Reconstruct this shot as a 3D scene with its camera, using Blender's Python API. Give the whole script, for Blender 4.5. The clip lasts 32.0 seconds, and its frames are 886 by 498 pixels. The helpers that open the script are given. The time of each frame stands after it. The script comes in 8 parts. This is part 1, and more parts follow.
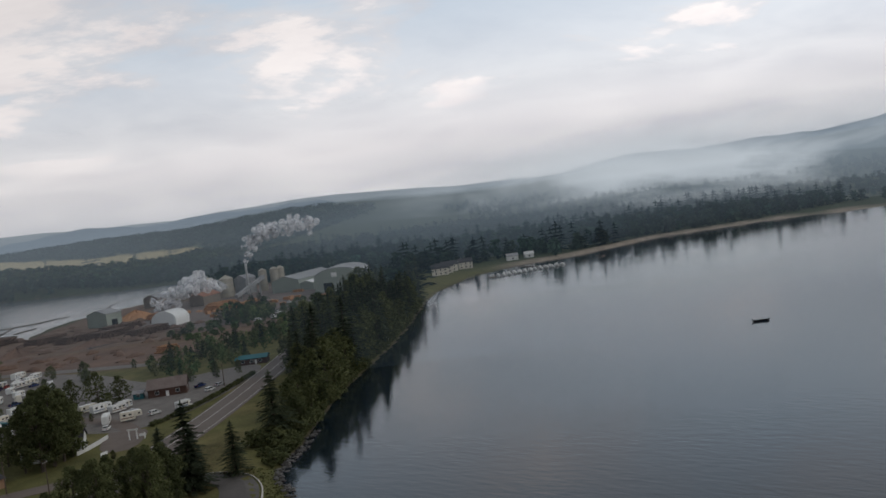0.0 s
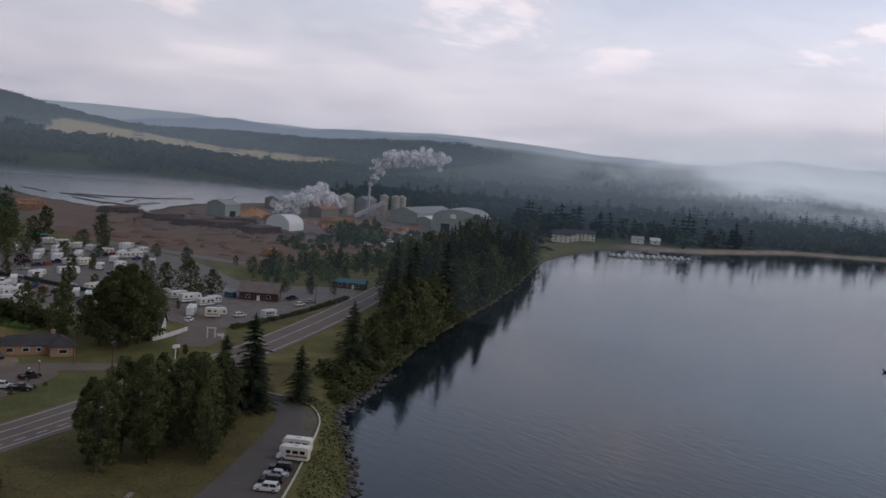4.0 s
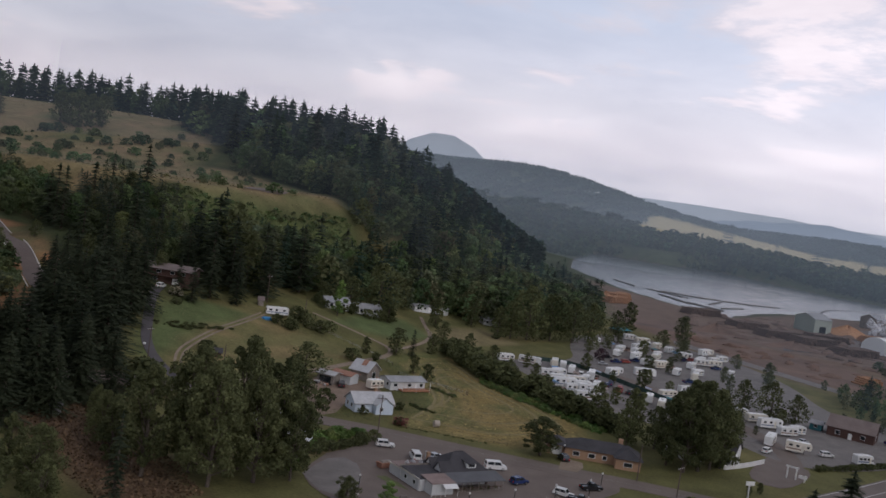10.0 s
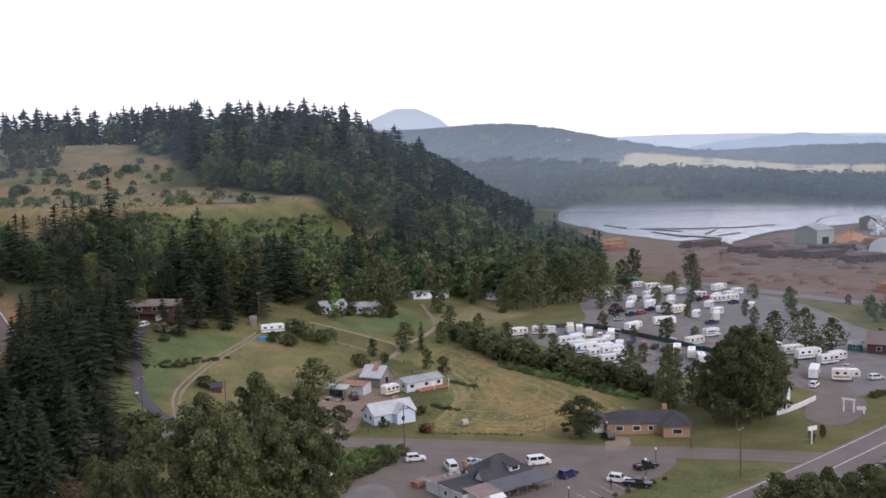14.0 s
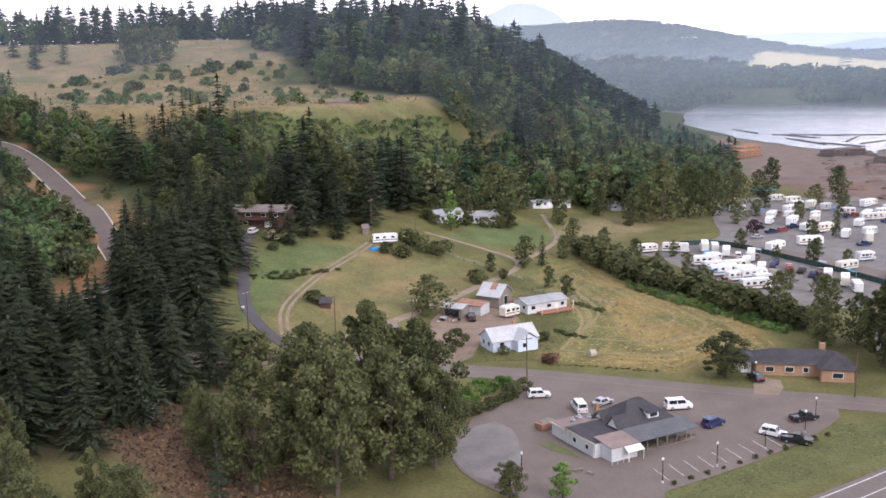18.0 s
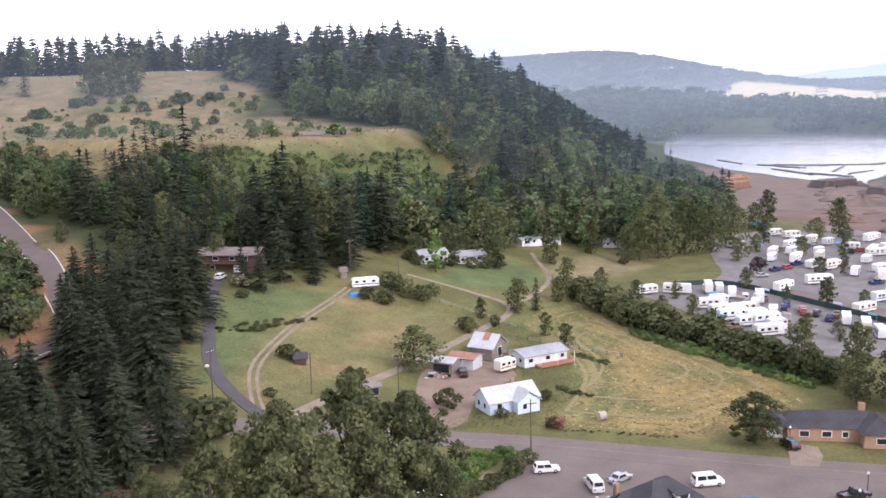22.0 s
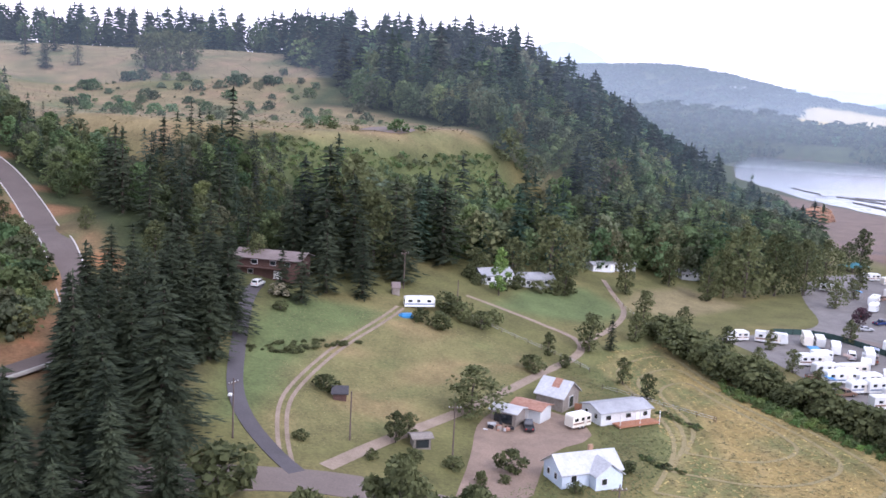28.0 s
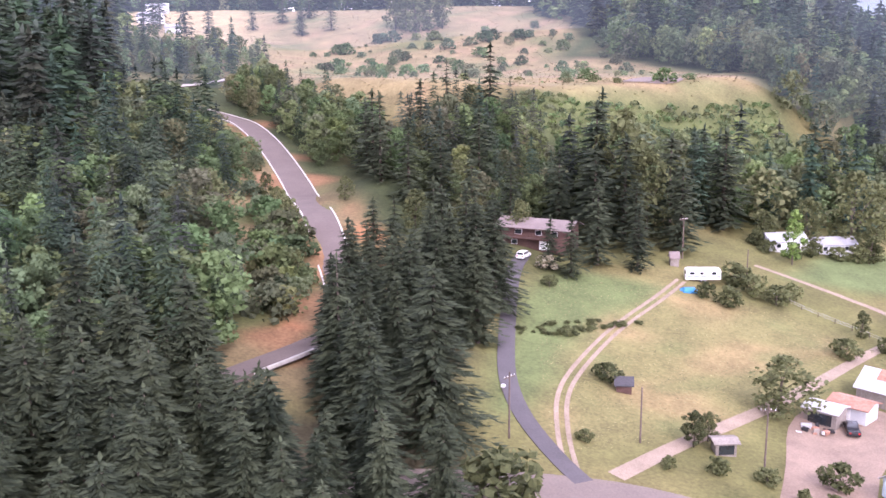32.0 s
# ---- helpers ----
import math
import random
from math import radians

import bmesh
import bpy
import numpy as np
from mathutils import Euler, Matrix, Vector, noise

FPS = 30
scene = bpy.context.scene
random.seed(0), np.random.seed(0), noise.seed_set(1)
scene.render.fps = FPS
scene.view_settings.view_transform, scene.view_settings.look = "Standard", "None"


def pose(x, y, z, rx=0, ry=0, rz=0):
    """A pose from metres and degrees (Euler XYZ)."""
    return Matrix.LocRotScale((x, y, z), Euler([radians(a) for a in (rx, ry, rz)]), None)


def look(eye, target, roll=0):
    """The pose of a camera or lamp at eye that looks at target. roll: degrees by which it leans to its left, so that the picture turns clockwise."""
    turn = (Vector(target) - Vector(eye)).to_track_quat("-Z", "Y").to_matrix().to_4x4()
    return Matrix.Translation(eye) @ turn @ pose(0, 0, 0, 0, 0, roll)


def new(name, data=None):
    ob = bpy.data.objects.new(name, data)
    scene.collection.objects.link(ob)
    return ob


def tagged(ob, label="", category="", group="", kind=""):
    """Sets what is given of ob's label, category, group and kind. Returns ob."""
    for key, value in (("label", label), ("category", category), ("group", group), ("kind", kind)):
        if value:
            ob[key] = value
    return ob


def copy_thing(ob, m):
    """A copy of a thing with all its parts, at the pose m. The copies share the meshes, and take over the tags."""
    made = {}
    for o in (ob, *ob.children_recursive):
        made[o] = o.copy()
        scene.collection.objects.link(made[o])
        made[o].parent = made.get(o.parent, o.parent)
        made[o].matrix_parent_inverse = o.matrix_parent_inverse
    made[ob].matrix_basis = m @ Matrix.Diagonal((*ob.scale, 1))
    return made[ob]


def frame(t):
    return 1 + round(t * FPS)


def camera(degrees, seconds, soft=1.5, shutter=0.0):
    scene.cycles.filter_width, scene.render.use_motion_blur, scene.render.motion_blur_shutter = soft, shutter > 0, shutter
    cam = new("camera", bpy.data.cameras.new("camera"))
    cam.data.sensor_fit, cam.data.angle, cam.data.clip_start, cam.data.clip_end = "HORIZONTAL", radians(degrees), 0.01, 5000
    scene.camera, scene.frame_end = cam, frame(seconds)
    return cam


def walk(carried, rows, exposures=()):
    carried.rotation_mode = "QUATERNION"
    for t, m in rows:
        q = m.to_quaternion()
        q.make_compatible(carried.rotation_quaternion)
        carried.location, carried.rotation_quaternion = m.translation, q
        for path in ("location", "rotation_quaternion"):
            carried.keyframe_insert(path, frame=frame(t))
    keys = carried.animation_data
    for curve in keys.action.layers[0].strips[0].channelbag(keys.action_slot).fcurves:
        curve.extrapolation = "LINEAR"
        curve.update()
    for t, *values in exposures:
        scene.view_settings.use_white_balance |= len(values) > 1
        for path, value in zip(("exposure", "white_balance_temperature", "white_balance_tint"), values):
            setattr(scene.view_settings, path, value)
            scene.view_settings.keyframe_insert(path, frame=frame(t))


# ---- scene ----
cam = camera(48.69, 32.0, soft=1.6)
PATH = [
    (0, (-21.69, -46.48, 63.02), (13.158, -10.714, 60.494), -7.63),
    (0.5, (-19.91, -45.12, 62.97), (15.279, -9.766, 59.503), -4.66),
    (1, (-18.10, -43.74, 62.93), (17.061, -8.502, 58.302), 0.61),
    (1.5, (-16.27, -42.34, 62.95), (18.656, -6.980, 57.495), 2.47),
    (2, (-14.40, -40.89, 63.01), (19.638, -4.737, 57.125), 1.30),
    (2.5, (-12.50, -39.37, 63.13), (20.321, -2.137, 57.094), -0.49),
    (4.5, (-5.28, -30.36, 63.23), (23.561, 10.201, 58.462), 6.70),
    (5, (-3.70, -28.05, 63.23), (23.448, 13.611, 58.016), 6.05),
    (5.5, (-2.30, -25.68, 63.26), (22.637, 17.346, 58.088), 3.82),
    (6, (-1.03, -23.28, 63.29), (21.644, 21.019, 58.478), 2.28),
    (6.5, (0.09, -20.88, 63.29), (21.036, 24.273, 58.556), 5.90),
    (7, (0.95, -18.48, 63.28), (20.063, 27.459, 58.338), 7.27),
    (7.5, (1.51, -16.07, 63.31), (17.858, 30.960, 58.749), 6.06),
    (8, (1.82, -13.69, 63.37), (15.102, 34.343, 59.276), 6.12),
    (8.5, (1.92, -11.38, 63.43), (12.451, 37.353, 59.613), 6.34),
    (9, (1.83, -9.14, 63.55), (9.590, 40.102, 59.704), 6.30),
    (9.5, (1.57, -6.94, 63.73), (6.971, 42.636, 60.151), 8.07),
    (10, (1.13, -4.71, 63.95), (4.142, 45.104, 60.822), 8.47),
    (10.5, (0.56, -2.41, 64.18), (1.763, 47.495, 61.272), 4.74),
    (11, (-0.00, -0.00, 64.40), (0.143, 49.896, 61.181), -2.32),
    (11.5, (-0.43, 2.56, 64.64), (0.667, 52.360, 60.375), -4.51),
    (12, (-0.72, 5.26, 64.89), (0.775, 54.913, 59.238), -5.98),
    (12.5, (-0.89, 8.07, 65.16), (1.175, 57.642, 58.956), -6.71),
    (13, (-0.97, 10.95, 65.45), (2.211, 60.519, 59.696), -7.27),
    (13.5, (-0.99, 13.85, 65.75), (2.981, 63.429, 60.587), -4.17),
    (15.5, (-1.20, 25.17, 66.67), (1.639, 74.982, 63.454), 1.37),
    (16, (-1.37, 28.04, 66.85), (0.156, 77.890, 63.329), 1.64),
    (16.5, (-1.67, 30.97, 66.96), (-1.321, 80.803, 62.876), 2.65),
    (17, (-2.11, 34.02, 66.99), (-2.964, 83.638, 60.891), -0.34),
    (17.5, (-2.66, 37.16, 66.94), (-4.240, 86.258, 57.600), -1.61),
    (18, (-3.30, 40.33, 66.79), (-5.142, 89.387, 57.301), -1.18),
    (18.5, (-3.95, 43.53, 66.61), (-6.036, 92.553, 57.012), -1.61),
    (19, (-4.57, 46.72, 66.43), (-6.570, 95.672, 56.432), -3.68),
    (19.5, (-5.07, 49.90, 66.29), (-6.628, 98.841, 56.169), -4.29),
    (20, (-5.48, 53.05, 66.20), (-6.255, 101.988, 55.959), -3.88),
    (20.5, (-5.84, 56.19, 66.16), (-6.300, 105.218, 56.379), -3.04),
    (21, (-6.15, 59.26, 66.14), (-6.831, 108.504, 57.494), -3.91),
    (21.5, (-6.45, 62.25, 66.13), (-7.070, 111.539, 57.722), -2.48),
    (22, (-6.78, 65.17, 66.11), (-7.379, 114.528, 58.144), -1.44),
    (22.5, (-7.17, 68.03, 66.07), (-8.492, 117.332, 57.824), -0.32),
    (23, (-7.65, 70.88, 66.02), (-9.718, 120.095, 57.435), 1.44),
    (23.5, (-8.17, 73.70, 65.95), (-10.704, 122.797, 56.858), 1.47),
    (24, (-8.72, 76.50, 65.90), (-12.043, 125.619, 57.146), -2.65),
    (24.5, (-9.30, 79.33, 65.88), (-12.835, 128.545, 57.807), -1.51),
    (25, (-9.86, 82.16, 65.88), (-13.447, 131.442, 58.212), -5.17),
    (25.5, (-10.39, 84.98, 65.90), (-13.983, 134.248, 58.142), -8.81),
    (27.5, (-12.39, 96.75, 65.86), (-14.922, 145.805, 56.543), -0.37),
    (28, (-12.96, 99.62, 65.77), (-15.937, 148.885, 57.770), 2.98),
    (28.5, (-13.71, 102.39, 65.61), (-18.546, 151.675, 58.711), 5.01),
    (29, (-14.66, 105.06, 65.42), (-21.813, 154.134, 59.015), 5.78),
    (29.5, (-15.83, 107.72, 65.24), (-25.389, 156.241, 57.876), 5.73),
    (30, (-17.20, 110.39, 65.13), (-28.524, 158.271, 56.253), 4.10),
    (30.5, (-18.71, 113.03, 65.08), (-31.282, 160.378, 55.081), 1.91),
    (31, (-20.27, 115.64, 65.09), (-34.302, 162.480, 54.662), -0.63),
    (31.5, (-21.86, 118.21, 65.13), (-36.867, 164.776, 54.835), -1.03),
    (32, (-23.44, 120.78, 65.17), (-38.355, 167.314, 54.576), -0.44),
]
walk(cam, [(t, look(eye, target, roll)) for t, eye, target, roll in PATH], exposures=[(0, -1.35, 6500, 4), (2.5, -1.5, 6250, 12), (6, -1.25, 6200, 12), (8, -1.1, 6250, 11), (9, -1.14, 6200, 12), (11, -0.7, 6250, 14), (12.2, 0.05, 6250, 15), (16, -0.26, 5900, 16), (17, -0.3, 5900, 16), (17.6, 0.4, 6200, 17), (19, 0.68, 6250, 19), (22, 0.8, 6150, 20), (24, 0.72, 6050, 21), (25, 0.8, 6000, 21), (28, 0.8, 5700, 21), (29, 0.54, 5700, 24), (30, 0.93, 6050, 32), (31, 1.53, 6040, 34), (32, 1.71, 5990, 36)])

# the lie of the land: plain, wooded knoll, far ridges, two sheets of water
LAKE = [(30, -700), (38, 30), (62, 76), (79, 101), (95, 125), (112, 158), (121, 172), (138, 186), (174, 220), (229, 265), (282, 306), (342, 358), (411, 420), (455, 455), (545, 505), (610, 512), (665, 490), (797, 491), (903, 430), (954, 358), (1010, 250), (1150, -700)]
POND = [(205, 1045), (216, 860), (240, 770), (262, 715), (300, 770), (347, 826), (457, 880), (560, 960), (625, 1060), (630, 1130), (565, 1236), (500, 1445), (404, 1420), (320, 1478), (250, 1250)]
FOOT = [(-110, 60), (-55, 170), (-20, 250), (10, 320), (45, 400), (100, 520), (140, 690), (205, 1000), (230, 1200), (150, 1700)]
WATER = -2.0


def smooth(a, b, v):
    u = np.clip((v - a) / (b - a), 0.0, 1.0)
    return u * u * (3 - 2 * u)


def edge_distance(px, py, line, closed=False):
    """Distance to a polyline, positive on its left side; for a closed one positive inside."""
    pts = np.array(line, float)
    if closed:
        pts = np.vstack([pts, pts[:1]])
    best = np.full(px.shape, 1e18)
    side = np.ones(px.shape)
    inside = np.zeros(px.shape, bool)
    for (ax, ay), (bx, by) in zip(pts[:-1], pts[1:]):
        dx, dy = bx - ax, by - ay
        u = np.clip(((px - ax) * dx + (py - ay) * dy) / (dx * dx + dy * dy), 0, 1)
        d = (px - ax - u * dx) ** 2 + (py - ay - u * dy) ** 2
        left = np.where(dx * (py - ay) - dy * (px - ax) > 0, 1.0, -1.0)
        side = np.where(d < best, left, side)
        best = np.minimum(best, d)
        if closed and ay != by:
            cross = ((ay > py) != (by > py)) & (px < (bx - ax) * (py - ay) / (by - ay) + ax)
            inside ^= cross
    if closed:
        side = np.where(inside, 1.0, -1.0)
    return np.sqrt(best) * side


def wobble(x, y, size, seed=0.0):
    a, b = x / size + seed, y / size - seed
    return (np.sin(a * 1.7 + 1.3 * np.sin(b * 1.1)) + np.sin(b * 1.9 + 1.7 * np.sin(a * 0.8 + 2)) + 0.6 * np.sin(2.3 * a - 1.7 * b)) / 2.6


def land(x, y):
    x, y = np.broadcast_arrays(np.asarray(x, float), np.asarray(y, float))
    s = edge_distance(x, y, FOOT)
    up = np.maximum(s, 0)
    slope = np.interp(up, [0, 25, 50, 86, 140, 210, 300, 450, 700, 1500], [0, 3.5, 8.5, 17, 25, 38, 55, 72, 88, 92])
    bench = 50 + 33 * smooth(520, 720, y) - 10 * smooth(800, 1300, y)
    start = 100 - 66 * smooth(410, 560, y)
    w = smooth(start, start + 46 + 110 * smooth(450, 700, y), s) * smooth(-135, -85, x + np.clip(2.2 * (y - 425), 0, 400)) * (1 - smooth(1000, 1700, y))
    z = slope * (1 - smooth(900, 1700, y)) + w * np.maximum(bench - slope, 0)
    z = z + wobble(x, y, 55) * np.minimum(up / 60, 1) * 1.2 + wobble(x, y, 21, 3) * (0.03 + 0.2 * np.minimum(up / 30, 1))
    # far ridges
    ridge = 135 * smooth(1250, 2300, y + 0.35 * (x - 250)) * (1 - 0.55 * smooth(250, 800, x)) * (1 + 0.12 * wobble(x, y, 260))
    z = z + ridge * smooth(-700, 50, x + 0.2 * (y - 1700))
    far = np.hypot(x, y - 100)
    east = smooth(1500, 2600, far) * smooth(0.0, 0.5, x / (np.abs(y) + 300)) * 70 * (1 + 0.35 * wobble(x, y, 420, 5))
    z = np.maximum(z, east * (1 - smooth(1500, 2400, y - 0.2 * x)) + z * 0.3)
    # banks
    for shape, bank in ((LAKE, 9.0), (POND, 20.0)):
        d = edge_distance(x, y, shape, True) + 1.2 * wobble(x, y, 9, 1)
        z = np.where(d > -bank, np.minimum(z, -0.35 - 1.65 * smooth(-bank, 0, d) - 3.0 * smooth(0, 14, d) + (z + 0.35) * (1 - smooth(-bank, -bank * 0.3, d))), z)
    return z

# ---- world, sun ----
world = bpy.data.worlds.new("overcast_sky")
scene.world = world
world.use_nodes = True
wn, wl = world.node_tree.nodes, world.node_tree.links
wn.clear()
SUN_UP, SUN_TURN = radians(38), radians(115)


def node(tree, kind, **values):
    n = tree.nodes.new(kind)
    for key, value in values.items():
        n.inputs[key.replace("_", " ")].default_value = value
    return n


w_out = wn.new("ShaderNodeOutputWorld")
w_sky = wn.new("ShaderNodeTexSky")
w_sky.sky_type, w_sky.sun_disc, w_sky.sun_elevation, w_sky.sun_rotation = "NISHITA", False, SUN_UP, SUN_TURN
w_blue = node(world.node_tree, "ShaderNodeBackground", Strength=0.15)
w_cloud = node(world.node_tree, "ShaderNodeBackground", Strength=1.3)
w_mix = wn.new("ShaderNodeMixShader")
w_co = wn.new("ShaderNodeTexCoord")
w_sep = wn.new("ShaderNodeSeparateXYZ")
w_up = wn.new("ShaderNodeMath")
w_up.operation, w_up.inputs[1].default_value = "ADD", 0.16
w_max = wn.new("ShaderNodeMath")
w_max.operation, w_max.inputs[1].default_value = "MAXIMUM", 0.05
w_div = wn.new("ShaderNodeVectorMath")
w_div.operation = "DIVIDE"
w_com = wn.new("ShaderNodeCombineXYZ")
w_n1 = node(world.node_tree, "ShaderNodeTexNoise", Scale=1.25, Detail=8.0, Roughness=0.6, Distortion=0.2)
w_n2 = node(world.node_tree, "ShaderNodeTexNoise", Scale=1.3, Detail=8.0, Roughness=0.62, Distortion=0.3)
w_r1 = wn.new("ShaderNodeValToRGB")
w_r1.color_ramp.elements[0].position, w_r1.color_ramp.elements[1].position = 0.36, 0.6
w_r2 = wn.new("ShaderNodeValToRGB")
w_r2.color_ramp.elements[0].position, w_r2.color_ramp.elements[0].color = 0.3, (0.78, 0.715, 0.765, 1)
w_r2.color_ramp.elements[1].position, w_r2.color_ramp.elements[1].color = 0.7, (1.1, 1.0, 1.015, 1)
w_low = wn.new("ShaderNodeMapRange")
w_low.inputs["From Min"].default_value, w_low.inputs["From Max"].default_value = 0.06, 0.30
w_low.inputs["To Min"].default_value, w_low.inputs["To Max"].default_value = 1.0, 0.0
w_add = wn.new("ShaderNodeMath")
w_add.operation, w_add.use_clamp = "MAXIMUM", True
wl.new(w_co.outputs["Generated"], w_sep.inputs[0])
wl.new(w_sep.outputs["Z"], w_up.inputs[0])
wl.new(w_up.outputs[0], w_max.inputs[0])
for axis in "XYZ":
    wl.new(w_max.outputs[0], w_com.inputs[axis])
wl.new(w_co.outputs["Generated"], w_div.inputs[0])
wl.new(w_com.outputs[0], w_div.inputs[1])
wl.new(w_div.outputs[0], w_n1.inputs["Vector"])
wl.new(w_div.outputs[0], w_n2.inputs["Vector"])
wl.new(w_n1.outputs["Fac"], w_r1.inputs[0])
wl.new(w_n2.outputs["Fac"], w_r2.inputs[0])
wl.new(w_sep.outputs["Z"], w_low.inputs["Value"])
wl.new(w_r1.outputs["Color"], w_add.inputs[0])
wl.new(w_low.outputs[0], w_add.inputs[1])
wl.new(w_sky.outputs[0], w_blue.inputs["Color"])
w_gain = wn.new("ShaderNodeMapRange")
w_gain.inputs["From Min"].default_value, w_gain.inputs["From Max"].default_value = 0.05, 0.6
w_gain.inputs["To Min"].default_value, w_gain.inputs["To Max"].default_value = 2.4, 1.05
wl.new(w_sep.outputs["Z"], w_gain.inputs["Value"])
# clouds are lit from the sun's side
w_side = wn.new("ShaderNodeVectorMath")
w_side.operation, w_side.inputs[1].default_value = "DOT_PRODUCT", (math.sin(SUN_TURN), math.cos(SUN_TURN), 0)
w_lit = wn.new("ShaderNodeMapRange")
w_lit.inputs["From Min"].default_value, w_lit.inputs["From Max"].default_value = -1, 1
w_lit.inputs["To Min"].default_value, w_lit.inputs["To Max"].default_value = 0.62, 1.36
w_all = wn.new("ShaderNodeMath")
w_all.operation = "MULTIPLY"
wl.new(w_co.outputs["Generated"], w_side.inputs[0])
wl.new(w_side.outputs["Value"], w_lit.inputs["Value"])
wl.new(w_gain.outputs[0], w_all.inputs[0])
wl.new(w_lit.outputs[0], w_all.inputs[1])
wl.new(w_all.outputs[0], w_cloud.inputs["Strength"])
# thin high veil, pale blue between the denser clouds
w_tone = wn.new("ShaderNodeMix")
w_tone.data_type = "RGBA"
w_tone.inputs["A"].default_value = (0.72, 0.87, 1.08, 1)
wl.new(w_add.outputs[0], w_tone.inputs["Factor"])
wl.new(w_r2.outputs["Color"], w_tone.inputs["B"])
wl.new(w_tone.outputs["Result"], w_cloud.inputs["Color"])
w_veil = wn.new("ShaderNodeMath")
w_veil.operation, w_veil.inputs[1].default_value = "MAXIMUM", 0.8
wl.new(w_add.outputs[0], w_veil.inputs[0])
wl.new(w_veil.outputs[0], w_mix.inputs["Fac"])
wl.new(w_blue.outputs[0], w_mix.inputs[1])
wl.new(w_cloud.outputs[0], w_mix.inputs[2])
wl.new(w_mix.outputs[0], w_out.inputs["Surface"])

sun = new("sun", bpy.data.lights.new("sun", "SUN"))
sun.data.energy, sun.data.angle, sun.data.color = 1.1, radians(14), (1.0, 0.95, 0.88)
sun.matrix_world = look((120, -60, 300), (120 - 60 * math.cos(0.4), -60 + 70, 300 - 75))


# ---- materials ----
def material(name, dark, light, rough=0.8, size=3.0, grain=40.0, bump=0.15, metal=0.0, tint="", island=0.0, each=0.0, spec=0.4, thin=0.0):
    """A surface with slow blotches and fine grain between two colours; size and grain are waves per metre times ten."""
    m = bpy.data.materials.new(name)
    m.use_nodes = True
    nt = m.node_tree
    shade = nt.nodes["Principled BSDF"]
    shade.inputs["Roughness"].default_value, shade.inputs["Metallic"].default_value = rough, metal
    shade.inputs["Specular IOR Level"].default_value = spec
    where = nt.nodes.new("ShaderNodeNewGeometry")
    slow = node(nt, "ShaderNodeTexNoise", Scale=size / 10, Detail=4.0, Roughness=0.6)
    fine = node(nt, "ShaderNodeTexNoise", Scale=grain / 10, Detail=3.0, Roughness=0.7)
    nt.links.new(where.outputs["Position"], slow.inputs["Vector"])
    nt.links.new(where.outputs["Position"], fine.inputs["Vector"])
    add = nt.nodes.new("ShaderNodeMath")
    add.operation = "ADD"
    nt.links.new(slow.outputs["Fac"], add.inputs[0])
    nt.links.new(fine.outputs["Fac"], add.inputs[1])
    value = add.outputs[0]
    extra = []
    if island:
        extra.append((where.outputs["Random Per Island"], island))
    if each:
        info = nt.nodes.new("ShaderNodeObjectInfo")
        extra.append((info.outputs["Random"], each))
    for source, amount in extra:
        mul = nt.nodes.new("ShaderNodeMath")
        mul.operation, mul.inputs[1].default_value, mul.inputs[2].default_value = "MULTIPLY_ADD", amount, -amount / 2
        nt.links.new(source, mul.inputs[0])
        more = nt.nodes.new("ShaderNodeMath")
        more.operation = "ADD"
        nt.links.new(value, more.inputs[0])
        nt.links.new(mul.outputs[0], more.inputs[1])
        value = more.outputs[0]
    ramp = nt.nodes.new("ShaderNodeMapRange")
    ramp.inputs["From Min"].default_value, ramp.inputs["From Max"].default_value = 0.62, 1.38
    nt.links.new(value, ramp.inputs["Value"])
    mix = nt.nodes.new("ShaderNodeMix")
    mix.data_type = "RGBA"
    mix.inputs["A"].default_value, mix.inputs["B"].default_value = (*dark, 1), (*light, 1)
    nt.links.new(ramp.outputs[0], mix.inputs["Factor"])
    colour = mix.outputs["Result"]
    if tint:
        at = nt.nodes.new("ShaderNodeAttribute")
        at.attribute_name = tint
        by = nt.nodes.new("ShaderNodeMix")
        by.data_type, by.blend_type = "RGBA", "MULTIPLY"
        by.inputs["Factor"].default_value = 1.0
        nt.links.new(colour, by.inputs["A"])
        nt.links.new(at.outputs["Color"], by.inputs["B"])
        colour = by.outputs["Result"]
    nt.links.new(colour, shade.inputs["Base Color"])
    if thin:  # leaves let light through
        through_leaf = nt.nodes.new("ShaderNodeBsdfTranslucent")
        both = node(nt, "ShaderNodeMixShader", Fac=thin)
        nt.links.new(colour, through_leaf.inputs["Color"])
        nt.links.new(shade.outputs[0], both.inputs[1])
        nt.links.new(through_leaf.outputs[0], both.inputs[2])
        nt.links.new(both.outputs[0], nt.nodes["Material Output"].inputs["Surface"])
    if bump:
        rise = node(nt, "ShaderNodeBump", Strength=bump, Distance=0.1)
        nt.links.new(fine.outputs["Fac"], rise.inputs["Height"])
        nt.links.new(rise.outputs[0], shade.inputs["Normal"])
    return m


def paint(name, c, rough=0.45, spread=0.12, metal=0.0, spec=0.5, each=0.0):
    return material(name, [v * (1 - spread) for v in c], [min(1, v * (1 + spread)) for v in c], rough, 4.0, 60.0, 0.04, metal, spec=spec, each=each)


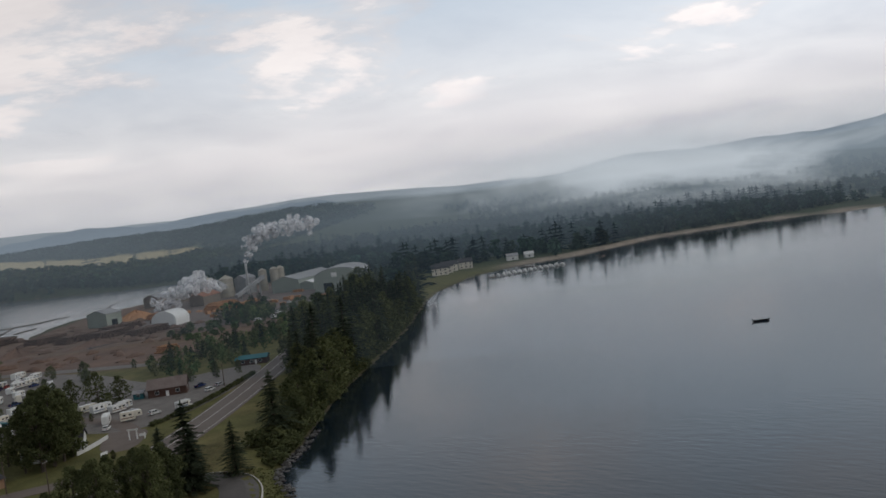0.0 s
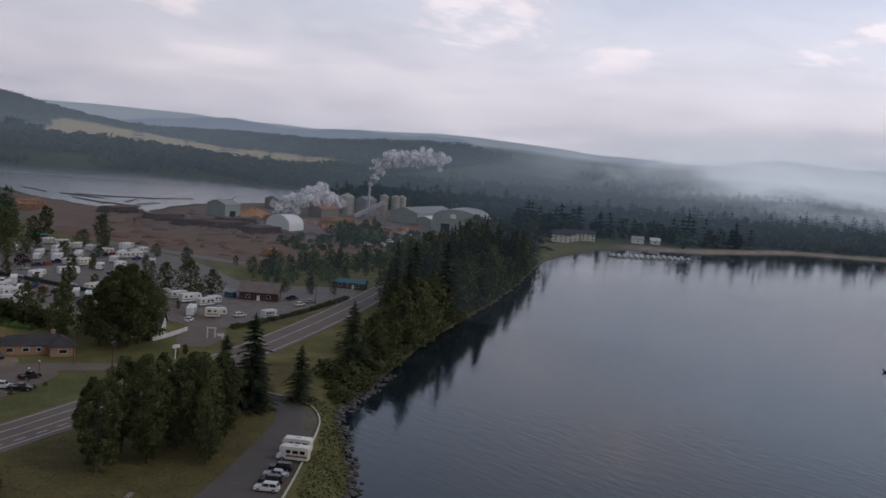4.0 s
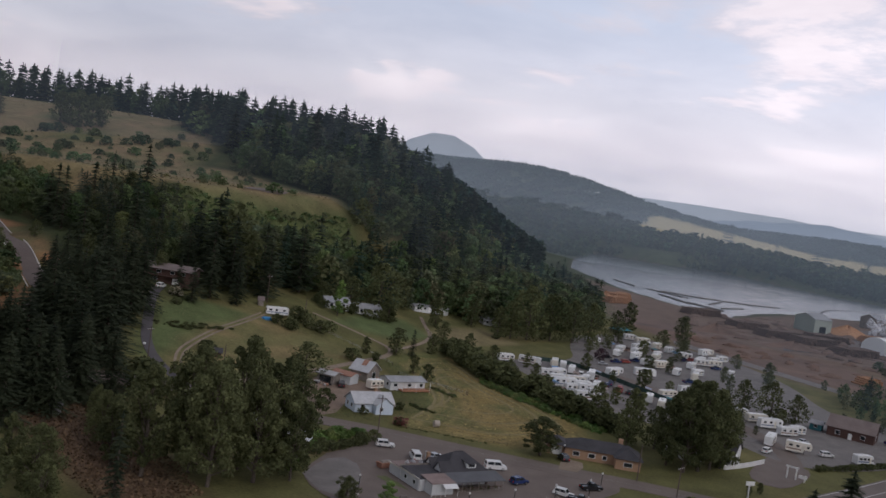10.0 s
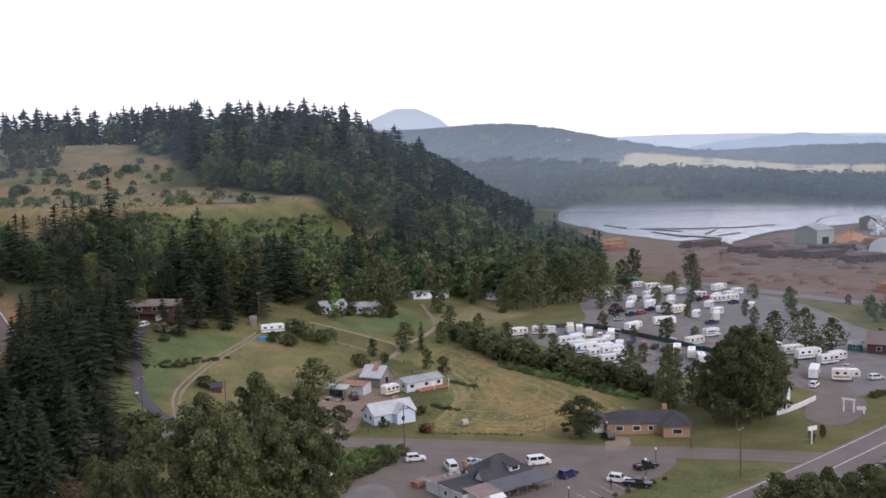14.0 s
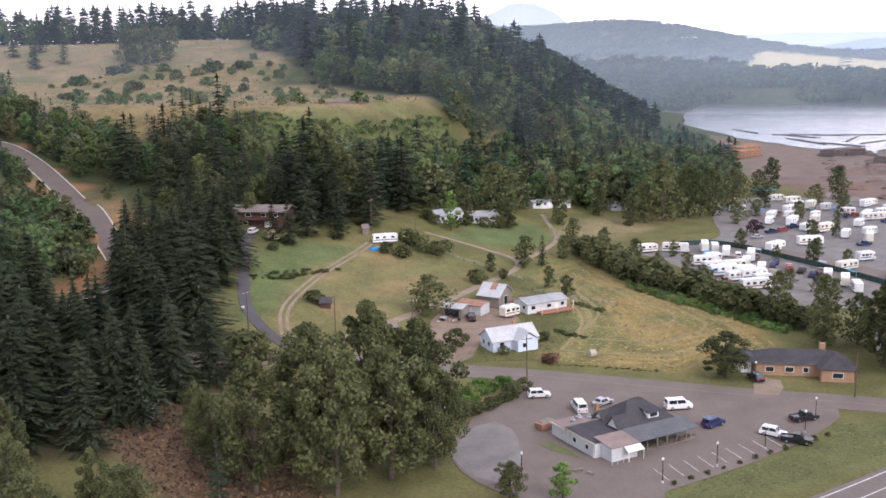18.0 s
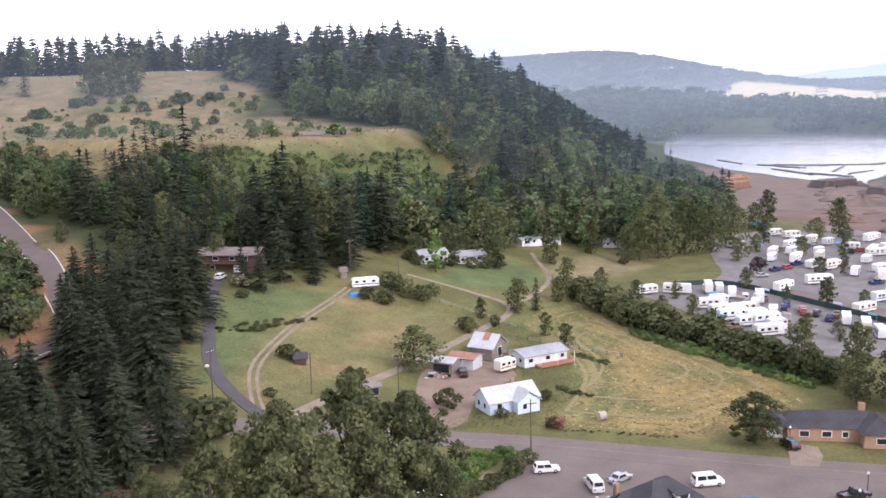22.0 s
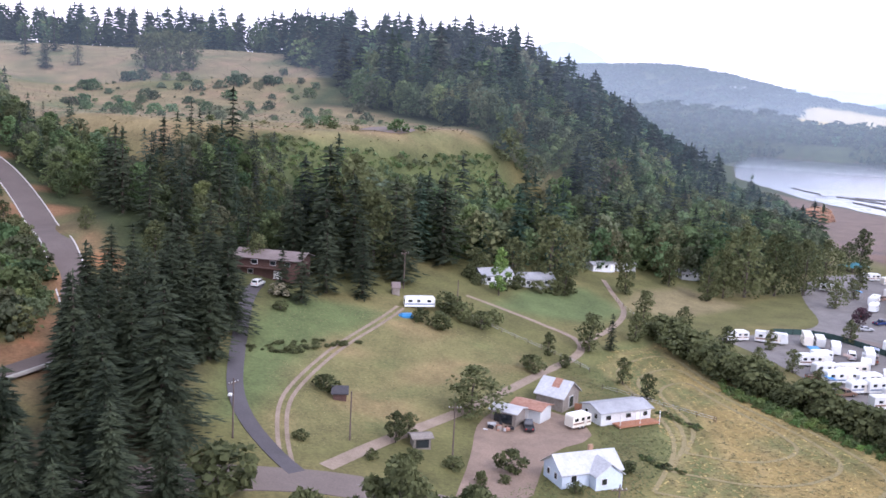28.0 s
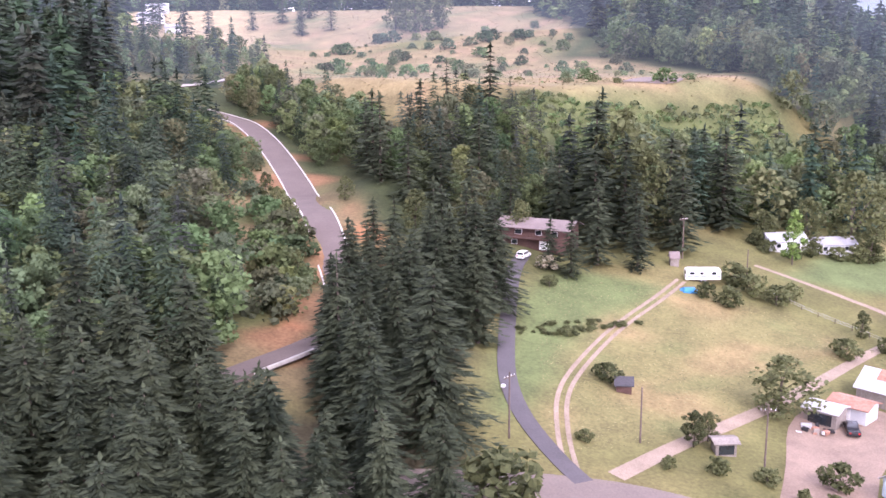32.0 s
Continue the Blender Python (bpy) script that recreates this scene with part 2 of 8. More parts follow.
M_GROUND = material("grass_and_soil", (0.55, 0.55, 0.55), (1.45, 1.42, 1.38), 0.95, 1.1, 14.0, 0.5, tint="cover", spec=0.15)
M_ASPHALT = material("worn_asphalt", (0.116, 0.089, 0.073), (0.192, 0.151, 0.125), 0.85, 1.2, 30.0, 0.2)
M_HIGHWAY = material("highway_asphalt", (0.118, 0.094, 0.079), (0.188, 0.153, 0.13), 0.85, 0.8, 26.0, 0.2)
M_HILLROAD = material("brown_grey_asphalt", (0.095, 0.07, 0.059), (0.155, 0.12, 0.103), 0.85, 1.2, 30.0, 0.2)
M_DARKDRIVE = material("dark_driveway_asphalt", (0.055, 0.048, 0.049), (0.095, 0.083, 0.084), 0.85, 1.6, 30.0, 0.2)
M_LAKELOT = material("dark_lakeside_asphalt", (0.075, 0.066, 0.06), (0.13, 0.115, 0.105), 0.85, 1.4, 30.0, 0.2)
M_GRAVEL = material("grey_gravel", (0.112, 0.1, 0.09), (0.24, 0.214, 0.193), 0.95, 2.2, 50.0, 0.5)
M_TRACK = material("bare_sandy_track", (0.16, 0.115, 0.08), (0.33, 0.255, 0.185), 0.95, 2.5, 40.0, 0.4)
M_DIRT = material("rusty_bark_soil", (0.06, 0.04, 0.03), (0.24, 0.145, 0.1), 0.95, 0.45, 20.0, 0.6)
M_YARD = material("mill_yard_gravel", (0.08, 0.062, 0.054), (0.23, 0.185, 0.16), 0.95, 0.5, 16.0, 0.5)
M_SOIL = material("trodden_farm_soil", (0.14, 0.097, 0.07), (0.3, 0.215, 0.155), 0.95, 2.0, 30.0, 0.4)
M_VERGE = material("short_green_grass", (0.075, 0.09, 0.032), (0.16, 0.165, 0.07), 0.95, 4.0, 40.0, 0.4)
M_LINE = material("road_paint", (0.34, 0.32, 0.29), (0.66, 0.63, 0.58), 0.7, 6.0, 40.0, 0.1)
M_WORNLINE = material("worn_road_paint", (0.17, 0.145, 0.125), (0.34, 0.31, 0.27), 0.8, 6.0, 40.0, 0.1)
M_KERB = material("pale_concrete", (0.36, 0.33, 0.3), (0.6, 0.56, 0.51), 0.85, 4.0, 40.0, 0.2)
M_FIR = material("fir_needles", (0.021, 0.029, 0.017), (0.082, 0.097, 0.054), 0.85, 2.0, 12.0, 0.0, island=0.34, each=0.34, spec=0.12, thin=0.3)
M_LEAF = material("broad_leaves", (0.044, 0.053, 0.022), (0.158, 0.168, 0.072), 0.8, 2.0, 12.0, 0.0, island=0.36, each=0.35, spec=0.15, thin=0.35)
M_LIME = material("bright_young_leaves", (0.07, 0.12, 0.025), (0.17, 0.25, 0.06), 0.65, 2.0, 12.0, 0.0, island=0.7, spec=0.25)
M_PLUM = material("purple_plum_leaves", (0.025, 0.012, 0.016), (0.07, 0.03, 0.04), 0.65, 2.0, 12.0, 0.0, island=0.7, spec=0.25)
M_WOODS = material("mixed_woods", (0.6, 0.62, 0.6), (1.5, 1.52, 1.48), 0.85, 1.2, 9.0, 0.0, tint="cover", island=0.26, spec=0.1, thin=0.35)
M_BARK = material("grey_bark", (0.045, 0.035, 0.026), (0.14, 0.11, 0.085), 0.9, 8.0, 60.0, 0.6)
M_TUFT = material("grass_blades", (0.6, 0.6, 0.6), (1.4, 1.4, 1.35), 0.9, 2.0, 12.0, 0.0, tint="cover", island=0.8, spec=0.15)


def water_material(name, deep, rough, ripple, scale):
    m = bpy.data.materials.new(name)
    m.use_nodes = True
    nt = m.node_tree
    shade = nt.nodes["Principled BSDF"]
    shade.inputs["Base Color"].default_value = (*deep, 1)
    shade.inputs["Roughness"].default_value = rough
    shade.inputs["IOR"].default_value = 1.33
    where = nt.nodes.new("ShaderNodeNewGeometry")
    stretch = nt.nodes.new("ShaderNodeMapping")
    stretch.inputs["Scale"].default_value = (scale, scale * 0.35, 1)
    stretch.inputs["Rotation"].default_value = (0, 0, radians(35))
    wave = node(nt, "ShaderNodeTexNoise", Scale=1.0, Detail=3.0, Roughness=0.55, Distortion=0.4)
    patch = node(nt, "ShaderNodeTexNoise", Scale=0.012, Detail=3.0)
    mul = nt.nodes.new("ShaderNodeMath")
    mul.operation = "MULTIPLY"
    rise = node(nt, "ShaderNodeBump", Strength=ripple, Distance=0.25)
    nt.links.new(where.outputs["Position"], stretch.inputs["Vector"])
    nt.links.new(stretch.outputs[0], wave.inputs["Vector"])
    nt.links.new(where.outputs["Position"], patch.inputs["Vector"])
    nt.links.new(wave.outputs["Fac"], mul.inputs[0])
    nt.links.new(patch.outputs["Fac"], mul.inputs[1])
    nt.links.new(mul.outputs[0], rise.inputs["Height"])
    nt.links.new(rise.outputs[0], shade.inputs["Normal"])
    return m


def dim(m, level):
    m.node_tree.nodes["Principled BSDF"].inputs["Specular IOR Level"].default_value = level
    return m


M_LAKE = water_material("lake_water", (0.008, 0.015, 0.023), 0.07, 0.42, 0.5)
dim(M_LAKE, 0.42)
M_POND = water_material("pond_water", (0.07, 0.076, 0.08), 0.2, 0.15, 0.3)
M_POND.node_tree.nodes["Principled BSDF"].inputs["IOR"].default_value = 1.5


def glow_sheet_material(name, colour, strength, lowest, highest, most, scale, cut=(0.35, 0.65)):
    """Haze and fog as painted glow, thinning upwards, downwards and in soft holes."""
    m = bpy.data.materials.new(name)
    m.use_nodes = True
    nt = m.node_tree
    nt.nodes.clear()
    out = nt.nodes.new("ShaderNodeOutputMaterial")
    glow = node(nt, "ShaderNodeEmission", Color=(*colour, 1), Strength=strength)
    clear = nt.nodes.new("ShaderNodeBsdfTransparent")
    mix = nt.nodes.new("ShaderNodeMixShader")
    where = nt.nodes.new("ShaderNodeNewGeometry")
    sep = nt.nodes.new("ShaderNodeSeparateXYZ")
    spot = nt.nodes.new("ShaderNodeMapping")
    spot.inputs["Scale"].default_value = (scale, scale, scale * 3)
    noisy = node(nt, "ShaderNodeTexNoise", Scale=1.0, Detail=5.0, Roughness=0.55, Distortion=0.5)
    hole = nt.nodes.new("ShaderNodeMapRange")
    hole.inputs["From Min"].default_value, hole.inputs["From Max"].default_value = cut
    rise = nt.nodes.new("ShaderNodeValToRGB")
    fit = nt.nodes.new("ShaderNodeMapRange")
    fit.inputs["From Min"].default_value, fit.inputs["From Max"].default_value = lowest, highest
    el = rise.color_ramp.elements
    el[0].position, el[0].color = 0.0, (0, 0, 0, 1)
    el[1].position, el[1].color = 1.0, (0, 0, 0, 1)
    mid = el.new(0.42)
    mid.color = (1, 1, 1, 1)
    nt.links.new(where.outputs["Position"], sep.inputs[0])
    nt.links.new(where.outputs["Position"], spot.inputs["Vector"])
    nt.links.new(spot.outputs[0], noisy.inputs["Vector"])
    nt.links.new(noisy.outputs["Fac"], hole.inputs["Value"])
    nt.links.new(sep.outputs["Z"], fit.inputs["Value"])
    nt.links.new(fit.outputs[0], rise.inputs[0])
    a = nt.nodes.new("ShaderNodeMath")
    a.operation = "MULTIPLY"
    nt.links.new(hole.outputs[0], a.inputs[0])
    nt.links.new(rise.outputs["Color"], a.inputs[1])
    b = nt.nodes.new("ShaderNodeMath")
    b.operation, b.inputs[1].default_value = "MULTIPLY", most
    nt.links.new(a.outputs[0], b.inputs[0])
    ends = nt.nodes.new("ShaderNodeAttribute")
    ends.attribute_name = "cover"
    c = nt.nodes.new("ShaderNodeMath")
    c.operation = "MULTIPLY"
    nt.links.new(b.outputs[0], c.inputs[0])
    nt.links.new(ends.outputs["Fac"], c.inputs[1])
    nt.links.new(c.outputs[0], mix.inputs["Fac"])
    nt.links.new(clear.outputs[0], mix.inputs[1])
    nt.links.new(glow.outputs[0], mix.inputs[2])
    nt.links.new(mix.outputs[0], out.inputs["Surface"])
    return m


# ---- shapes ----
def join(*geos):
    verts, faces = [], []
    for v, f in geos:
        n = len(verts)
        verts += list(v)
        faces += [tuple(i + n for i in q) for q in f]
    return verts, faces


def box(cx, cy, z0, sx, sy, sz, cut=0.0):
    """A box on z0, its upper edges chamfered by cut."""
    x, y, c = sx / 2, sy / 2, cut
    ring = lambda a, b, z: [(cx - a, cy - b, z), (cx + a, cy - b, z), (cx + a, cy + b, z), (cx - a, cy + b, z)]
    rings = [ring(x, y, z0), ring(x, y, z0 + sz - c)] + ([ring(x - c, y - c, z0 + sz)] if c else [])
    verts = [p for r in rings for p in r]
    faces = [(3, 2, 1, 0)]
    for k in range(len(rings) - 1):
        a, b = 4 * k, 4 * k + 4
        faces += [(a + i, a + (i + 1) % 4, b + (i + 1) % 4, b + i) for i in range(4)]
    n = 4 * (len(rings) - 1)
    return verts, faces + [(n, n + 1, n + 2, n + 3)]


def moved(geo, m):
    return [tuple(m @ Vector(v)) for v in geo[0]], geo[1]


def tube(a, b, r1, r2, n=8):
    """A tapered rod from a to b."""
    a, b = Vector(a), Vector(b)
    turn = (b - a).to_track_quat("Z", "Y")
    ring = [Vector((math.cos(2 * math.pi * i / n), math.sin(2 * math.pi * i / n), 0)) for i in range(n)]
    verts = [tuple(a + turn @ (p * r1)) for p in ring] + [tuple(b + turn @ (p * r2)) for p in ring]
    faces = [(i, (i + 1) % n, n + (i + 1) % n, n + i) for i in range(n)] + [tuple(range(n - 1, -1, -1)), tuple(range(n, 2 * n))]
    return verts, faces


def slab(outline, z0, z1):
    """An upright prism over an outline."""
    n = len(outline)
    area = sum(outline[i][0] * outline[(i + 1) % n][1] - outline[(i + 1) % n][0] * outline[i][1] for i in range(n))
    pts = list(outline) if area > 0 else list(outline)[::-1]
    verts = [(x, y, z0) for x, y in pts] + [(x, y, z1) for x, y in pts]
    return verts, [tuple(range(n - 1, -1, -1)), tuple(range(n, 2 * n))] + [(i, (i + 1) % n, n + (i + 1) % n, n + i) for i in range(n)]


def side_prism(profile, y0, y1):
    """A prism along y over a profile of (x, z)."""
    n = len(profile)
    verts = [(x, y0, z) for x, z in profile] + [(x, y1, z) for x, z in profile]
    faces = [tuple(range(n)), tuple(range(2 * n - 1, n - 1, -1))] + [(i, n + i, n + (i + 1) % n, (i + 1) % n) for i in range(n)]
    return verts, faces


def make_mesh(name, geo, mat):
    me = bpy.data.meshes.new(name)
    me.from_pydata([tuple(v) for v in geo[0]], [], [tuple(f) for f in geo[1]])
    me.materials.append(mat)
    b = bmesh.new()
    b.from_mesh(me)
    bmesh.ops.recalc_face_normals(b, faces=b.faces)
    b.to_mesh(me)
    b.free()
    return me


def part(name, geo, mat, parent, label=""):
    ob = new(name, make_mesh(name, geo, mat))
    ob.parent = parent
    return tagged(ob, label)


def thing(name, label, category, group="", kind="", at=None):
    ob = new(name)
    ob.empty_display_size = 0.5
    if at is not None:
        ob.matrix_world = at
    return tagged(ob, label, category, group, kind)


def solid(name, geo, mat, label, category, kind="structure", group=""):
    return tagged(new(name, make_mesh(name, geo, mat)), label, category, group, kind)


def ground_z(x, y):
    return float(land(x, y))


def on_land(x, y, turn=0.0, up=0.0):
    return pose(x, y, ground_z(x, y) + up, 0, 0, turn)


def spaced(line, step):
    pts = [Vector((*p, 0)) for p in line]
    # rounded by two rounds of corner cutting
    for _ in range(2):
        cut = [pts[0]]
        for a, b in zip(pts, pts[1:]):
            cut += [a.lerp(b, 0.25), a.lerp(b, 0.75)]
        pts = cut + [pts[-1]]
    out, rest = [pts[0]], 0.0
    for a, b in zip(pts, pts[1:]):
        d = (b - a).length
        u = step - rest
        while u <= d:
            out.append(a.lerp(b, u / d))
            u += step
        rest = d - (u - step)
    return [(p.x, p.y) for p in out] + [(pts[-1].x, pts[-1].y)]


def ribbon(line, widths, up, step=4.0, offset=0.0, thick=0.0, across=3, gaps=None, flat=False):
    """A strip along a line, laid on the land; widths: one for all or (start, end)."""
    pts = spaced(line, step)
    if not isinstance(widths, tuple):
        widths = (widths, widths)
    verts, faces = [], []
    n = len(pts)
    for i, (x, y) in enumerate(pts):
        a, b = pts[max(i - 1, 0)], pts[min(i + 1, n - 1)]
        d = Vector((b[0] - a[0], b[1] - a[1])).normalized()
        w = widths[0] + (widths[1] - widths[0]) * i / (n - 1)
        mid = ground_z(x, y)
        for k in range(across):
            o = offset + w * (0.5 - k / (across - 1))
            px, py = x - d.y * o, y + d.x * o
            verts.append((px, py, (mid if flat else ground_z(px, py)) + up))
    for i in range(n - 1):
        if gaps and (i % gaps[0]) >= gaps[1]:
            continue
        for k in range(across - 1):
            q = i * across + k
            faces.append((q + 1, q, q + across, q + across + 1))
    if thick:
        m = len(verts)
        verts += [(x, y, z - thick) for x, y, z in verts]
        top = list(faces)
        faces += [tuple(i + m for i in f[::-1]) for f in top]
        for i in range(n - 1):
            q, r = i * across, (i + 1) * across
            faces += [(q, r, r + m, q + m), (r + across - 1, q + across - 1, q + across - 1 + m, r + across - 1 + m)]
    return verts, faces

# ---- ground ----
def steps(lo, hi, fine, near_lo, near_hi, reach):
    """Grid lines: fine between lo and hi, fair as far as the near bounds, then ever wider."""
    out, d, v = [], fine, hi
    while v < reach:
        d = min(d * 1.16, 11 if v < near_hi else 170)
        v += d
        out.append(v)
    back, d, v = [], fine, lo
    while v > -reach:
        d = min(d * 1.16, 11 if v > near_lo else 170)
        v -= d
        back.append(v)
    return np.array(back[::-1] + list(np.arange(lo, hi + 0.1, fine)) + out)


def area_mask(px, py, outline, soft=4.0):
    return smooth(-soft, soft, edge_distance(px, py, outline, True) + 2.0 * wobble(px, py, 13, 7))


HAYFIELD = [(12, 252), (40, 243), (66, 262), (62, 285), (50, 312), (38, 338), (33, 365), (18, 352), (12, 335), (20, 305), (22, 280)]
LAWN = [(-14, 366), (-7, 388), (14, 412), (26, 394), (14, 372), (2, 366)]
DRYPLOT = [(24, 396), (30, 420), (52, 446), (68, 424), (40, 398)]
HILLSIDE_GRASS = [(-300, 600), (-230, 470), (-150, 438), (-98, 427), (-73, 445), (-46, 469), (-23, 493), (-27, 503), (-60, 540), (-84, 562), (-115, 562), (-112, 610), (-130, 700), (-260, 740), (-330, 690)]
PASTURE = [(-50, 255), (-60, 290), (-66, 325), (-40, 342), (-15, 340), (0, 328), (-12, 300), (-30, 272)]
RESTAURANT_GREEN = [(20, 183), (50, 199), (64, 213), (84, 210), (60, 195), (26, 174)]
PARK_GREEN = [(52, 98), (88, 150), (104, 180), (130, 205), (122, 215), (40, 160), (20, 125)]
MILL_SOIL = [(150, 600), (160, 470), (215, 400), (300, 440), (420, 520), (520, 620), (600, 760), (520, 880), (380, 830), (250, 700), (220, 790), (190, 880)]
ROAD_LINE = [(-95, 262), (-92.5, 272), (-94, 283), (-102.5, 299), (-122, 330), (-148, 367), (-178, 403)]
ROAD_BANK = [(-84, 246), (-112, 250), (-152, 292), (-176, 352), (-150, 372), (-116, 340), (-98, 318), (-88, 284)]
YELLOW = [(424, 1640), (470, 1770), (505, 1850), (579, 1893), (658, 1874), (735, 1790), (789, 1698), (870, 1660), (960, 1590), (900, 1500), (745, 1496), (686, 1561), (604, 1620), (520, 1652)]


def cover(px, py, z):
    """Base colour of the soil and what grows on it."""
    c = np.empty(px.shape + (3,))
    c[:] = (0.12, 0.115, 0.044)
    up = edge_distance(px, py, FOOT)

    def lay(mask, colour):
        c[:] = c * (1 - mask[..., None]) + np.array(colour) * mask[..., None]

    lay(smooth(60, 110, up), (0.045, 0.055, 0.024))
    lay(smooth(600, 800, py), (0.05, 0.062, 0.03))
    lay(smooth(650, 800, np.hypot(px, py - 100)) * (py < 900), (0.05, 0.062, 0.03))
    lay(area_mask(px, py, MILL_SOIL, 14), (0.165, 0.115, 0.085))
    lay(smooth(0.05, 0.7, wobble(px, py, 14, 11)) * 0.55 * smooth(-400, -300, -np.hypot(px, py - 250)), (0.175, 0.145, 0.062))
    lay(area_mask(px, py, PASTURE, 6), (0.165, 0.15, 0.062))
    lay(area_mask(px, py, PASTURE, 6) * smooth(-0.15, 0.55, wobble(px, py, 8, 12)) * 0.8, (0.225, 0.168, 0.08))
    lay(area_mask(px, py, PASTURE, 6) * smooth(0.25, 0.8, wobble(px, py, 5, 15)) * 0.6, (0.125, 0.135, 0.052))
    lay(area_mask(px, py, [(-62, 262), (-56, 264), (-54, 292), (-49, 318), (-42, 338), (-66, 336), (-68, 310)], 4), (0.105, 0.13, 0.05))
    lay(area_mask(px, py, HAYFIELD), (0.265, 0.195, 0.075))
    lay(area_mask(px, py, HAYFIELD) * smooth(0.0, 0.6, wobble(px, py, 9, 2)), (0.15, 0.15, 0.058))
    lay(area_mask(px, py, [(14, 252), (24, 250), (30, 275), (30, 305), (34, 350), (28, 366), (14, 350), (8, 330), (20, 300), (18, 275)], 4) * 0.8, (0.125, 0.14, 0.052))
    rows = np.sin(edge_distance(px, py, HAYFIELD, True) * 0.75 + 2.0 * wobble(px, py, 15, 5))
    lay(area_mask(px, py, HAYFIELD) * smooth(0.3, 1.0, rows) * 0.55, (0.33, 0.25, 0.11))
    lay(area_mask(px, py, LAWN), (0.105, 0.132, 0.052))
    lay(area_mask(px, py, DRYPLOT), (0.2, 0.165, 0.085))
    lay(area_mask(px, py, HILLSIDE_GRASS, 9), (0.198, 0.157, 0.08))
    lay(area_mask(px, py, HILLSIDE_GRASS, 9) * smooth(0.0, 0.6, wobble(px, py, 19, 4)), (0.125, 0.125, 0.055))
    lay(area_mask(px, py, HILLSIDE_GRASS, 6) * smooth(0.2, 0.6, wobble(px, py, 9, 8)) * 0.7, (0.24, 0.165, 0.095))
    lay(area_mask(px, py, [(-120, 428), (-100, 408), (-62, 420), (-30, 446), (-2, 480), (-22, 492), (-45, 466), (-73, 442), (-98, 424)], 6), (0.085, 0.1, 0.038))
    lay(area_mask(px, py, [(-260, 560), (-330, 690), (-420, 800), (-460, 700), (-330, 560)], 12), (0.3, 0.23, 0.12))
    lay(area_mask(px, py, RESTAURANT_GREEN), (0.115, 0.125, 0.05))
    lay(area_mask(px, py, PARK_GREEN, 3), (0.112, 0.096, 0.04))
    lay(area_mask(px, py, ROAD_BANK, 6), (0.155, 0.118, 0.06))
    lay(area_mask(px, py, ROAD_BANK, 6) * smooth(-0.1, 0.5, wobble(px, py, 8, 3)), (0.1, 0.105, 0.042))
    lay(area_mask(px, py, YELLOW, 6), (0.42, 0.34, 0.17))
    shore = np.maximum(edge_distance(px, py, LAKE, True), edge_distance(px, py, POND, True))
    lay(smooth(-1.8, -0.4, shore), (0.075, 0.062, 0.045))
    lay(smooth(-26, -4, edge_distance(px, py, LAKE, True)) * smooth(560, 640, px), (0.3, 0.25, 0.2))
    beside = np.abs(edge_distance(px, py, ROAD_LINE))
    lay(smooth(-11, -6, -beside - 4 * wobble(px, py, 7, 6)) * smooth(-0.2, 0.4, wobble(px, py, 9, 9)) * 0.8, (0.25, 0.13, 0.07))
    for cx, cy, r in ((-106, 324, 8), (-96, 306, 7), (-116, 303, 5), (-124, 316, 5), (-106, 280, 5), (-99, 270, 4), (-91, 296, 6)):
        lay(smooth(-r, r * 0.2, -np.hypot(px - cx, py - cy) + 0.35 * r * wobble(px, py, 5)), (0.27, 0.12, 0.06))
    lay(area_mask(px, py, [(-125, 165), (-60, 195), (-52, 236), (-68, 262), (-74, 300), (-86, 310), (-92, 270), (-84, 246), (-96, 236), (-120, 240)], 5), (0.06, 0.052, 0.03))
    lay(area_mask(px, py, [(-75, 205), (-40, 165), (-25, 178), (-45, 200), (-60, 215)], 5), (0.13, 0.085, 0.055))
    lay(area_mask(px, py, [(-22, 232), (-5, 232), (2, 226), (-8, 212), (-20, 215)], 2), (0.24, 0.18, 0.1))
    return c


gx, gy = steps(-150, 180, 2.5, -420, 760, 4600), steps(110, 500, 2.5, 60, 1560, 4600)
px, py = np.meshgrid(gx, gy)
pz = land(px, py)
nx, ny = len(gx), len(gy)
grid = np.arange(nx * ny).reshape(ny, nx)
quads = np.stack([grid[:-1, :-1], grid[:-1, 1:], grid[1:, 1:], grid[1:, :-1]], -1).reshape(-1, 4)


def quick_mesh(name, verts, quads, mat, colours=None):
    me = bpy.data.meshes.new(name)
    me.vertices.add(len(verts))
    me.vertices.foreach_set("co", np.ascontiguousarray(verts, np.float32).ravel())
    me.loops.add(quads.size)
    me.loops.foreach_set("vertex_index", np.ascontiguousarray(quads, np.int32).ravel())
    me.polygons.add(len(quads))
    me.polygons.foreach_set("loop_start", np.arange(0, quads.size, quads.shape[1], dtype=np.int32))
    me.update(calc_edges=True)
    if colours is not None:
        at = me.attributes.new("cover", "FLOAT_COLOR", "POINT")
        at.data.foreach_set("color", np.c_[colours, np.ones(len(colours))].astype(np.float32).ravel())
    me.materials.append(mat)
    return me


ground_mesh = quick_mesh("ground", np.stack([px, py, pz], -1).reshape(-1, 3), quads, M_GROUND, cover(px, py, pz).reshape(-1, 3))
ground_mesh.polygons.foreach_set("use_smooth", np.ones(len(quads), bool))
tagged(new("ground", ground_mesh), "grassy valley floor rising to a wooded hill", "ground", kind="structure")


def water_sheet(name, outline, mat, label, grow):
    pts = np.array(outline, float)
    mid = pts.mean(0)
    pts = pts + grow * (pts - mid) / np.linalg.norm(pts - mid, axis=1)[:, None]
    solid(name, ([(x, y, WATER) for x, y in pts], [tuple(range(len(pts)))]), mat, label, "water")


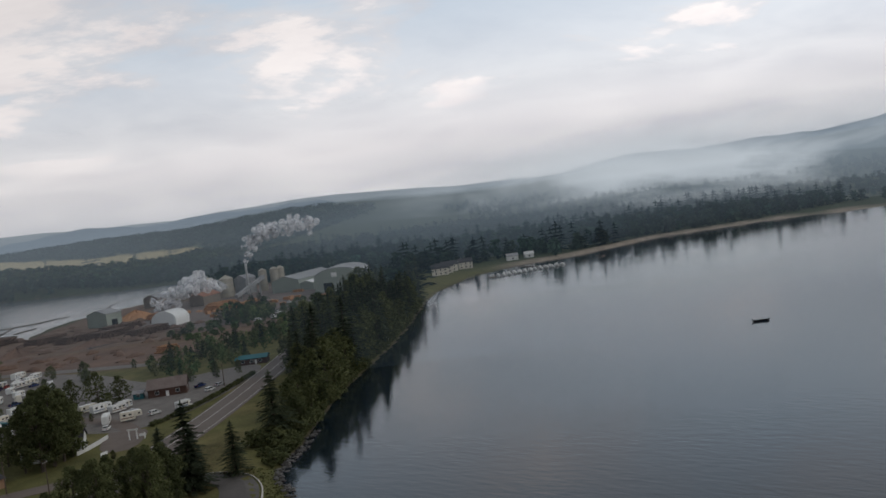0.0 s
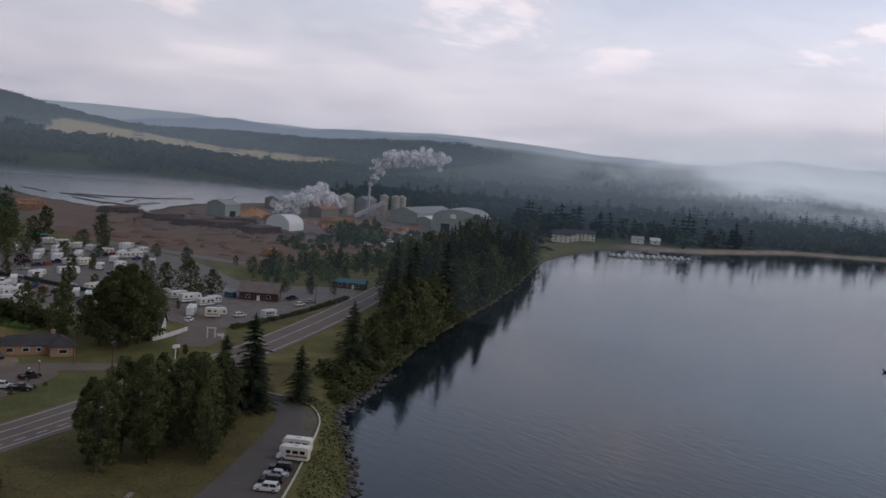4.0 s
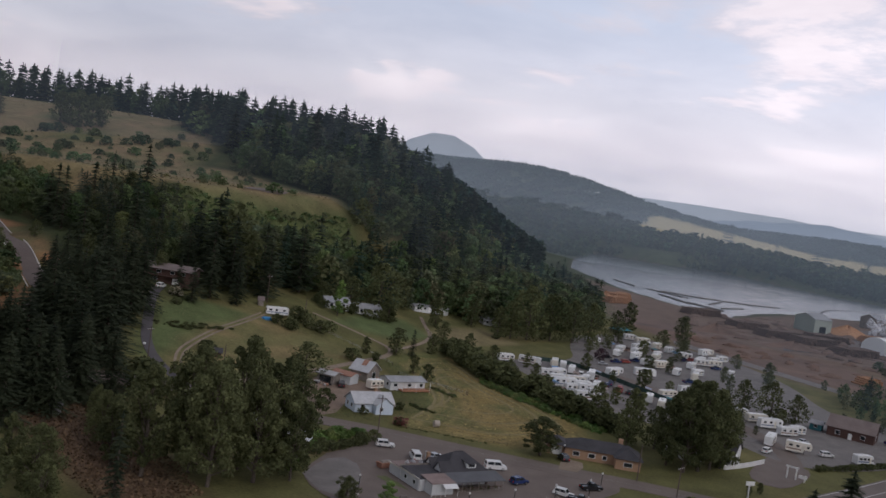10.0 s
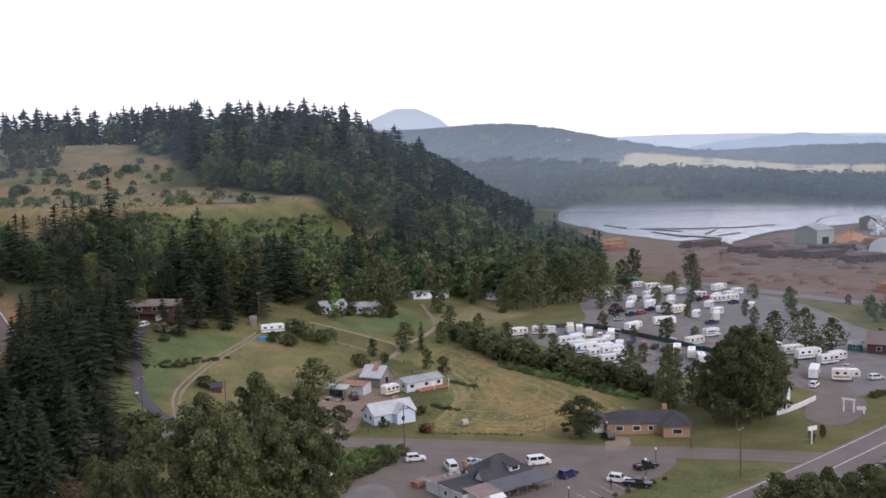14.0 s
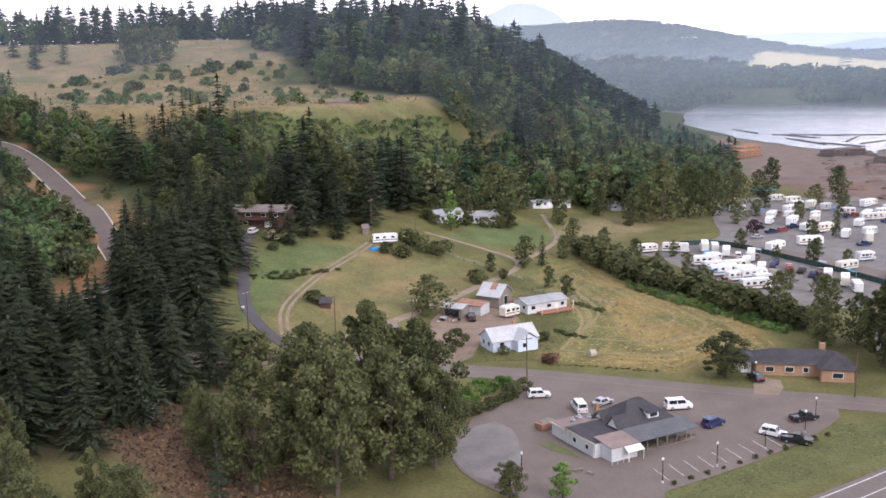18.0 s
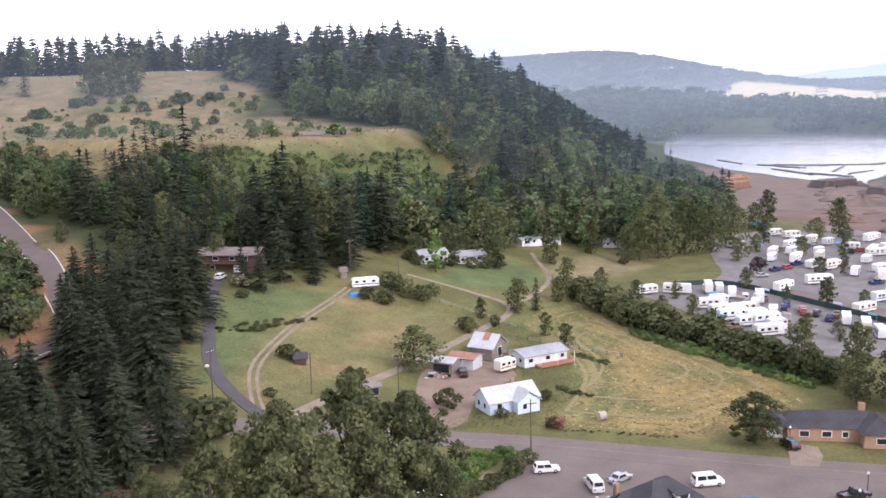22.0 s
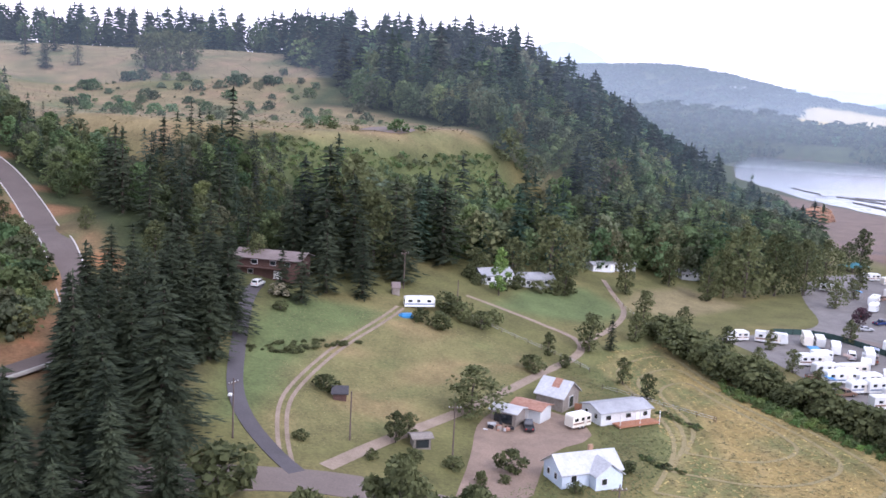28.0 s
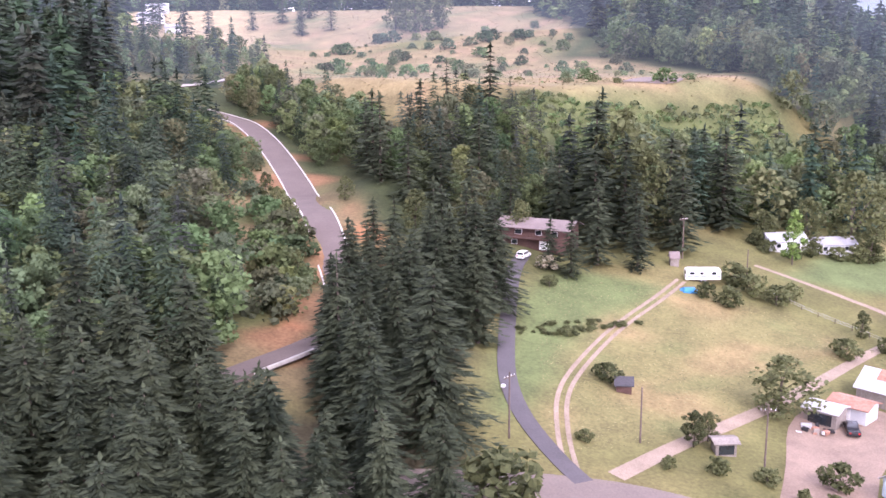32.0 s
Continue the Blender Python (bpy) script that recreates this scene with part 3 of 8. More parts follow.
water_sheet("water", LAKE, M_LAKE, "calm dark blue lake with faint ripples", 10)
water_sheet("water", POND, M_POND, "still grey mill pond reflecting the sky", 10)

# ---- curtains and far ridges, the ridges' haze painted as glow ----
def curtain(name, radius, turn0, turn1, z0, z1, mat, label, uneven=0.0, seed=0.0, wave=5.0, thin_ends=False):
    """An upright band round the valley; turns in degrees clockwise from north."""
    n = 72
    verts = []
    for i in range(n + 1):
        a = radians(turn0 + (turn1 - turn0) * i / n)
        h = z1 + uneven *  (math.sin(a * wave + seed) + 0.6 * math.sin(a * wave * 2.3 + seed * 2) + 0.35 * math.sin(a * wave * 5.1 + seed) + 0.12 * math.sin(a * wave * 17 + seed))
        if uneven:
            h = z0 + (h - z0) * (0.35 + 0.65 * float(smooth(0, 0.3, i / n)))
        x, y = radius * math.sin(a), 60 + radius * math.cos(a)
        verts += [(x, y, z0), (x, y, h)]
    faces = [(2 * i, 2 * i + 2, 2 * i + 3, 2 * i + 1) for i in range(n)]
    ob = solid(name, (verts, faces), mat, label, "backdrop")
    fade = ob.data.attributes.new("cover", "FLOAT_COLOR", "POINT")
    for i in range(n + 1):
        f = float(smooth(0, 0.22, i / n) * smooth(0, 0.22, 1 - i / n)) if thin_ends else 1.0
        fade.data[2 * i].color = fade.data[2 * i + 1].color = (f, f, f, 1)
    return ob


# backdrop paint that glows in a blotchy haze colour
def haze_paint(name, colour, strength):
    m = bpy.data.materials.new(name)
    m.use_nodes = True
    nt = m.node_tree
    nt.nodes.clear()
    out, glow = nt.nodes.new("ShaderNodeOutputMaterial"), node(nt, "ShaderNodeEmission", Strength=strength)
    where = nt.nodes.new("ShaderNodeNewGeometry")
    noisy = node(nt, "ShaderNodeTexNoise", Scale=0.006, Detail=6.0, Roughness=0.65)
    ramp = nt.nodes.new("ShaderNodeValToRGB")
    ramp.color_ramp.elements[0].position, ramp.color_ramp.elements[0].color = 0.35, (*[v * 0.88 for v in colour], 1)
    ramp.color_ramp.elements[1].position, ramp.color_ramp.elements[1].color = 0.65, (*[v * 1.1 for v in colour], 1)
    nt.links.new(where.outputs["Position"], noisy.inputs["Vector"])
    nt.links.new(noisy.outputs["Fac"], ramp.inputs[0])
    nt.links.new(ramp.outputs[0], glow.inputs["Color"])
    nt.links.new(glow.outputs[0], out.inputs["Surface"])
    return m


# the ridges' blue is painted haze, and they glow without any lamp
M_FAR1 = haze_paint("far_ridge_haze_glow", (0.15, 0.205, 0.3), 1.0)
M_FAR2 = haze_paint("farther_ridge_haze_glow", (0.5, 0.535, 0.6), 1.0)
curtain("backdrop", 4450, -60, 110, -60, 132, M_FAR2, "pale blue far mountains, glowing with painted haze", 26, 0.6, 4)
curtain("backdrop", 3400, 10, 50, -60, 104, M_FAR1, "blue wooded ridges, glowing with painted haze", 16, 2.1, 11)
curtain("backdrop", 3300, 42, 112, -60, 146, M_FAR1, "blue wooded ridges, glowing with painted haze", 18, 0.4, 9)
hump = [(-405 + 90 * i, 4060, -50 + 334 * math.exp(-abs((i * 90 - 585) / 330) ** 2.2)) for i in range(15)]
solid("backdrop", ([(x, y, -60) for x, y, z in hump] + hump, [(i, i + 1, 16 + i, 15 + i) for i in range(14)]), M_FAR2, "round blue mountain far away, glowing with painted haze", "backdrop")

# ---- trees ----
rnd = random.Random(7)


def tuft(p, d, side, long, wide):
    """A kite-shaped spray of leaves or needles."""
    return [p - d * (long * 0.35), p + side * (wide / 2) + d * (long * 0.1), p + d * (long * 0.65), p - side * (wide / 2) + d * (long * 0.1)]


def fir_crown(seed, high, wide, whorls, per, sprays, size, start=0.1, thin=0.0, slim=0.42):
    """Whorls of drooping branches, each a flat plume of slim sprays on both sides of a bough."""
    r = random.Random(seed)
    verts = []
    for w in range(whorls):
        u = start + (1 - start) * ((w + 0.5 * r.random()) / whorls) ** 0.95
        reach = wide * (1 - u) ** 0.76 * (0.72 + 0.46 * r.random()) * (0.55 + 0.45 * min(1, (u - start) * 9 + 0.3))
        for b in range(per):
            if r.random() < thin:
                continue
            a = 2 * math.pi * (b + r.random() * 0.9) / per + w * 1.1
            reach_b = reach * (0.62 + 0.55 * r.random())
            droop = 0.1 + 0.2 * r.random()
            lift = r.uniform(-0.25, 0.25)
            out = Vector((math.cos(a), math.sin(a), 0))
            across = Vector((-out.y, out.x, 0))
            n = max(2, round(sprays * min(1, reach_b / wide * 1.4)))
            for k in range(n):
                f = (k + 0.3 + 0.5 * r.random()) / n
                hand = 1 if k % 2 else -1
                spread = 0.2 * reach_b * (1.15 - f) * hand * r.random()
                at = out * (reach_b * f) + across * spread + Vector((0, 0, u * high + lift - reach_b * (droop * f + 0.2 * f * f) + r.uniform(-0.12, 0.12)))
                d = (out * (0.55 + 0.6 * f) + across * (hand * (0.95 - 0.6 * f)) + Vector((0, 0, -0.1 - 0.28 * r.random()))).normalized()
                side = (d.cross(Vector((0, 0, 1))) + Vector((0, 0, r.uniform(-0.7, 0.7)))).normalized()
                verts += tuft(at, d, side, size * (1.0 + 1.0 * r.random()), size * slim * (0.7 + 0.7 * r.random()))
    for k in range(6):
        a = k * 1.26
        verts += tuft(Vector((0, 0, high - 0.1 - (0.24 + 0.2 * size) * k)), Vector((math.cos(a) * 0.3, math.sin(a) * 0.3, 1)).normalized(), Vector((-math.sin(a), math.cos(a), 0)), min(1.7 * size, 1.7 + 0.4 * size), min(0.5 * size, 0.5 + 0.2 * size))
    return np.array([tuple(v) for v in verts])


def leaf_crown(seed, high, wide, lobes, per, size, low=0.25, plump=1.0):
    """Uneven clumps of leaf sprays round a crown, with gaps between them."""
    r = random.Random(seed)
    verts, heads = [], []
    for k in range(lobes):
        u = (k + 0.5) / lobes
        a = k * 2.4 + r.random()
        z = high * (low + (1 - low) * u ** 0.9)
        room = math.sin(math.pi * min(1, max(0.05, u * 0.82 + 0.16))) ** 0.7
        d = wide * room * (0.3 + 0.55 * r.random()) * (0.3 if u > 0.9 else 1)
        rad = plump * wide * (0.2 + 0.2 * r.random()) * (0.65 + 0.5 * room) * (14 / lobes) ** 0.3
        c = Vector((math.cos(a) * d, math.sin(a) * d, min(z, high - rad * 0.7)))
        heads.append((c, rad))
        for _ in range(per):
            n = Vector((r.gauss(0, 1), r.gauss(0, 1), r.gauss(0.2, 1))).normalized()
            f = 0.5 + 0.65 * r.random() ** 0.8
            at = c + Vector((n.x * rad * f, n.y * rad * f, n.z * rad * f * 0.8))
            tip = (n * 0.6 + Vector((r.uniform(-0.9, 0.9), r.uniform(-0.9, 0.9), r.uniform(-0.9, 0.5)))).normalized()
            side = n.cross(tip)
            side = side.normalized() if side.length > 0.1 else Vector((1, 0, 0))
            k2 = size * (0.5 + 0.9 * r.random())
            verts += tuft(at, tip, side, k2 * 1.15, k2 * (0.6 + 0.5 * r.random()))
    return np.array([tuple(v) for v in verts]), heads


def quads_of(verts):
    return np.arange(len(verts)).reshape(-1, 4)


def trunk_geo(high, base, tip, lean=0.0, limbs=()):
    geos, last = [], Vector((0, 0, -0.6))
    for k in range(1, 4):
        nxt = Vector((lean * k, -lean * 0.5 * k, high * k / 3))
        geos.append(tube(last, nxt, base + (tip - base) * (k - 1) / 3, base + (tip - base) * k / 3, 7))
        last = nxt
    for c, rad in limbs:
        foot = Vector((0, 0, min(c.z * 0.55, high * 0.8)))
        geos.append(tube(foot, c, base * 0.35, base * 0.1, 5))
    return join(*geos)


def tree_kind(name, crown, trunk, mat, label, category):
    t = thing(name, label, category)
    part("trunk", trunk, M_BARK, t)
    c = new("crown", quick_mesh("crown", crown, quads_of(crown), mat))
    c.parent = t
    return t


class Grove:
    """Sets out trees of one kind: the pattern first, then its copies."""

    def __init__(self, pattern):
        self.pattern, self.used = pattern, False

    def put(self, x, y, scale, turn, label="", group="", fat=1.0, sink=0.0):
        m = on_land(x, y, turn, -sink)
        if not self.used:
            ob, self.used = self.pattern, True
        else:
            ob = copy_thing(self.pattern, m)
        ob.matrix_basis = m @ Matrix.Diagonal((scale * fat, scale * fat, scale, 1))
        return tagged(ob, label, group=group)


FIRS, FIRS_FAR = [], []
FIR_LABEL = "tall dark green fir tree with drooping branches"
for k, (wide, whorls, per, thin) in enumerate(((4.8, 23, 9, 0.05), (4.0, 24, 8, 0.12), (5.4, 21, 9, 0.05), (3.2, 18, 6, 0.35))):
    FIRS.append(Grove(tree_kind("fir_tree", fir_crown(11 + k, 24, wide, whorls, per + 2, 26, 0.66, 0.05, thin, 0.46), trunk_geo(23, 0.42, 0.05), M_FIR, FIR_LABEL, "tree")))
    if k < 3:
        FIRS_FAR.append(Grove(tree_kind("fir_tree", fir_crown(111 + k, 24, wide, 20, 7, 7, 1.25, 0.05, thin, 0.5), trunk_geo(23, 0.42, 0.05), M_FIR, FIR_LABEL, "tree")))
BROAD, BROAD_FAR = [], []
for k, (wide, lobes, per, low) in enumerate(((6.2, 46, 165, 0.14), (5.0, 42, 160, 0.1), (7.0, 50, 165, 0.14))):
    crown, heads = leaf_crown(31 + k, 18, wide, lobes, round(per * 1.15), 0.42, low, 0.88)
    BROAD.append(Grove(tree_kind("broadleaf_tree", crown, trunk_geo(12, 0.4, 0.12, 0.2, heads[::2]), M_LEAF, "full green broadleaf tree", "tree")))
    crown, heads = leaf_crown(131 + k, 18, wide, 18, 76, 0.85, low - 0.08, 1.18)
    BROAD_FAR.append(Grove(tree_kind("broadleaf_tree", crown, trunk_geo(12, 0.4, 0.12, 0.2, heads[::3]), M_LEAF, "full green broadleaf tree", "tree")))
BUSH = []
for k in range(2):
    crown, heads = leaf_crown(51 + k, 3.2, 2.2, 10, 62, 0.44, 0.1)
    BUSH.append(Grove(tree_kind("bush", crown, trunk_geo(1.6, 0.1, 0.05, 0.05, heads), M_LEAF, "rounded green leafy garden bush", "bush")))


def fir(x, y, high, k=None, **kw):
    far = math.hypot(x + 5, y - 60) > 262 and k != 3
    k = rnd.randrange(3) if k is None else k
    return (FIRS_FAR if far else FIRS)[k].put(x, y, high / 24, rnd.uniform(0, 360), fat=kw.pop("fat", rnd.uniform(0.9, 1.15)) * rnd.uniform(0.9, 1.12), **kw)


def broad(x, y, high, k=None, **kw):
    far = math.hypot(x + 5, y - 60) > 215
    k = rnd.randrange(3) if k is None else k
    return (BROAD_FAR if far else BROAD)[k].put(x, y, high / 18, rnd.uniform(0, 360), fat=kw.pop("fat", rnd.uniform(0.85, 1.15)) * rnd.uniform(0.9, 1.1), **kw)


def bush(x, y, high, **kw):
    return BUSH[rnd.randrange(2)].put(x, y, high / 3.2, rnd.uniform(0, 360), fat=kw.pop("fat", rnd.uniform(0.9, 1.3)), **kw)


def inside(x, y, outline):
    return float(edge_distance(np.array(x), np.array(y), outline, True)) > 0


def scatter(outline, gap, seed, avoid=()):
    """Uneven spots about gap apart inside an outline."""
    r = random.Random(seed)
    xs, ys = [p[0] for p in outline], [p[1] for p in outline]
    spots = []
    y = min(ys)
    row = 0
    while y < max(ys):
        x = min(xs) + (row % 2) * gap / 2
        while x < max(xs):
            spots.append((x + r.uniform(-0.42, 0.42) * gap, y + r.uniform(-0.42, 0.42) * gap))
            x += gap
        y += gap * 0.87
        row += 1
    if not spots:
        return []
    a = np.array(spots)
    ok = edge_distance(a[:, 0], a[:, 1], outline, True) > 0
    for other in avoid:
        ok &= edge_distance(a[:, 0], a[:, 1], other, True) < 0
    return [spots[i] for i in np.where(ok)[0]]


OPEN_BANK = [(-80, 221), (-73, 224), (-84, 247), (-90, 262), (-94, 290), (-112, 318), (-134, 338), (-143, 338), (-117, 290), (-104, 266), (-87, 232)]
# firs between the two roads on the near slope
for x, y, h in ((-81, 248, 24), (-66, 249, 27), (-76, 261, 19), (-70, 286, 21), (-85, 230, 25), (-93, 228, 25), (-98, 221, 24), (-105, 222, 27), (-100, 206, 24), (-72, 239, 21), (-76, 223, 20), (-88, 212, 23), (-92, 204, 23), (-84, 205, 22), (-66, 226, 22), (-74, 214, 23), (-62, 218, 20), (-68, 205, 21), (-58, 228, 17), (-80, 192, 22), (-70, 194, 19)):
    if not inside(x, y, OPEN_BANK):
        fir(x, y, h, group="firs on the near slope", fat=1.55)
for x, y in scatter([(-78, 262), (-68, 300), (-76, 318), (-90, 300), (-98, 262), (-86, 236), (-70, 232)], 6.5, 3, (OPEN_BANK,)):
    fir(x, y, rnd.uniform(15, 23), group="firs on the near slope", fat=1.5)
for x, y in scatter([(-84, 230), (-104, 228), (-130, 208), (-118, 175), (-92, 180), (-72, 212)], 6.2, 4, (OPEN_BANK,)):
    fir(x, y, rnd.uniform(15, 24), group="firs on the near slope", fat=1.55)
for x, y, h in ((-75, 218, 18), (-79, 213, 18), (-70, 220, 17), (-84, 222, 16), (-74, 208, 20), (-68, 213, 18), (-89, 226, 17), (-78, 202, 19), (-64, 206, 17)):
    fir(x, y, h, group="firs on the near slope", fat=1.5)
fir(-80, 247, 25, 3, label="sparse spindly fir with bare lower branches")
fir(-38, 160, 19, 3, label="sparse spindly fir with bare lower branches")
# cottonwoods below the restaurant and thicket beside them
for x, y, h in ((-22, 196, 28), (-31, 190, 26), (-14, 199, 24), (-39, 184, 22), (-26, 183, 24), (-18, 189, 22), (-34, 199, 21), (-11, 193, 18)):
    broad(x, y, h, label="tall spreading cottonwood tree with rustling leaves", group="cottonwoods by the restaurant", fat=0.92)
for x, y, h in ((-50, 196, 12), (-46, 188, 13), (-54, 204, 10), (-52, 163, 14), (-57, 152, 15), (-64, 160, 14), (-70, 168, 15), (-47, 150, 13), (-76, 178, 15), (-60, 172, 12), (-52, 140, 14)):
    broad(x, y, h, group="trees on the lower slope")
# firs and maples behind the brown house and the trailer
for x, y, h in ((-66, 332, 12), (-61, 331, 13), (-63, 376, 31), (-54, 366, 26), (-44, 378, 26), (-57, 342, 19), (-50, 356, 18), (-31, 396, 27), (-60, 356, 24), (-48, 345, 15), (-40, 366, 22), (-70, 362, 20)):
    fir(x, y, h, group="firs behind the houses", fat=1.65)
broad(3, 404, 22, 2, label="huge dark maple tree beside the white cottage", fat=1.25)
for x, y, h in ((-94, 308, 16), (-91, 325, 17), (-82, 320, 18), (-104, 345, 20), (-114, 352, 22), (-98, 352, 20), (-88, 345, 19), (-92, 366, 22), (-110, 372, 20), (-80, 352, 18), (-126, 372, 20), (-120, 362, 22)):
    fir(x, y, h, group="firs beside the hill road", fat=1.5)
fir(-112, 402, 22, 3, label="half-dead fir with a bare grey top")
fir(-96, 392, 26, 1, label="single tall fir below the dry meadow")
for x, y, h in ((-98, 332, 11), (-86, 334, 12), (-105, 362, 12), (-76, 345, 10), (-118, 338, 6), (-113, 303, 7), (-121, 313, 8), (-130, 326, 7), (-108, 291, 6), (-139, 337, 7)):
    broad(x, y, h, group="young trees on the bank")
# trees round the farmyard, lawn and hayfield
broad(-17, 288, 10.5, 2, fat=1.6, label="dense round dark green maple beside the farmyard")
broad(48, 239, 10, 0, fat=1.75, label="broad dark green tree at the corner of the hayfield")
for x, y, h in ((0, 336, 6), (11, 346, 10), (25, 363, 8), (30, 385, 9.5), (57, 428, 15), (72, 440, 25), (84, 446, 22), (28, 416, 13), (-30, 269, 6), (-28, 272, 5), (46, 440, 14), (95, 450, 20), (64, 436, 17), (106, 462, 19)):
    broad(x, y, h, fat=1.15 if h < 12 else 0.9, group="trees round the farm")
fir(17, 350, 10, 0, fat=1.2)
BROAD.append(Grove(tree_kind("broadleaf_tree", leaf_crown(61, 14, 3.0, 16, 110, 0.55, 0.1)[0], trunk_geo(9, 0.2, 0.06), M_LIME, "slim bright lime-green young tree", "tree")))
BROAD[3].put(-13, 378, 1.0, 20)
broad(7, 396, 10, 1, fat=1.2, group="trees round the farm")
broad(-20, 391, 9, 0, fat=1.2, group="trees round the farm")
broad(-9, 396, 14, 2, fat=1.0, group="trees round the farm")
PLUM = Grove(tree_kind("plum_tree", leaf_crown(62, 6, 3.2, 10, 80, 0.5, 0.2)[0], trunk_geo(3, 0.15, 0.06), M_PLUM, "small purple-leaved plum tree on gravel", "tree"))
PLUM.put(99, 404, 1.0, 0)
BROAD[3].put(9, 181, 0.45, 40, fat=1.6)
broad(1, 182, 6, fat=1.3)
for x, y, h in ((-27, 337, 4.5), (-32, 339, 3.5), (-22, 347, 5), (-17, 345, 4.5), (-14, 350, 4), (-26, 352, 5), (-56, 300, 2), (-46, 285, 3.2), (-9, 264, 4.2), (-53, 237, 8), (-46, 262, 2), (2, 257, 2), (12, 268, 2.2), (-19, 383.5, 3.5), (-12, 384, 3), (-7.5, 390, 4), (-1, 392, 3.5), (4, 394, 4.5), (8, 398, 5), (-22, 388, 4), (-4, 322, 4), (4, 330, 3), (-64, 322, 2.5), (-10, 259, 1.6), (-19, 262, 2.5), (-14, 258, 2.2), (-26, 262, 2.6), (-33, 260, 2)):
    bush(x, y, h, group="garden bushes")
M_CREAMLEAF = material("cream_blossom", (0.16, 0.15, 0.08), (0.45, 0.4, 0.29), 0.8, 2.0, 12.0, 0.0, island=0.7, spec=0.15, thin=0.3)
BLOSSOM = Grove(tree_kind("bush", leaf_crown(64, 3.0, 2.2, 10, 60, 0.35, 0.05)[0], trunk_geo(1.2, 0.1, 0.05), M_CREAMLEAF, "cream flowering bush beside the driveway", "bush"))
BLOSSOM.put(-66.5, 331, 1.15, 30, fat=1.2)
broad(-56, 378, 30, 1, fat=0.95, label="tall round-topped maple above the trailer")
broad(-49, 372, 22, 0, fat=1.0, group="trees round the farm")
# hedge row between hayfield and caravan park
hedge = spaced([(34, 374), (38, 350), (46, 328), (56, 312), (68, 292), (76, 276)], 3.4)
for x, y in hedge:
    bush(x + rnd.uniform(-1, 1), y + rnd.uniform(-1, 1), rnd.uniform(4.0, 8.0), fat=1.3, group="hedge by the hayfield", label="dense dark green hedge bush")
for x, y, h in ((47, 352, 9), (52, 340, 7), (40, 374, 9), (72, 283, 13), (79, 270, 15), (84, 262, 12), (76, 262, 11), (91, 244, 24), (86, 241, 22), (95, 247, 21), (83, 246, 18), (99, 250, 17), (89, 249, 23), (143, 326, 14), (136, 334, 12), (150, 322, 11), (128, 300, 3), (112, 345, 6), (128, 400, 7), (150, 395, 7), (158, 482, 17), (139, 520, 17), (131, 512, 12), (98, 226, 3.4), (102, 229, 3.2), (205, 322, 6), (172, 332, 5)):
    broad(x, y, h, fat=1.0, group="trees in the caravan park")
for x, y, h in ((62, 366, 6), (88, 380, 7), (94, 358, 5), (104, 352, 8), (110, 366, 6), (118, 396, 7), (126, 436, 8), (142, 436, 6), (152, 458, 8), (112, 448, 7), (100, 430, 9), (122, 470, 10), (148, 480, 9), (172, 440, 7), (176, 412, 9), (168, 392, 8), (146, 376, 7), (120, 330, 6), (126, 312, 7), (144, 318, 6), (92, 312, 5), (86, 318, 6), (108, 296, 7), (116, 286, 8), (196, 326, 7), (186, 330, 6), (64, 330, 5), (62, 344, 6)):
    broad(x, y, h, fat=1.2, group="trees in the caravan park")
for x, y in spaced([(132, 262), (152, 272), (176, 288), (204, 310)], 2.6):
    bush(x, y, rnd.uniform(1.2, 1.8), label="clipped low hedge along the highway", group="clipped hedge by the highway", fat=1.5)
# lakeside
fir(137, 196, 20.5, 2, fat=1.75)
fir(109, 174, 14, 2, fat=1.7)
fir(95, 172, 22.5, 0, fat=1.75)
fir(99, 177, 15, 1, fat=1.7)
fir(90, 176, 17, 0, fat=1.7)
for x, y, h in ((131, 190, 4), (134, 193, 5), (139, 191, 4), (142, 197, 5.5), (146, 201, 6), (129, 195, 4.5), (150, 206, 6), (124, 184, 2.5)):
    bush(x, y, h, group="lakeside bushes", fat=1.4)
for x, y, h in ((50, 142, 17), (58, 152, 19), (74, 156, 18), (82, 160, 16), (86, 168, 15)):
    broad(x, y, h, label="leafy alder tree beside the lakeside car park", group="alders by the highway", fat=1.0)
for x, y, h in ((72, 147, 20), (61, 148, 20), (51, 149, 16), (66, 153, 19), (78, 151, 17), (70, 139, 12)):
    broad(x, y, h, label="slender alder tree with thin foliage", group="alders by the highway", fat=0.85)
fir(32, 141, 7, 1, fat=1.7)
for x, y, h in ((60, 143, 7), (68, 149, 8), (76, 150, 7), (54, 147, 7), (72, 142, 6), (82, 156, 7), (64, 155, 8)):
    broad(x, y, h, label="young alder among taller alders", group="alders by the highway", fat=1.15)
shore = spaced([(148, 199), (182, 232), (234, 274), (287, 315), (344, 365), (414, 428)], 4.2)
for i, (x, y) in enumerate(shore):
    o = rnd.uniform(0, 7)
    x, y = x - o * 0.62, y + o * 0.78
    grow = min(1, 0.55 + i / 25)
    if rnd.random() < 0.55:
        fir(x, y, rnd.uniform(15, 30) * grow, group="lakeside trees", fat=1.35)
    else:
        broad(x, y, rnd.uniform(13, 20) * grow, group="lakeside trees")
for i, (x, y) in enumerate(spaced([(120, 174.5), (137, 188.5), (173, 222), (228, 267), (281, 308.5), (341, 360.5), (408, 422)], 3.6)):
    bush(x + rnd.uniform(-1, 1), y + rnd.uniform(-1, 1), rnd.uniform(2.0, 5.0), group="lakeside bushes")
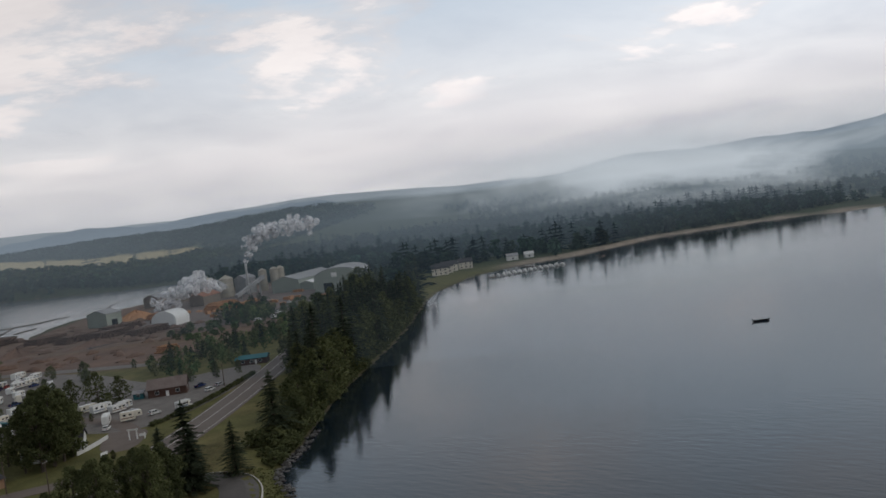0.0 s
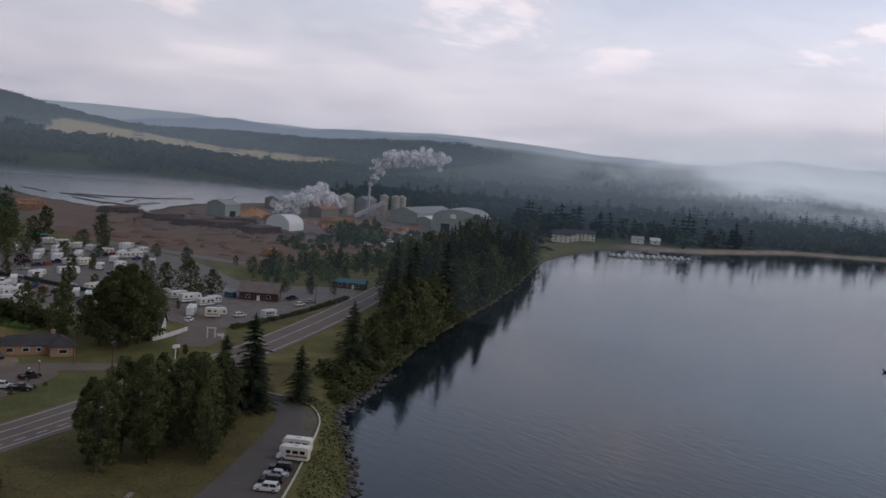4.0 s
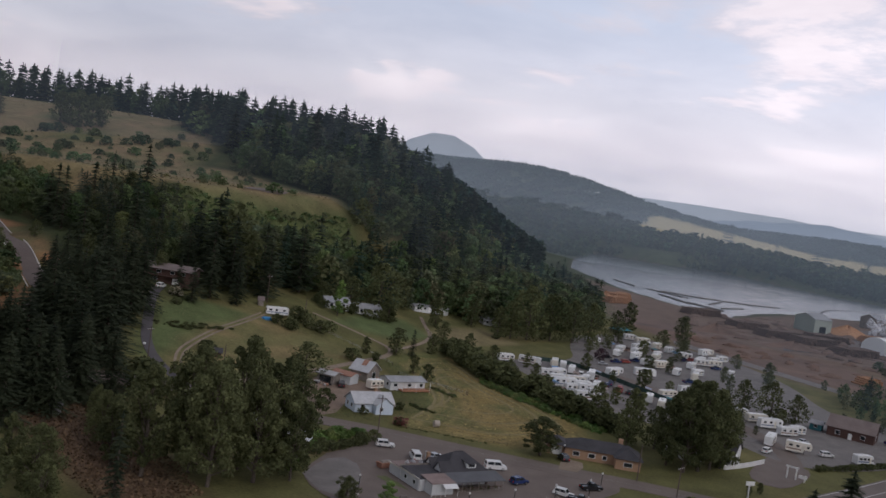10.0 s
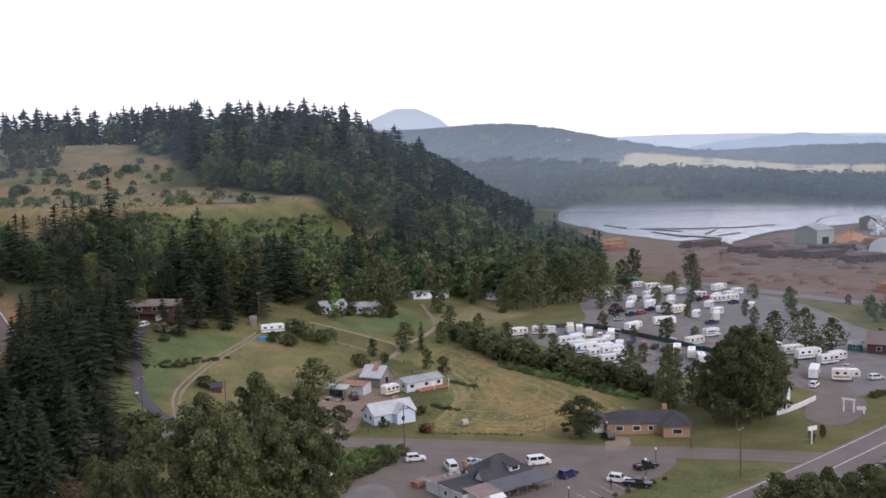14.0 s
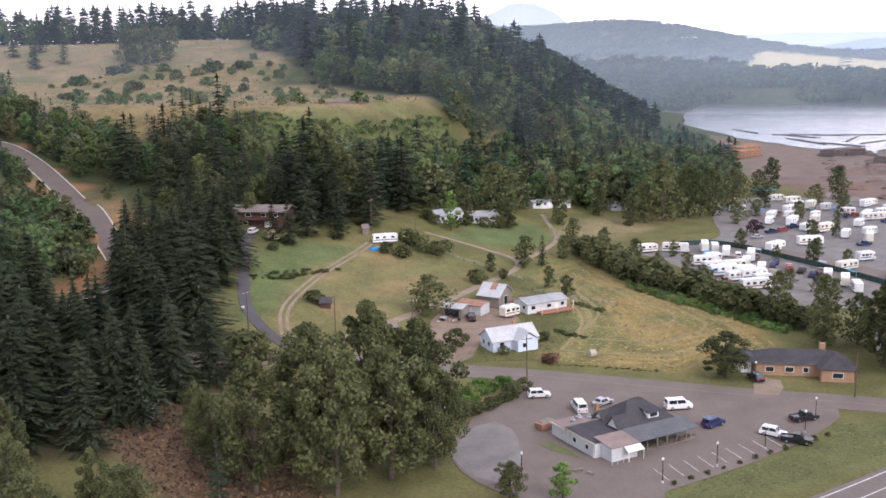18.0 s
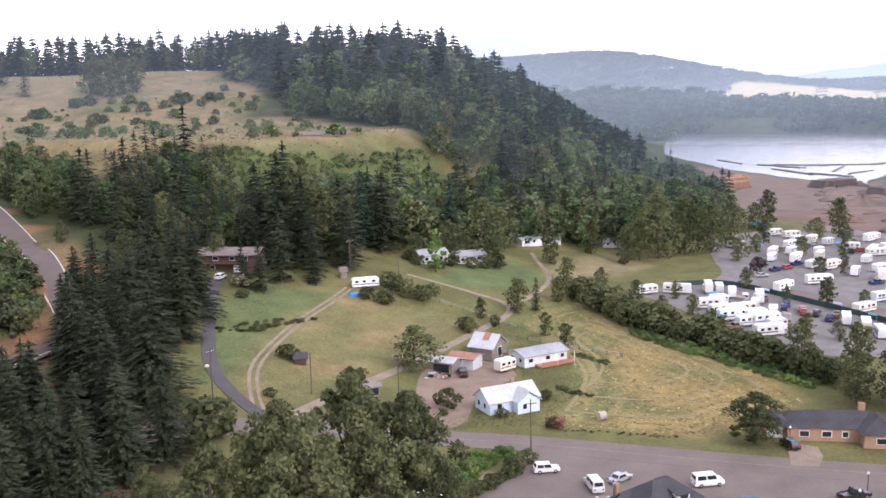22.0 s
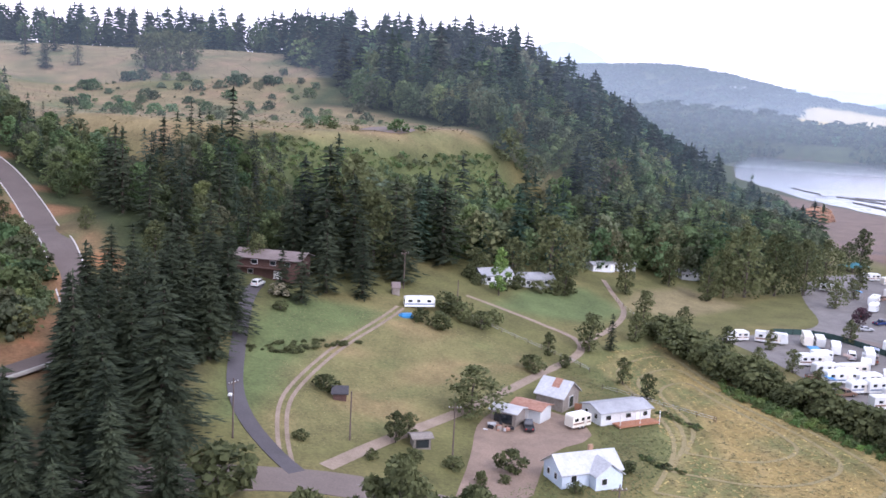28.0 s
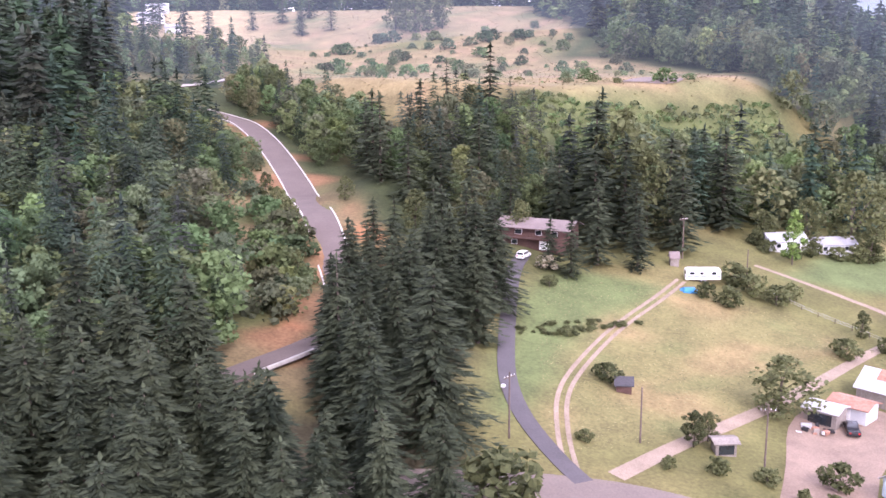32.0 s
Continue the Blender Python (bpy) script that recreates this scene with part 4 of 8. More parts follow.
for x, y in scatter([(190, 262), (232, 292), (300, 345), (380, 420), (420, 480), (400, 470), (330, 400), (270, 345), (215, 300)], 6.0, 5):
    (fir if rnd.random() < 0.78 else broad)(x, y, rnd.uniform(13, 27), group="lakeside trees")
# dark shrub clumps on the pasture
PATCH = [(-64, 299), (-49, 308)]
for k in range(44):
    u, v = rnd.random(), rnd.uniform(-8, 9)
    bush(PATCH[0][0] + (PATCH[1][0] - PATCH[0][0]) * u + v * 0.8, PATCH[0][1] + (PATCH[1][1] - PATCH[0][1]) * u + v, rnd.uniform(0.4, 0.9), group="low shrubs on the pasture", label="low dark shrub on the pasture", fat=1.7)
# single firs and thickets at the top of the dry hillside
for x, y, h in ((-327, 575, 26), (-318, 590, 24), (-262, 617, 16), (-250, 629, 17), (-266, 622, 15), (-300, 632, 18), (-311, 603, 20), (-346, 610, 26), (-340, 585, 28), (-290, 650, 22), (-280, 665, 24), (-356, 560, 30), (-330, 548, 27)):
    fir(x, y, h, fat=1.3, group="hilltop firs")
for x, y, h in ((-265, 528, 9), (-255, 520, 8), (-246, 500, 9), (-238, 480, 7), (-247, 462, 8), (-228, 468, 7), (-272, 545, 10), (-260, 505, 8), (-205, 625, 20), (-198, 622, 22), (-192, 626, 21), (-212, 628, 19), (-186, 630, 20)):
    broad(x, y, h, group="hilltop trees")

# ---- woods, as joined stuff ----
def woods(name, label, spots, patterns, seed):
    """One mesh of many trees; patterns: (verts, height, colour, (least, most), share)."""
    r = np.random.RandomState(seed)
    spots = np.array(spots)
    pick = r.choice(len(patterns), len(spots), p=[p[4] for p in patterns])
    vs, cs = [], []
    for k, (verts, tall, colour, (least, most), share) in enumerate(patterns):
        at = spots[pick == k]
        if not len(at):
            continue
        n = len(at)
        s = r.uniform(least, most, n) / tall
        fat = s * r.uniform(0.9, 1.25, n)
        a = r.uniform(0, 6.283, n)
        ca, sa = np.cos(a)[:, None], np.sin(a)[:, None]
        x, y, z = verts[None, :, 0], verts[None, :, 1], verts[None, :, 2]
        v = np.stack([(x * ca - y * sa) * fat[:, None] + at[:, :1], (x * sa + y * ca) * fat[:, None] + at[:, 1:], z * s[:, None] + land(at[:, 0], at[:, 1])[:, None] - 0.3], -1)
        shade = np.array(colour)[None] * r.uniform(0.72, 1.3, (n, 1)) * (1 + r.uniform(-0.14, 0.14, (n, 3)))
        vs.append(v.reshape(-1, 3))
        cs.append(np.repeat(shade, len(verts), 0))
    v = np.concatenate(vs)
    me = quick_mesh(name, v, quads_of(v), M_WOODS, np.concatenate(cs))
    return tagged(new(name, me), label, "woods", kind="stuff")


FIR_C, LEAF_C, PALE_C = (0.05, 0.066, 0.045), (0.096, 0.12, 0.06), (0.13, 0.15, 0.072)
# copies for distant woods, with the blue of haze mixed into the colour
FIR_HAZED, LEAF_HAZED = (0.026, 0.046, 0.046), (0.042, 0.064, 0.05)
fir_mid = [fir_crown(71 + k, 24, 5.2, 17, 6, 5, 1.5, 0.06, 0.0, 0.6) for k in range(2)]
leaf_mid = [leaf_crown(81 + k, 18, 6.6, 15, 34, 1.2, 0.1)[0] for k in range(2)]
fir_low = [fir_crown(75 + k, 24, 6.2, 13, 6, 4, 2.2, 0.06, 0.0, 0.85) for k in range(2)]
leaf_low = [leaf_crown(85 + k, 18, 7.0, 11, 20, 1.85, 0.12)[0] for k in range(2)]
fir_far = fir_crown(91, 24, 5.5, 7, 4, 2, 4.4, 0.08)
leaf_far = leaf_crown(92, 18, 11.0, 6, 7, 5.4, 0.1)[0]
leaf_wide = leaf_crown(93, 18, 24.0, 7, 6, 9.5, 0.05)[0]
MIX = lambda f, lo, hi, llo, lhi: [(fir_mid[0], 24, FIR_C, (lo, hi), f / 2), (fir_mid[1], 24, FIR_C, (lo, hi), f / 2), (leaf_mid[0], 18, LEAF_C, (llo, lhi), (1 - f) * 0.6), (leaf_mid[1], 18, PALE_C, (llo, lhi), (1 - f) * 0.4)]
LOW = lambda f, lo, hi, llo, lhi: [(fir_low[0], 24, FIR_C, (lo, hi), f / 2), (fir_low[1], 24, FIR_C, (lo, hi), f / 2), (leaf_low[0], 18, LEAF_C, (llo, lhi), (1 - f) * 0.6), (leaf_low[1], 18, PALE_C, (llo, lhi), (1 - f) * 0.4)]
FLANK = [(-75, 372), (-40, 390), (-5, 412), (30, 448), (62, 455), (90, 475), (118, 505), (128, 545), (134, 600), (140, 690), (110, 690), (60, 640), (30, 560), (32, 505), (14, 492), (-6, 474), (-34, 442), (-72, 418)]
woods("hill_woods", "mixed fir and maple woods on the hill flank", scatter(FLANK, 6.0, 21, (DRYPLOT,)), MIX(0.14, 17, 27, 9, 19), 1)
KNOLL = [(20, 492), (36, 560), (70, 650), (118, 700), (126, 790), (60, 800), (-60, 740), (-140, 690), (-105, 620), (-86, 568), (-58, 548), (-24, 508), (-16, 496)]
KNOLL_FRONT = [(20, 492), (36, 560), (70, 650), (30, 640), (-40, 610), (-100, 600), (-86, 568), (-58, 548), (-24, 508), (-16, 496)]
woods("hill_woods", "leafy and fir woods on the brow of the hill", scatter(KNOLL_FRONT, 7.4, 22), MIX(0.3, 15, 29, 9, 17), 2)
woods("hill_woods", "dense dark fir woods on the hilltop", scatter(KNOLL, 8.4, 122, (KNOLL_FRONT,)), LOW(0.5, 16, 32, 11, 20), 52)
fir_fine = [fir_crown(171 + k, 24, 5.2, 22, 7, 8, 1.0, 0.06, 0.0, 0.42) for k in range(2)]
leaf_fine = [leaf_crown(181 + k, 18, 6.6, 15, 66, 0.95, 0.12)[0] for k in range(2)]
FINE = lambda f, lo, hi, llo, lhi: [(fir_fine[0], 24, FIR_C, (lo, hi), f / 2), (fir_fine[1], 24, FIR_C, (lo, hi), f / 2), (leaf_fine[0], 18, LEAF_C, (llo, lhi), (1 - f) * 0.6), (leaf_fine[1], 18, PALE_C, (llo, lhi), (1 - f) * 0.4)]
NEARWEST = [(-112, 160), (-112, 225), (-98, 262), (-118, 288), (-140, 322), (-172, 372), (-180, 374), (-176, 150), (-150, 140)]
woods("slope_woods", "mixed maple and fir woods on the steep slope", scatter(NEARWEST, 6.8, 123, ([(-88, 248), (-100, 252), (-119, 287), (-140, 313), (-150, 340), (-130, 346), (-98, 300)], OPEN_BANK)), FINE(0.35, 17, 27, 9, 17), 103)
WEST = [(-112, 168), (-112, 225), (-98, 262), (-118, 288), (-140, 322), (-172, 372), (-215, 392), (-262, 388), (-300, 300), (-250, 170), (-170, 130)]
woods("slope_woods", "mixed maple and fir woods on the steep slope", scatter(WEST, 6.8, 23, ([(-88, 248), (-100, 252), (-119, 287), (-140, 313), (-150, 340), (-130, 346), (-98, 300)], NEARWEST, OPEN_BANK)), MIX(0.3, 17, 27, 9, 17), 3)
woods("slope_woods", "tall dark firs above the hill road", scatter([(-175, 300), (-205, 372), (-245, 392), (-300, 360), (-260, 280)], 7.0, 24), MIX(0.9, 28, 38, 14, 20), 4)
woods("slope_woods", "leafy trees along the bend of the hill road", scatter([(-195, 416), (-176, 412), (-140, 372), (-128, 385), (-135, 410), (-160, 440), (-205, 452)], 6.0, 25), FINE(0.2, 12, 18, 7, 14), 5)
woods("hill_woods", "line of firs and poplars beyond the dry meadow", scatter([(-130, 640), (-160, 720), (-270, 745), (-420, 780), (-420, 830), (-150, 800), (-100, 700)], 10.5, 26), LOW(0.6, 18, 30, 12, 20), 6)
woods("hill_woods", "scattered trees round hilltop fields", scatter([(-280, 420), (-300, 520), (-340, 560), (-420, 560), (-560, 700), (-560, 420), (-380, 360)], 12, 27), LOW(0.6, 18, 32, 10, 18), 7)
woods("scrub", "scrubby bushes between caravans and mill", scatter([(186, 345), (215, 336), (262, 380), (330, 430), (400, 490), (395, 500), (320, 452), (260, 425), (200, 415)], 8.5, 28), LOW(0.2, 7, 12, 4, 9), 8)
woods("scrub", "taller green trees before the fabric shelter", scatter([(318, 500), (345, 505), (372, 545), (350, 552), (322, 530)], 8, 29), LOW(0.2, 12, 16, 8, 13), 13)
FARLOW = [(fir_far, 24, FIR_HAZED, (11, 17), 0.12), (leaf_far, 18, LEAF_HAZED, (8, 13), 0.88)]
FARMIX = [(fir_far, 24, FIR_HAZED, (20, 34), 0.55), (leaf_far, 18, LEAF_HAZED, (12, 20), 0.45)]
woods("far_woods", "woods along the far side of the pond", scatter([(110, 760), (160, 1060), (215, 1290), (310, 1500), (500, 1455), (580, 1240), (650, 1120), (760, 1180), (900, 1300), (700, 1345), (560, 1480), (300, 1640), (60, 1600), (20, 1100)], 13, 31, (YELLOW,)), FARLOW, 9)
woods("far_woods", "dark woods behind the sawmill", scatter([(520, 900), (570, 800), (620, 700), (600, 640), (560, 600), (470, 540), (430, 470), (545, 515), (660, 505), (800, 505), (920, 445), (1100, 420), (1300, 700), (1250, 1150), (900, 1290), (660, 1110), (640, 1000)], 15, 32, ([(500, 470), (640, 512), (690, 500), (665, 572), (540, 590), (490, 520)],)), [(fir_far, 24, FIR_HAZED, (13, 27), 0.3), (leaf_far, 18, LEAF_HAZED, (8, 17), 0.7)], 10)
woods("far_woods", "hazy woods on the far ridge", scatter([(-200, 1650), (330, 1600), (600, 1560), (950, 1380), (1500, 1700), (1300, 2300), (500, 2500), (-200, 2500)], 24, 33, (YELLOW,)), [(fir_far, 24, FIR_HAZED, (9, 14), 0.04), (leaf_wide, 18, LEAF_HAZED, (6, 11), 0.96)], 11)
woods("far_woods", "dark clumps of firs on the pale field", [(600, 1690), (606, 1697), (596, 1700), (720, 1600), (727, 1606), (735, 1598), (745, 1604), (790, 1560), (798, 1566), (668, 1640), (840, 1530), (850, 1536), (858, 1528)], [(fir_far, 24, FIR_HAZED, (22, 32), 1.0)], 37)
woods("far_woods", "trees on the far bank of the pond", scatter([(190, 1240), (240, 1250), (340, 1465), (520, 1420), (620, 1300), (680, 1330), (560, 1490), (330, 1540), (230, 1440)], 10, 36, (POND,)), [(fir_far, 24, FIR_HAZED, (10, 16), 0.2), (leaf_far, 18, (0.06, 0.085, 0.05), (8, 13), 0.8)], 21)
# the sunlight on these woods is a lighter leaf colour
woods("far_woods", "leafy woods above the pond, sunlight painted in as lighter green", scatter([(150, 1300), (215, 1290), (330, 1500), (520, 1465), (640, 1330), (760, 1330), (900, 1420), (600, 1570), (330, 1610), (0, 1660), (0, 1500)], 13, 35, (YELLOW,)), [(fir_far, 24, FIR_HAZED, (10, 17), 0.2), (leaf_far, 18, (0.06, 0.085, 0.05), (8, 14), 0.8)], 20)
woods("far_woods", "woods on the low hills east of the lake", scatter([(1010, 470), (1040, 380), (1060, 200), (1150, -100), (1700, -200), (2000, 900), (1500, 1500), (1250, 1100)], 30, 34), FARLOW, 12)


BUSHMIX = lambda lo, hi: [(bush_low[0], 3.2, LEAF_C, (lo, hi), 0.5), (bush_low[1], 3.2, PALE_C, (lo, hi * 0.8), 0.5)]
bush_tiny = leaf_crown(155, 3.2, 3.6, 6, 11, 1.05, 0.0)[0]
bush_low = [leaf_crown(151 + k, 3.2, 2.7, 11, 34, 0.55, 0.02)[0] for k in range(2)]
woods("hillside_shrubs", "scattered round shrubs on the dry hillside", scatter([(-250, 600), (-190, 480), (-100, 455), (-25, 466), (-60, 530), (-130, 640)], 17, 41), BUSHMIX(0.8, 5.0), 14)
woods("hillside_shrubs", "green scrub below the brow of the hill", scatter([(-120, 428), (-100, 408), (-62, 420), (-30, 446), (-2, 480), (-22, 492), (-45, 466), (-73, 442), (-98, 424)], 2.1, 42), [(bush_tiny, 3.2, LEAF_C, (0.6, 2.2), 0.6), (bush_tiny, 3.2, (0.12, 0.15, 0.06), (0.5, 1.6), 0.4)], 15)
woods("hillside_shrubs", "round dark bushes on the dry meadow", [(-210, 605), (-206, 608), (-213, 604), (-183, 607), (-225, 580), (-222, 583), (-188, 566), (-185, 569), (-152, 607), (-134, 609), (-138, 606), (-208, 529), (-204, 532), (-124, 551), (-154, 600), (-170, 588), (-165, 560), (-190, 540)], [(bush_low[0], 3.2, (0.07, 0.09, 0.045), (3.5, 6.0), 1.0)], 119)
woods("hill_woods", "leafy woods on the slope behind the brown house", scatter([(-112, 354), (-88, 352), (-66, 374), (-70, 405), (-96, 402), (-122, 394), (-128, 380)], 5.2, 46), FINE(0.35, 12, 21, 6, 13), 18)
woods("brambles", "bright green bramble band beside the hayfield", scatter([(40, 336), (48, 318), (54, 310), (66, 290), (74, 274), (70, 271), (60, 287), (48, 306), (40, 322)], 1.9, 47), [(bush_low[0], 3.2, (0.15, 0.2, 0.07), (0.9, 2.2), 0.6), (bush_low[1], 3.2, (0.11, 0.16, 0.055), (0.8, 1.8), 0.4)], 19)
woods("hillside_shrubs", "young shrubs on the red soil bank", scatter([(-103, 268), (-108, 272), (-122, 300), (-134, 325), (-126, 324), (-114, 304), (-103, 286)], 3.8, 43), BUSHMIX(2.0, 6.5), 16)
woods("hillside_shrubs", "low shrubs along the upper bank of the hill road", scatter([(-140, 335), (-146, 334), (-178, 376), (-196, 398), (-190, 399), (-160, 372)], 4.6, 143), BUSHMIX(1.2, 4.5), 116)
woods("hill_woods", "trees and thickets round the bend of the hill road", scatter([(-232, 440), (-214, 446), (-205, 470), (-222, 500), (-236, 520), (-262, 540), (-300, 520), (-290, 470), (-262, 452), (-246, 430)], 8.5, 144), MIX(0.3, 11, 19, 5, 11), 117)
woods("slope_woods", "dark tall firs left of the hill road bend", scatter([(-222, 396), (-232, 412), (-250, 436), (-300, 450), (-310, 390), (-262, 380)], 7.5, 145), MIX(0.85, 20, 33, 9, 16), 118)
woods("hill_woods", "trees behind the hilltop houses", scatter([(-640, 620), (-430, 690), (-380, 770), (-420, 900), (-700, 900)], 12, 44), LOW(0.6, 18, 30, 10, 18), 17)


# ---- grass tufts and mown hay, as joined stuff ----
def grass(name, label, outline, count, size, colour, seed, streak=0.0, flat=0.5):
    """Small leaning blades inside an outline; streak: how strongly mown rows show."""
    r = np.random.RandomState(seed)
    o = np.array(outline, float)
    lo, hi = o.min(0), o.max(0)
    p = r.uniform(lo, hi, (count * 3, 2))
    d = edge_distance(p[:, 0], p[:, 1], outline, True)
    p, d = p[d > 0.3][:count], d[d > 0.3][:count]
    n = len(p)
    row = np.sin(d * 1.9 + 2.2 * wobble(p[:, 0], p[:, 1], 9, 5))
    a = r.uniform(0, 6.283, n)
    s = size * r.uniform(0.5, 1.5, n)
    lean = flat * r.uniform(0.5, 1.5, n)
    z = land(p[:, 0], p[:, 1])
    dx, dy = np.cos(a), np.sin(a)
    base = np.c_[p, z + 0.02]
    v = np.stack([base - np.c_[-dy, dx, 0 * a] * s[:, None] * 0.4, base + np.c_[-dy, dx, 0 * a] * s[:, None] * 0.4, base + np.c_[-dy * 0.3 + dx * lean, dx * 0.3 + dy * lean, max(0.75 - 0.4 * flat, 0.18) + 0 * a] * s[:, None], base + np.c_[dy * 0.3 + dx * lean, -dx * 0.3 + dy * lean, max(0.75 - 0.4 * flat, 0.18) + 0 * a] * s[:, None]], 1)
    c = np.array(colour)[None] * r.uniform(0.75, 1.25, (n, 1)) * (1 + streak * row[:, None] * np.array([[1.0, 0.85, 0.7]]))
    me = quick_mesh(name, v.reshape(-1, 3), np.arange(4 * n).reshape(-1, 4), M_TUFT, np.repeat(c, 4, 0))
    return tagged(new(name, me), label, "grass", kind="stuff")


grass("mown_hay", "streaky rows of mown hay stubble", HAYFIELD, 8000, 0.36, (0.235, 0.185, 0.075), 1, 0.35, 1.5)
grass("pasture_grass", "uneven dry pasture grass", PASTURE, 7000, 0.2, (0.17, 0.155, 0.07), 2, 0.05, 1.3)
grass("hillside_grass", "dry tawny grass on the hillside", HILLSIDE_GRASS, 8000, 0.6, (0.178, 0.15, 0.076), 3, 0.0, 1.0)
grass("rough_grass", "rough green grass by the farmyard", [(-14, 250), (12, 252), (22, 280), (20, 305), (12, 335), (0, 330), (8, 300), (8, 280), (-4, 262)], 5000, 0.28, (0.1, 0.108, 0.042), 4, 0.0, 1.2)
grass("verge_grass", "rough grass on the verge beside the highway", RESTAURANT_GREEN, 5000, 0.2, (0.125, 0.125, 0.05), 5, 0.0, 1.3)
grass("verge_grass", "rough grass on the lakeside bank", PARK_GREEN, 6000, 0.28, (0.1, 0.1, 0.04), 6, 0.0, 1.2)
grass("undergrowth", "brown undergrowth and dead bracken", [(-75, 205), (-40, 165), (-25, 178), (-40, 205), (-60, 218)], 5000, 0.45, (0.13, 0.085, 0.05), 7)
grass("bank_grass", "rough weeds on the lake bank", [(64, 80), (80, 104), (96, 128), (113, 160), (121, 173), (112, 176), (108, 162), (96, 142), (78, 118), (62, 96)], 7000, 0.4, (0.1, 0.105, 0.042), 9)

DARKBUSH = [(bush_low[0], 3.2, (0.085, 0.1, 0.045), (0.5, 1.0), 0.5), (bush_low[1], 3.2, (0.11, 0.13, 0.055), (0.4, 0.9), 0.5)]
woods("brambles", "bright green bramble thicket beside the restaurant car park", scatter([(-12, 199), (-9, 214), (-3, 228), (4, 236), (0, 239), (-8, 232), (-15, 216), (-17, 202)], 1.6, 48), [(bush_low[0], 3.2, (0.15, 0.21, 0.065), (1.0, 2.4), 0.6), (bush_low[1], 3.2, (0.11, 0.165, 0.052), (0.9, 2.0), 0.4)], 22)
woods("low_hedge", "low dark hedge between garden and hayfield", scatter([(16.0, 277.2), (22.8, 270.1), (21.0, 268.5), (14.2, 275.6)], 1.0, 49), DARKBUSH, 23)
woods("low_hedge", "low dark hedge beside the mobile home", scatter([(23.0, 305.6), (30.8, 295.2), (28.8, 293.8), (21.0, 304.2)], 1.0, 50), DARKBUSH, 24)
woods("low_hedge", "dark overgrown ditch along the side road", scatter([(14.0, 249.7), (35.5, 244.0), (35.1, 242.6), (13.6, 248.3)], 1.0, 51), [(bush_low[0], 3.2, (0.1, 0.11, 0.05), (0.3, 0.6), 0.5), (bush_low[1], 3.2, (0.12, 0.13, 0.06), (0.3, 0.6), 0.5)], 25)
M_ROSE = material("reddish_shrub_leaves", (0.1, 0.035, 0.03), (0.3, 0.13, 0.11), 0.8, 2.0, 12.0, 0.0, island=0.7, spec=0.15, thin=0.3)
ROSE = Grove(tree_kind("bush", leaf_crown(63, 2.0, 1.8, 9, 60, 0.3, 0.1)[0], trunk_geo(0.9, 0.08, 0.04), M_ROSE, "reddish flowering shrub beside the hayfield", "bush"))
ROSE.put(12.0, 250.3, 1.1, 30, fat=1.2)
for x, y, h in ((17.2, 323.1, 6.5), (21.4, 312.3, 6)):
    broad(x, y, h, fat=1.1, group="small trees behind the mobile home")

# ---- roads, lots, kerbs ----
HIGHWAY = [(-190, 15), (-100, 75), (-20, 129), (26, 160), (50, 175), (90, 204), (129, 234), (170, 269), (212, 307), (300, 392), (380, 480), (430, 570)]
NEAR_HALF, FAR_HALF = HIGHWAY[:6], HIGHWAY[5:]
solid("road", ribbon(HIGHWAY, (15.5, 11.0), 0.13, thick=0.3), M_HIGHWAY, "grey two-lane highway with a turning lane", "road")
solid("road_marking", ribbon(HIGHWAY, 0.28, 0.15, offset=5.9, across=2), M_LINE, "solid white edge line on the highway", "marking")
solid("road_marking", ribbon(HIGHWAY, 0.28, 0.15, offset=-5.2, across=2), M_LINE, "solid white edge line on the highway", "marking")
solid("road_marking", ribbon(NEAR_HALF, 0.25, 0.15, offset=2.4, across=2), M_LINE, "pale lane line on the highway", "marking")
solid("road_marking", ribbon(NEAR_HALF, 0.25, 0.15, offset=-1.3, across=2), M_LINE, "pale lane line on the highway", "marking")
solid("road_marking", ribbon(NEAR_HALF, 0.3, 0.15, step=1.5, offset=-3.6, across=2, gaps=(4, 2)), M_LINE, "dashed white line on the highway", "marking")
solid("road_marking", ribbon(FAR_HALF, 0.3, 0.15, offset=0.5, across=2), M_LINE, "pale centre line on the highway", "marking")
SIDE = [(96, 214), (70, 223), (54, 226.5), (24, 236), (6, 242), (-12, 246), (-34, 250), (-52, 245), (-72, 232), (-84, 218), (-98, 190), (-110, 160)]
solid("road", ribbon(SIDE, (8.6, 7.5), 0.12, thick=0.3), M_ASPHALT, "worn grey side road", "road")
solid("road_marking", ribbon(SIDE[:7], 0.12, 0.14, offset=0.2, across=2), M_WORNLINE, "faint centre line on the side road", "marking")
HILLROAD = [(-84, 218), (-97, 222), (-103, 236), (-99, 250), (-95, 262), (-92.5, 272), (-94, 283), (-102.5, 299), (-122, 330), (-148, 367), (-178, 403), (-190, 407), (-203, 408.5), (-218, 409), (-227, 417), (-229, 429), (-223, 440), (-222, 460)]
solid("road", ribbon(HILLROAD, 7.2, 0.35, thick=0.8, flat=True), M_HILLROAD, "steep new asphalt road up the hill", "road")
for side in (3.75, -3.75):
    solid("kerb", ribbon(HILLROAD[3:], 0.34, 0.5, step=3, offset=side, thick=0.6, across=2, flat=True), M_KERB, "pale concrete kerb along the hill road", "kerb")
DRIVE = [(-44, 250), (-50, 256), (-57, 265), (-62, 276), (-65.5, 290), (-69, 306), (-73, 326), (-73, 336)]
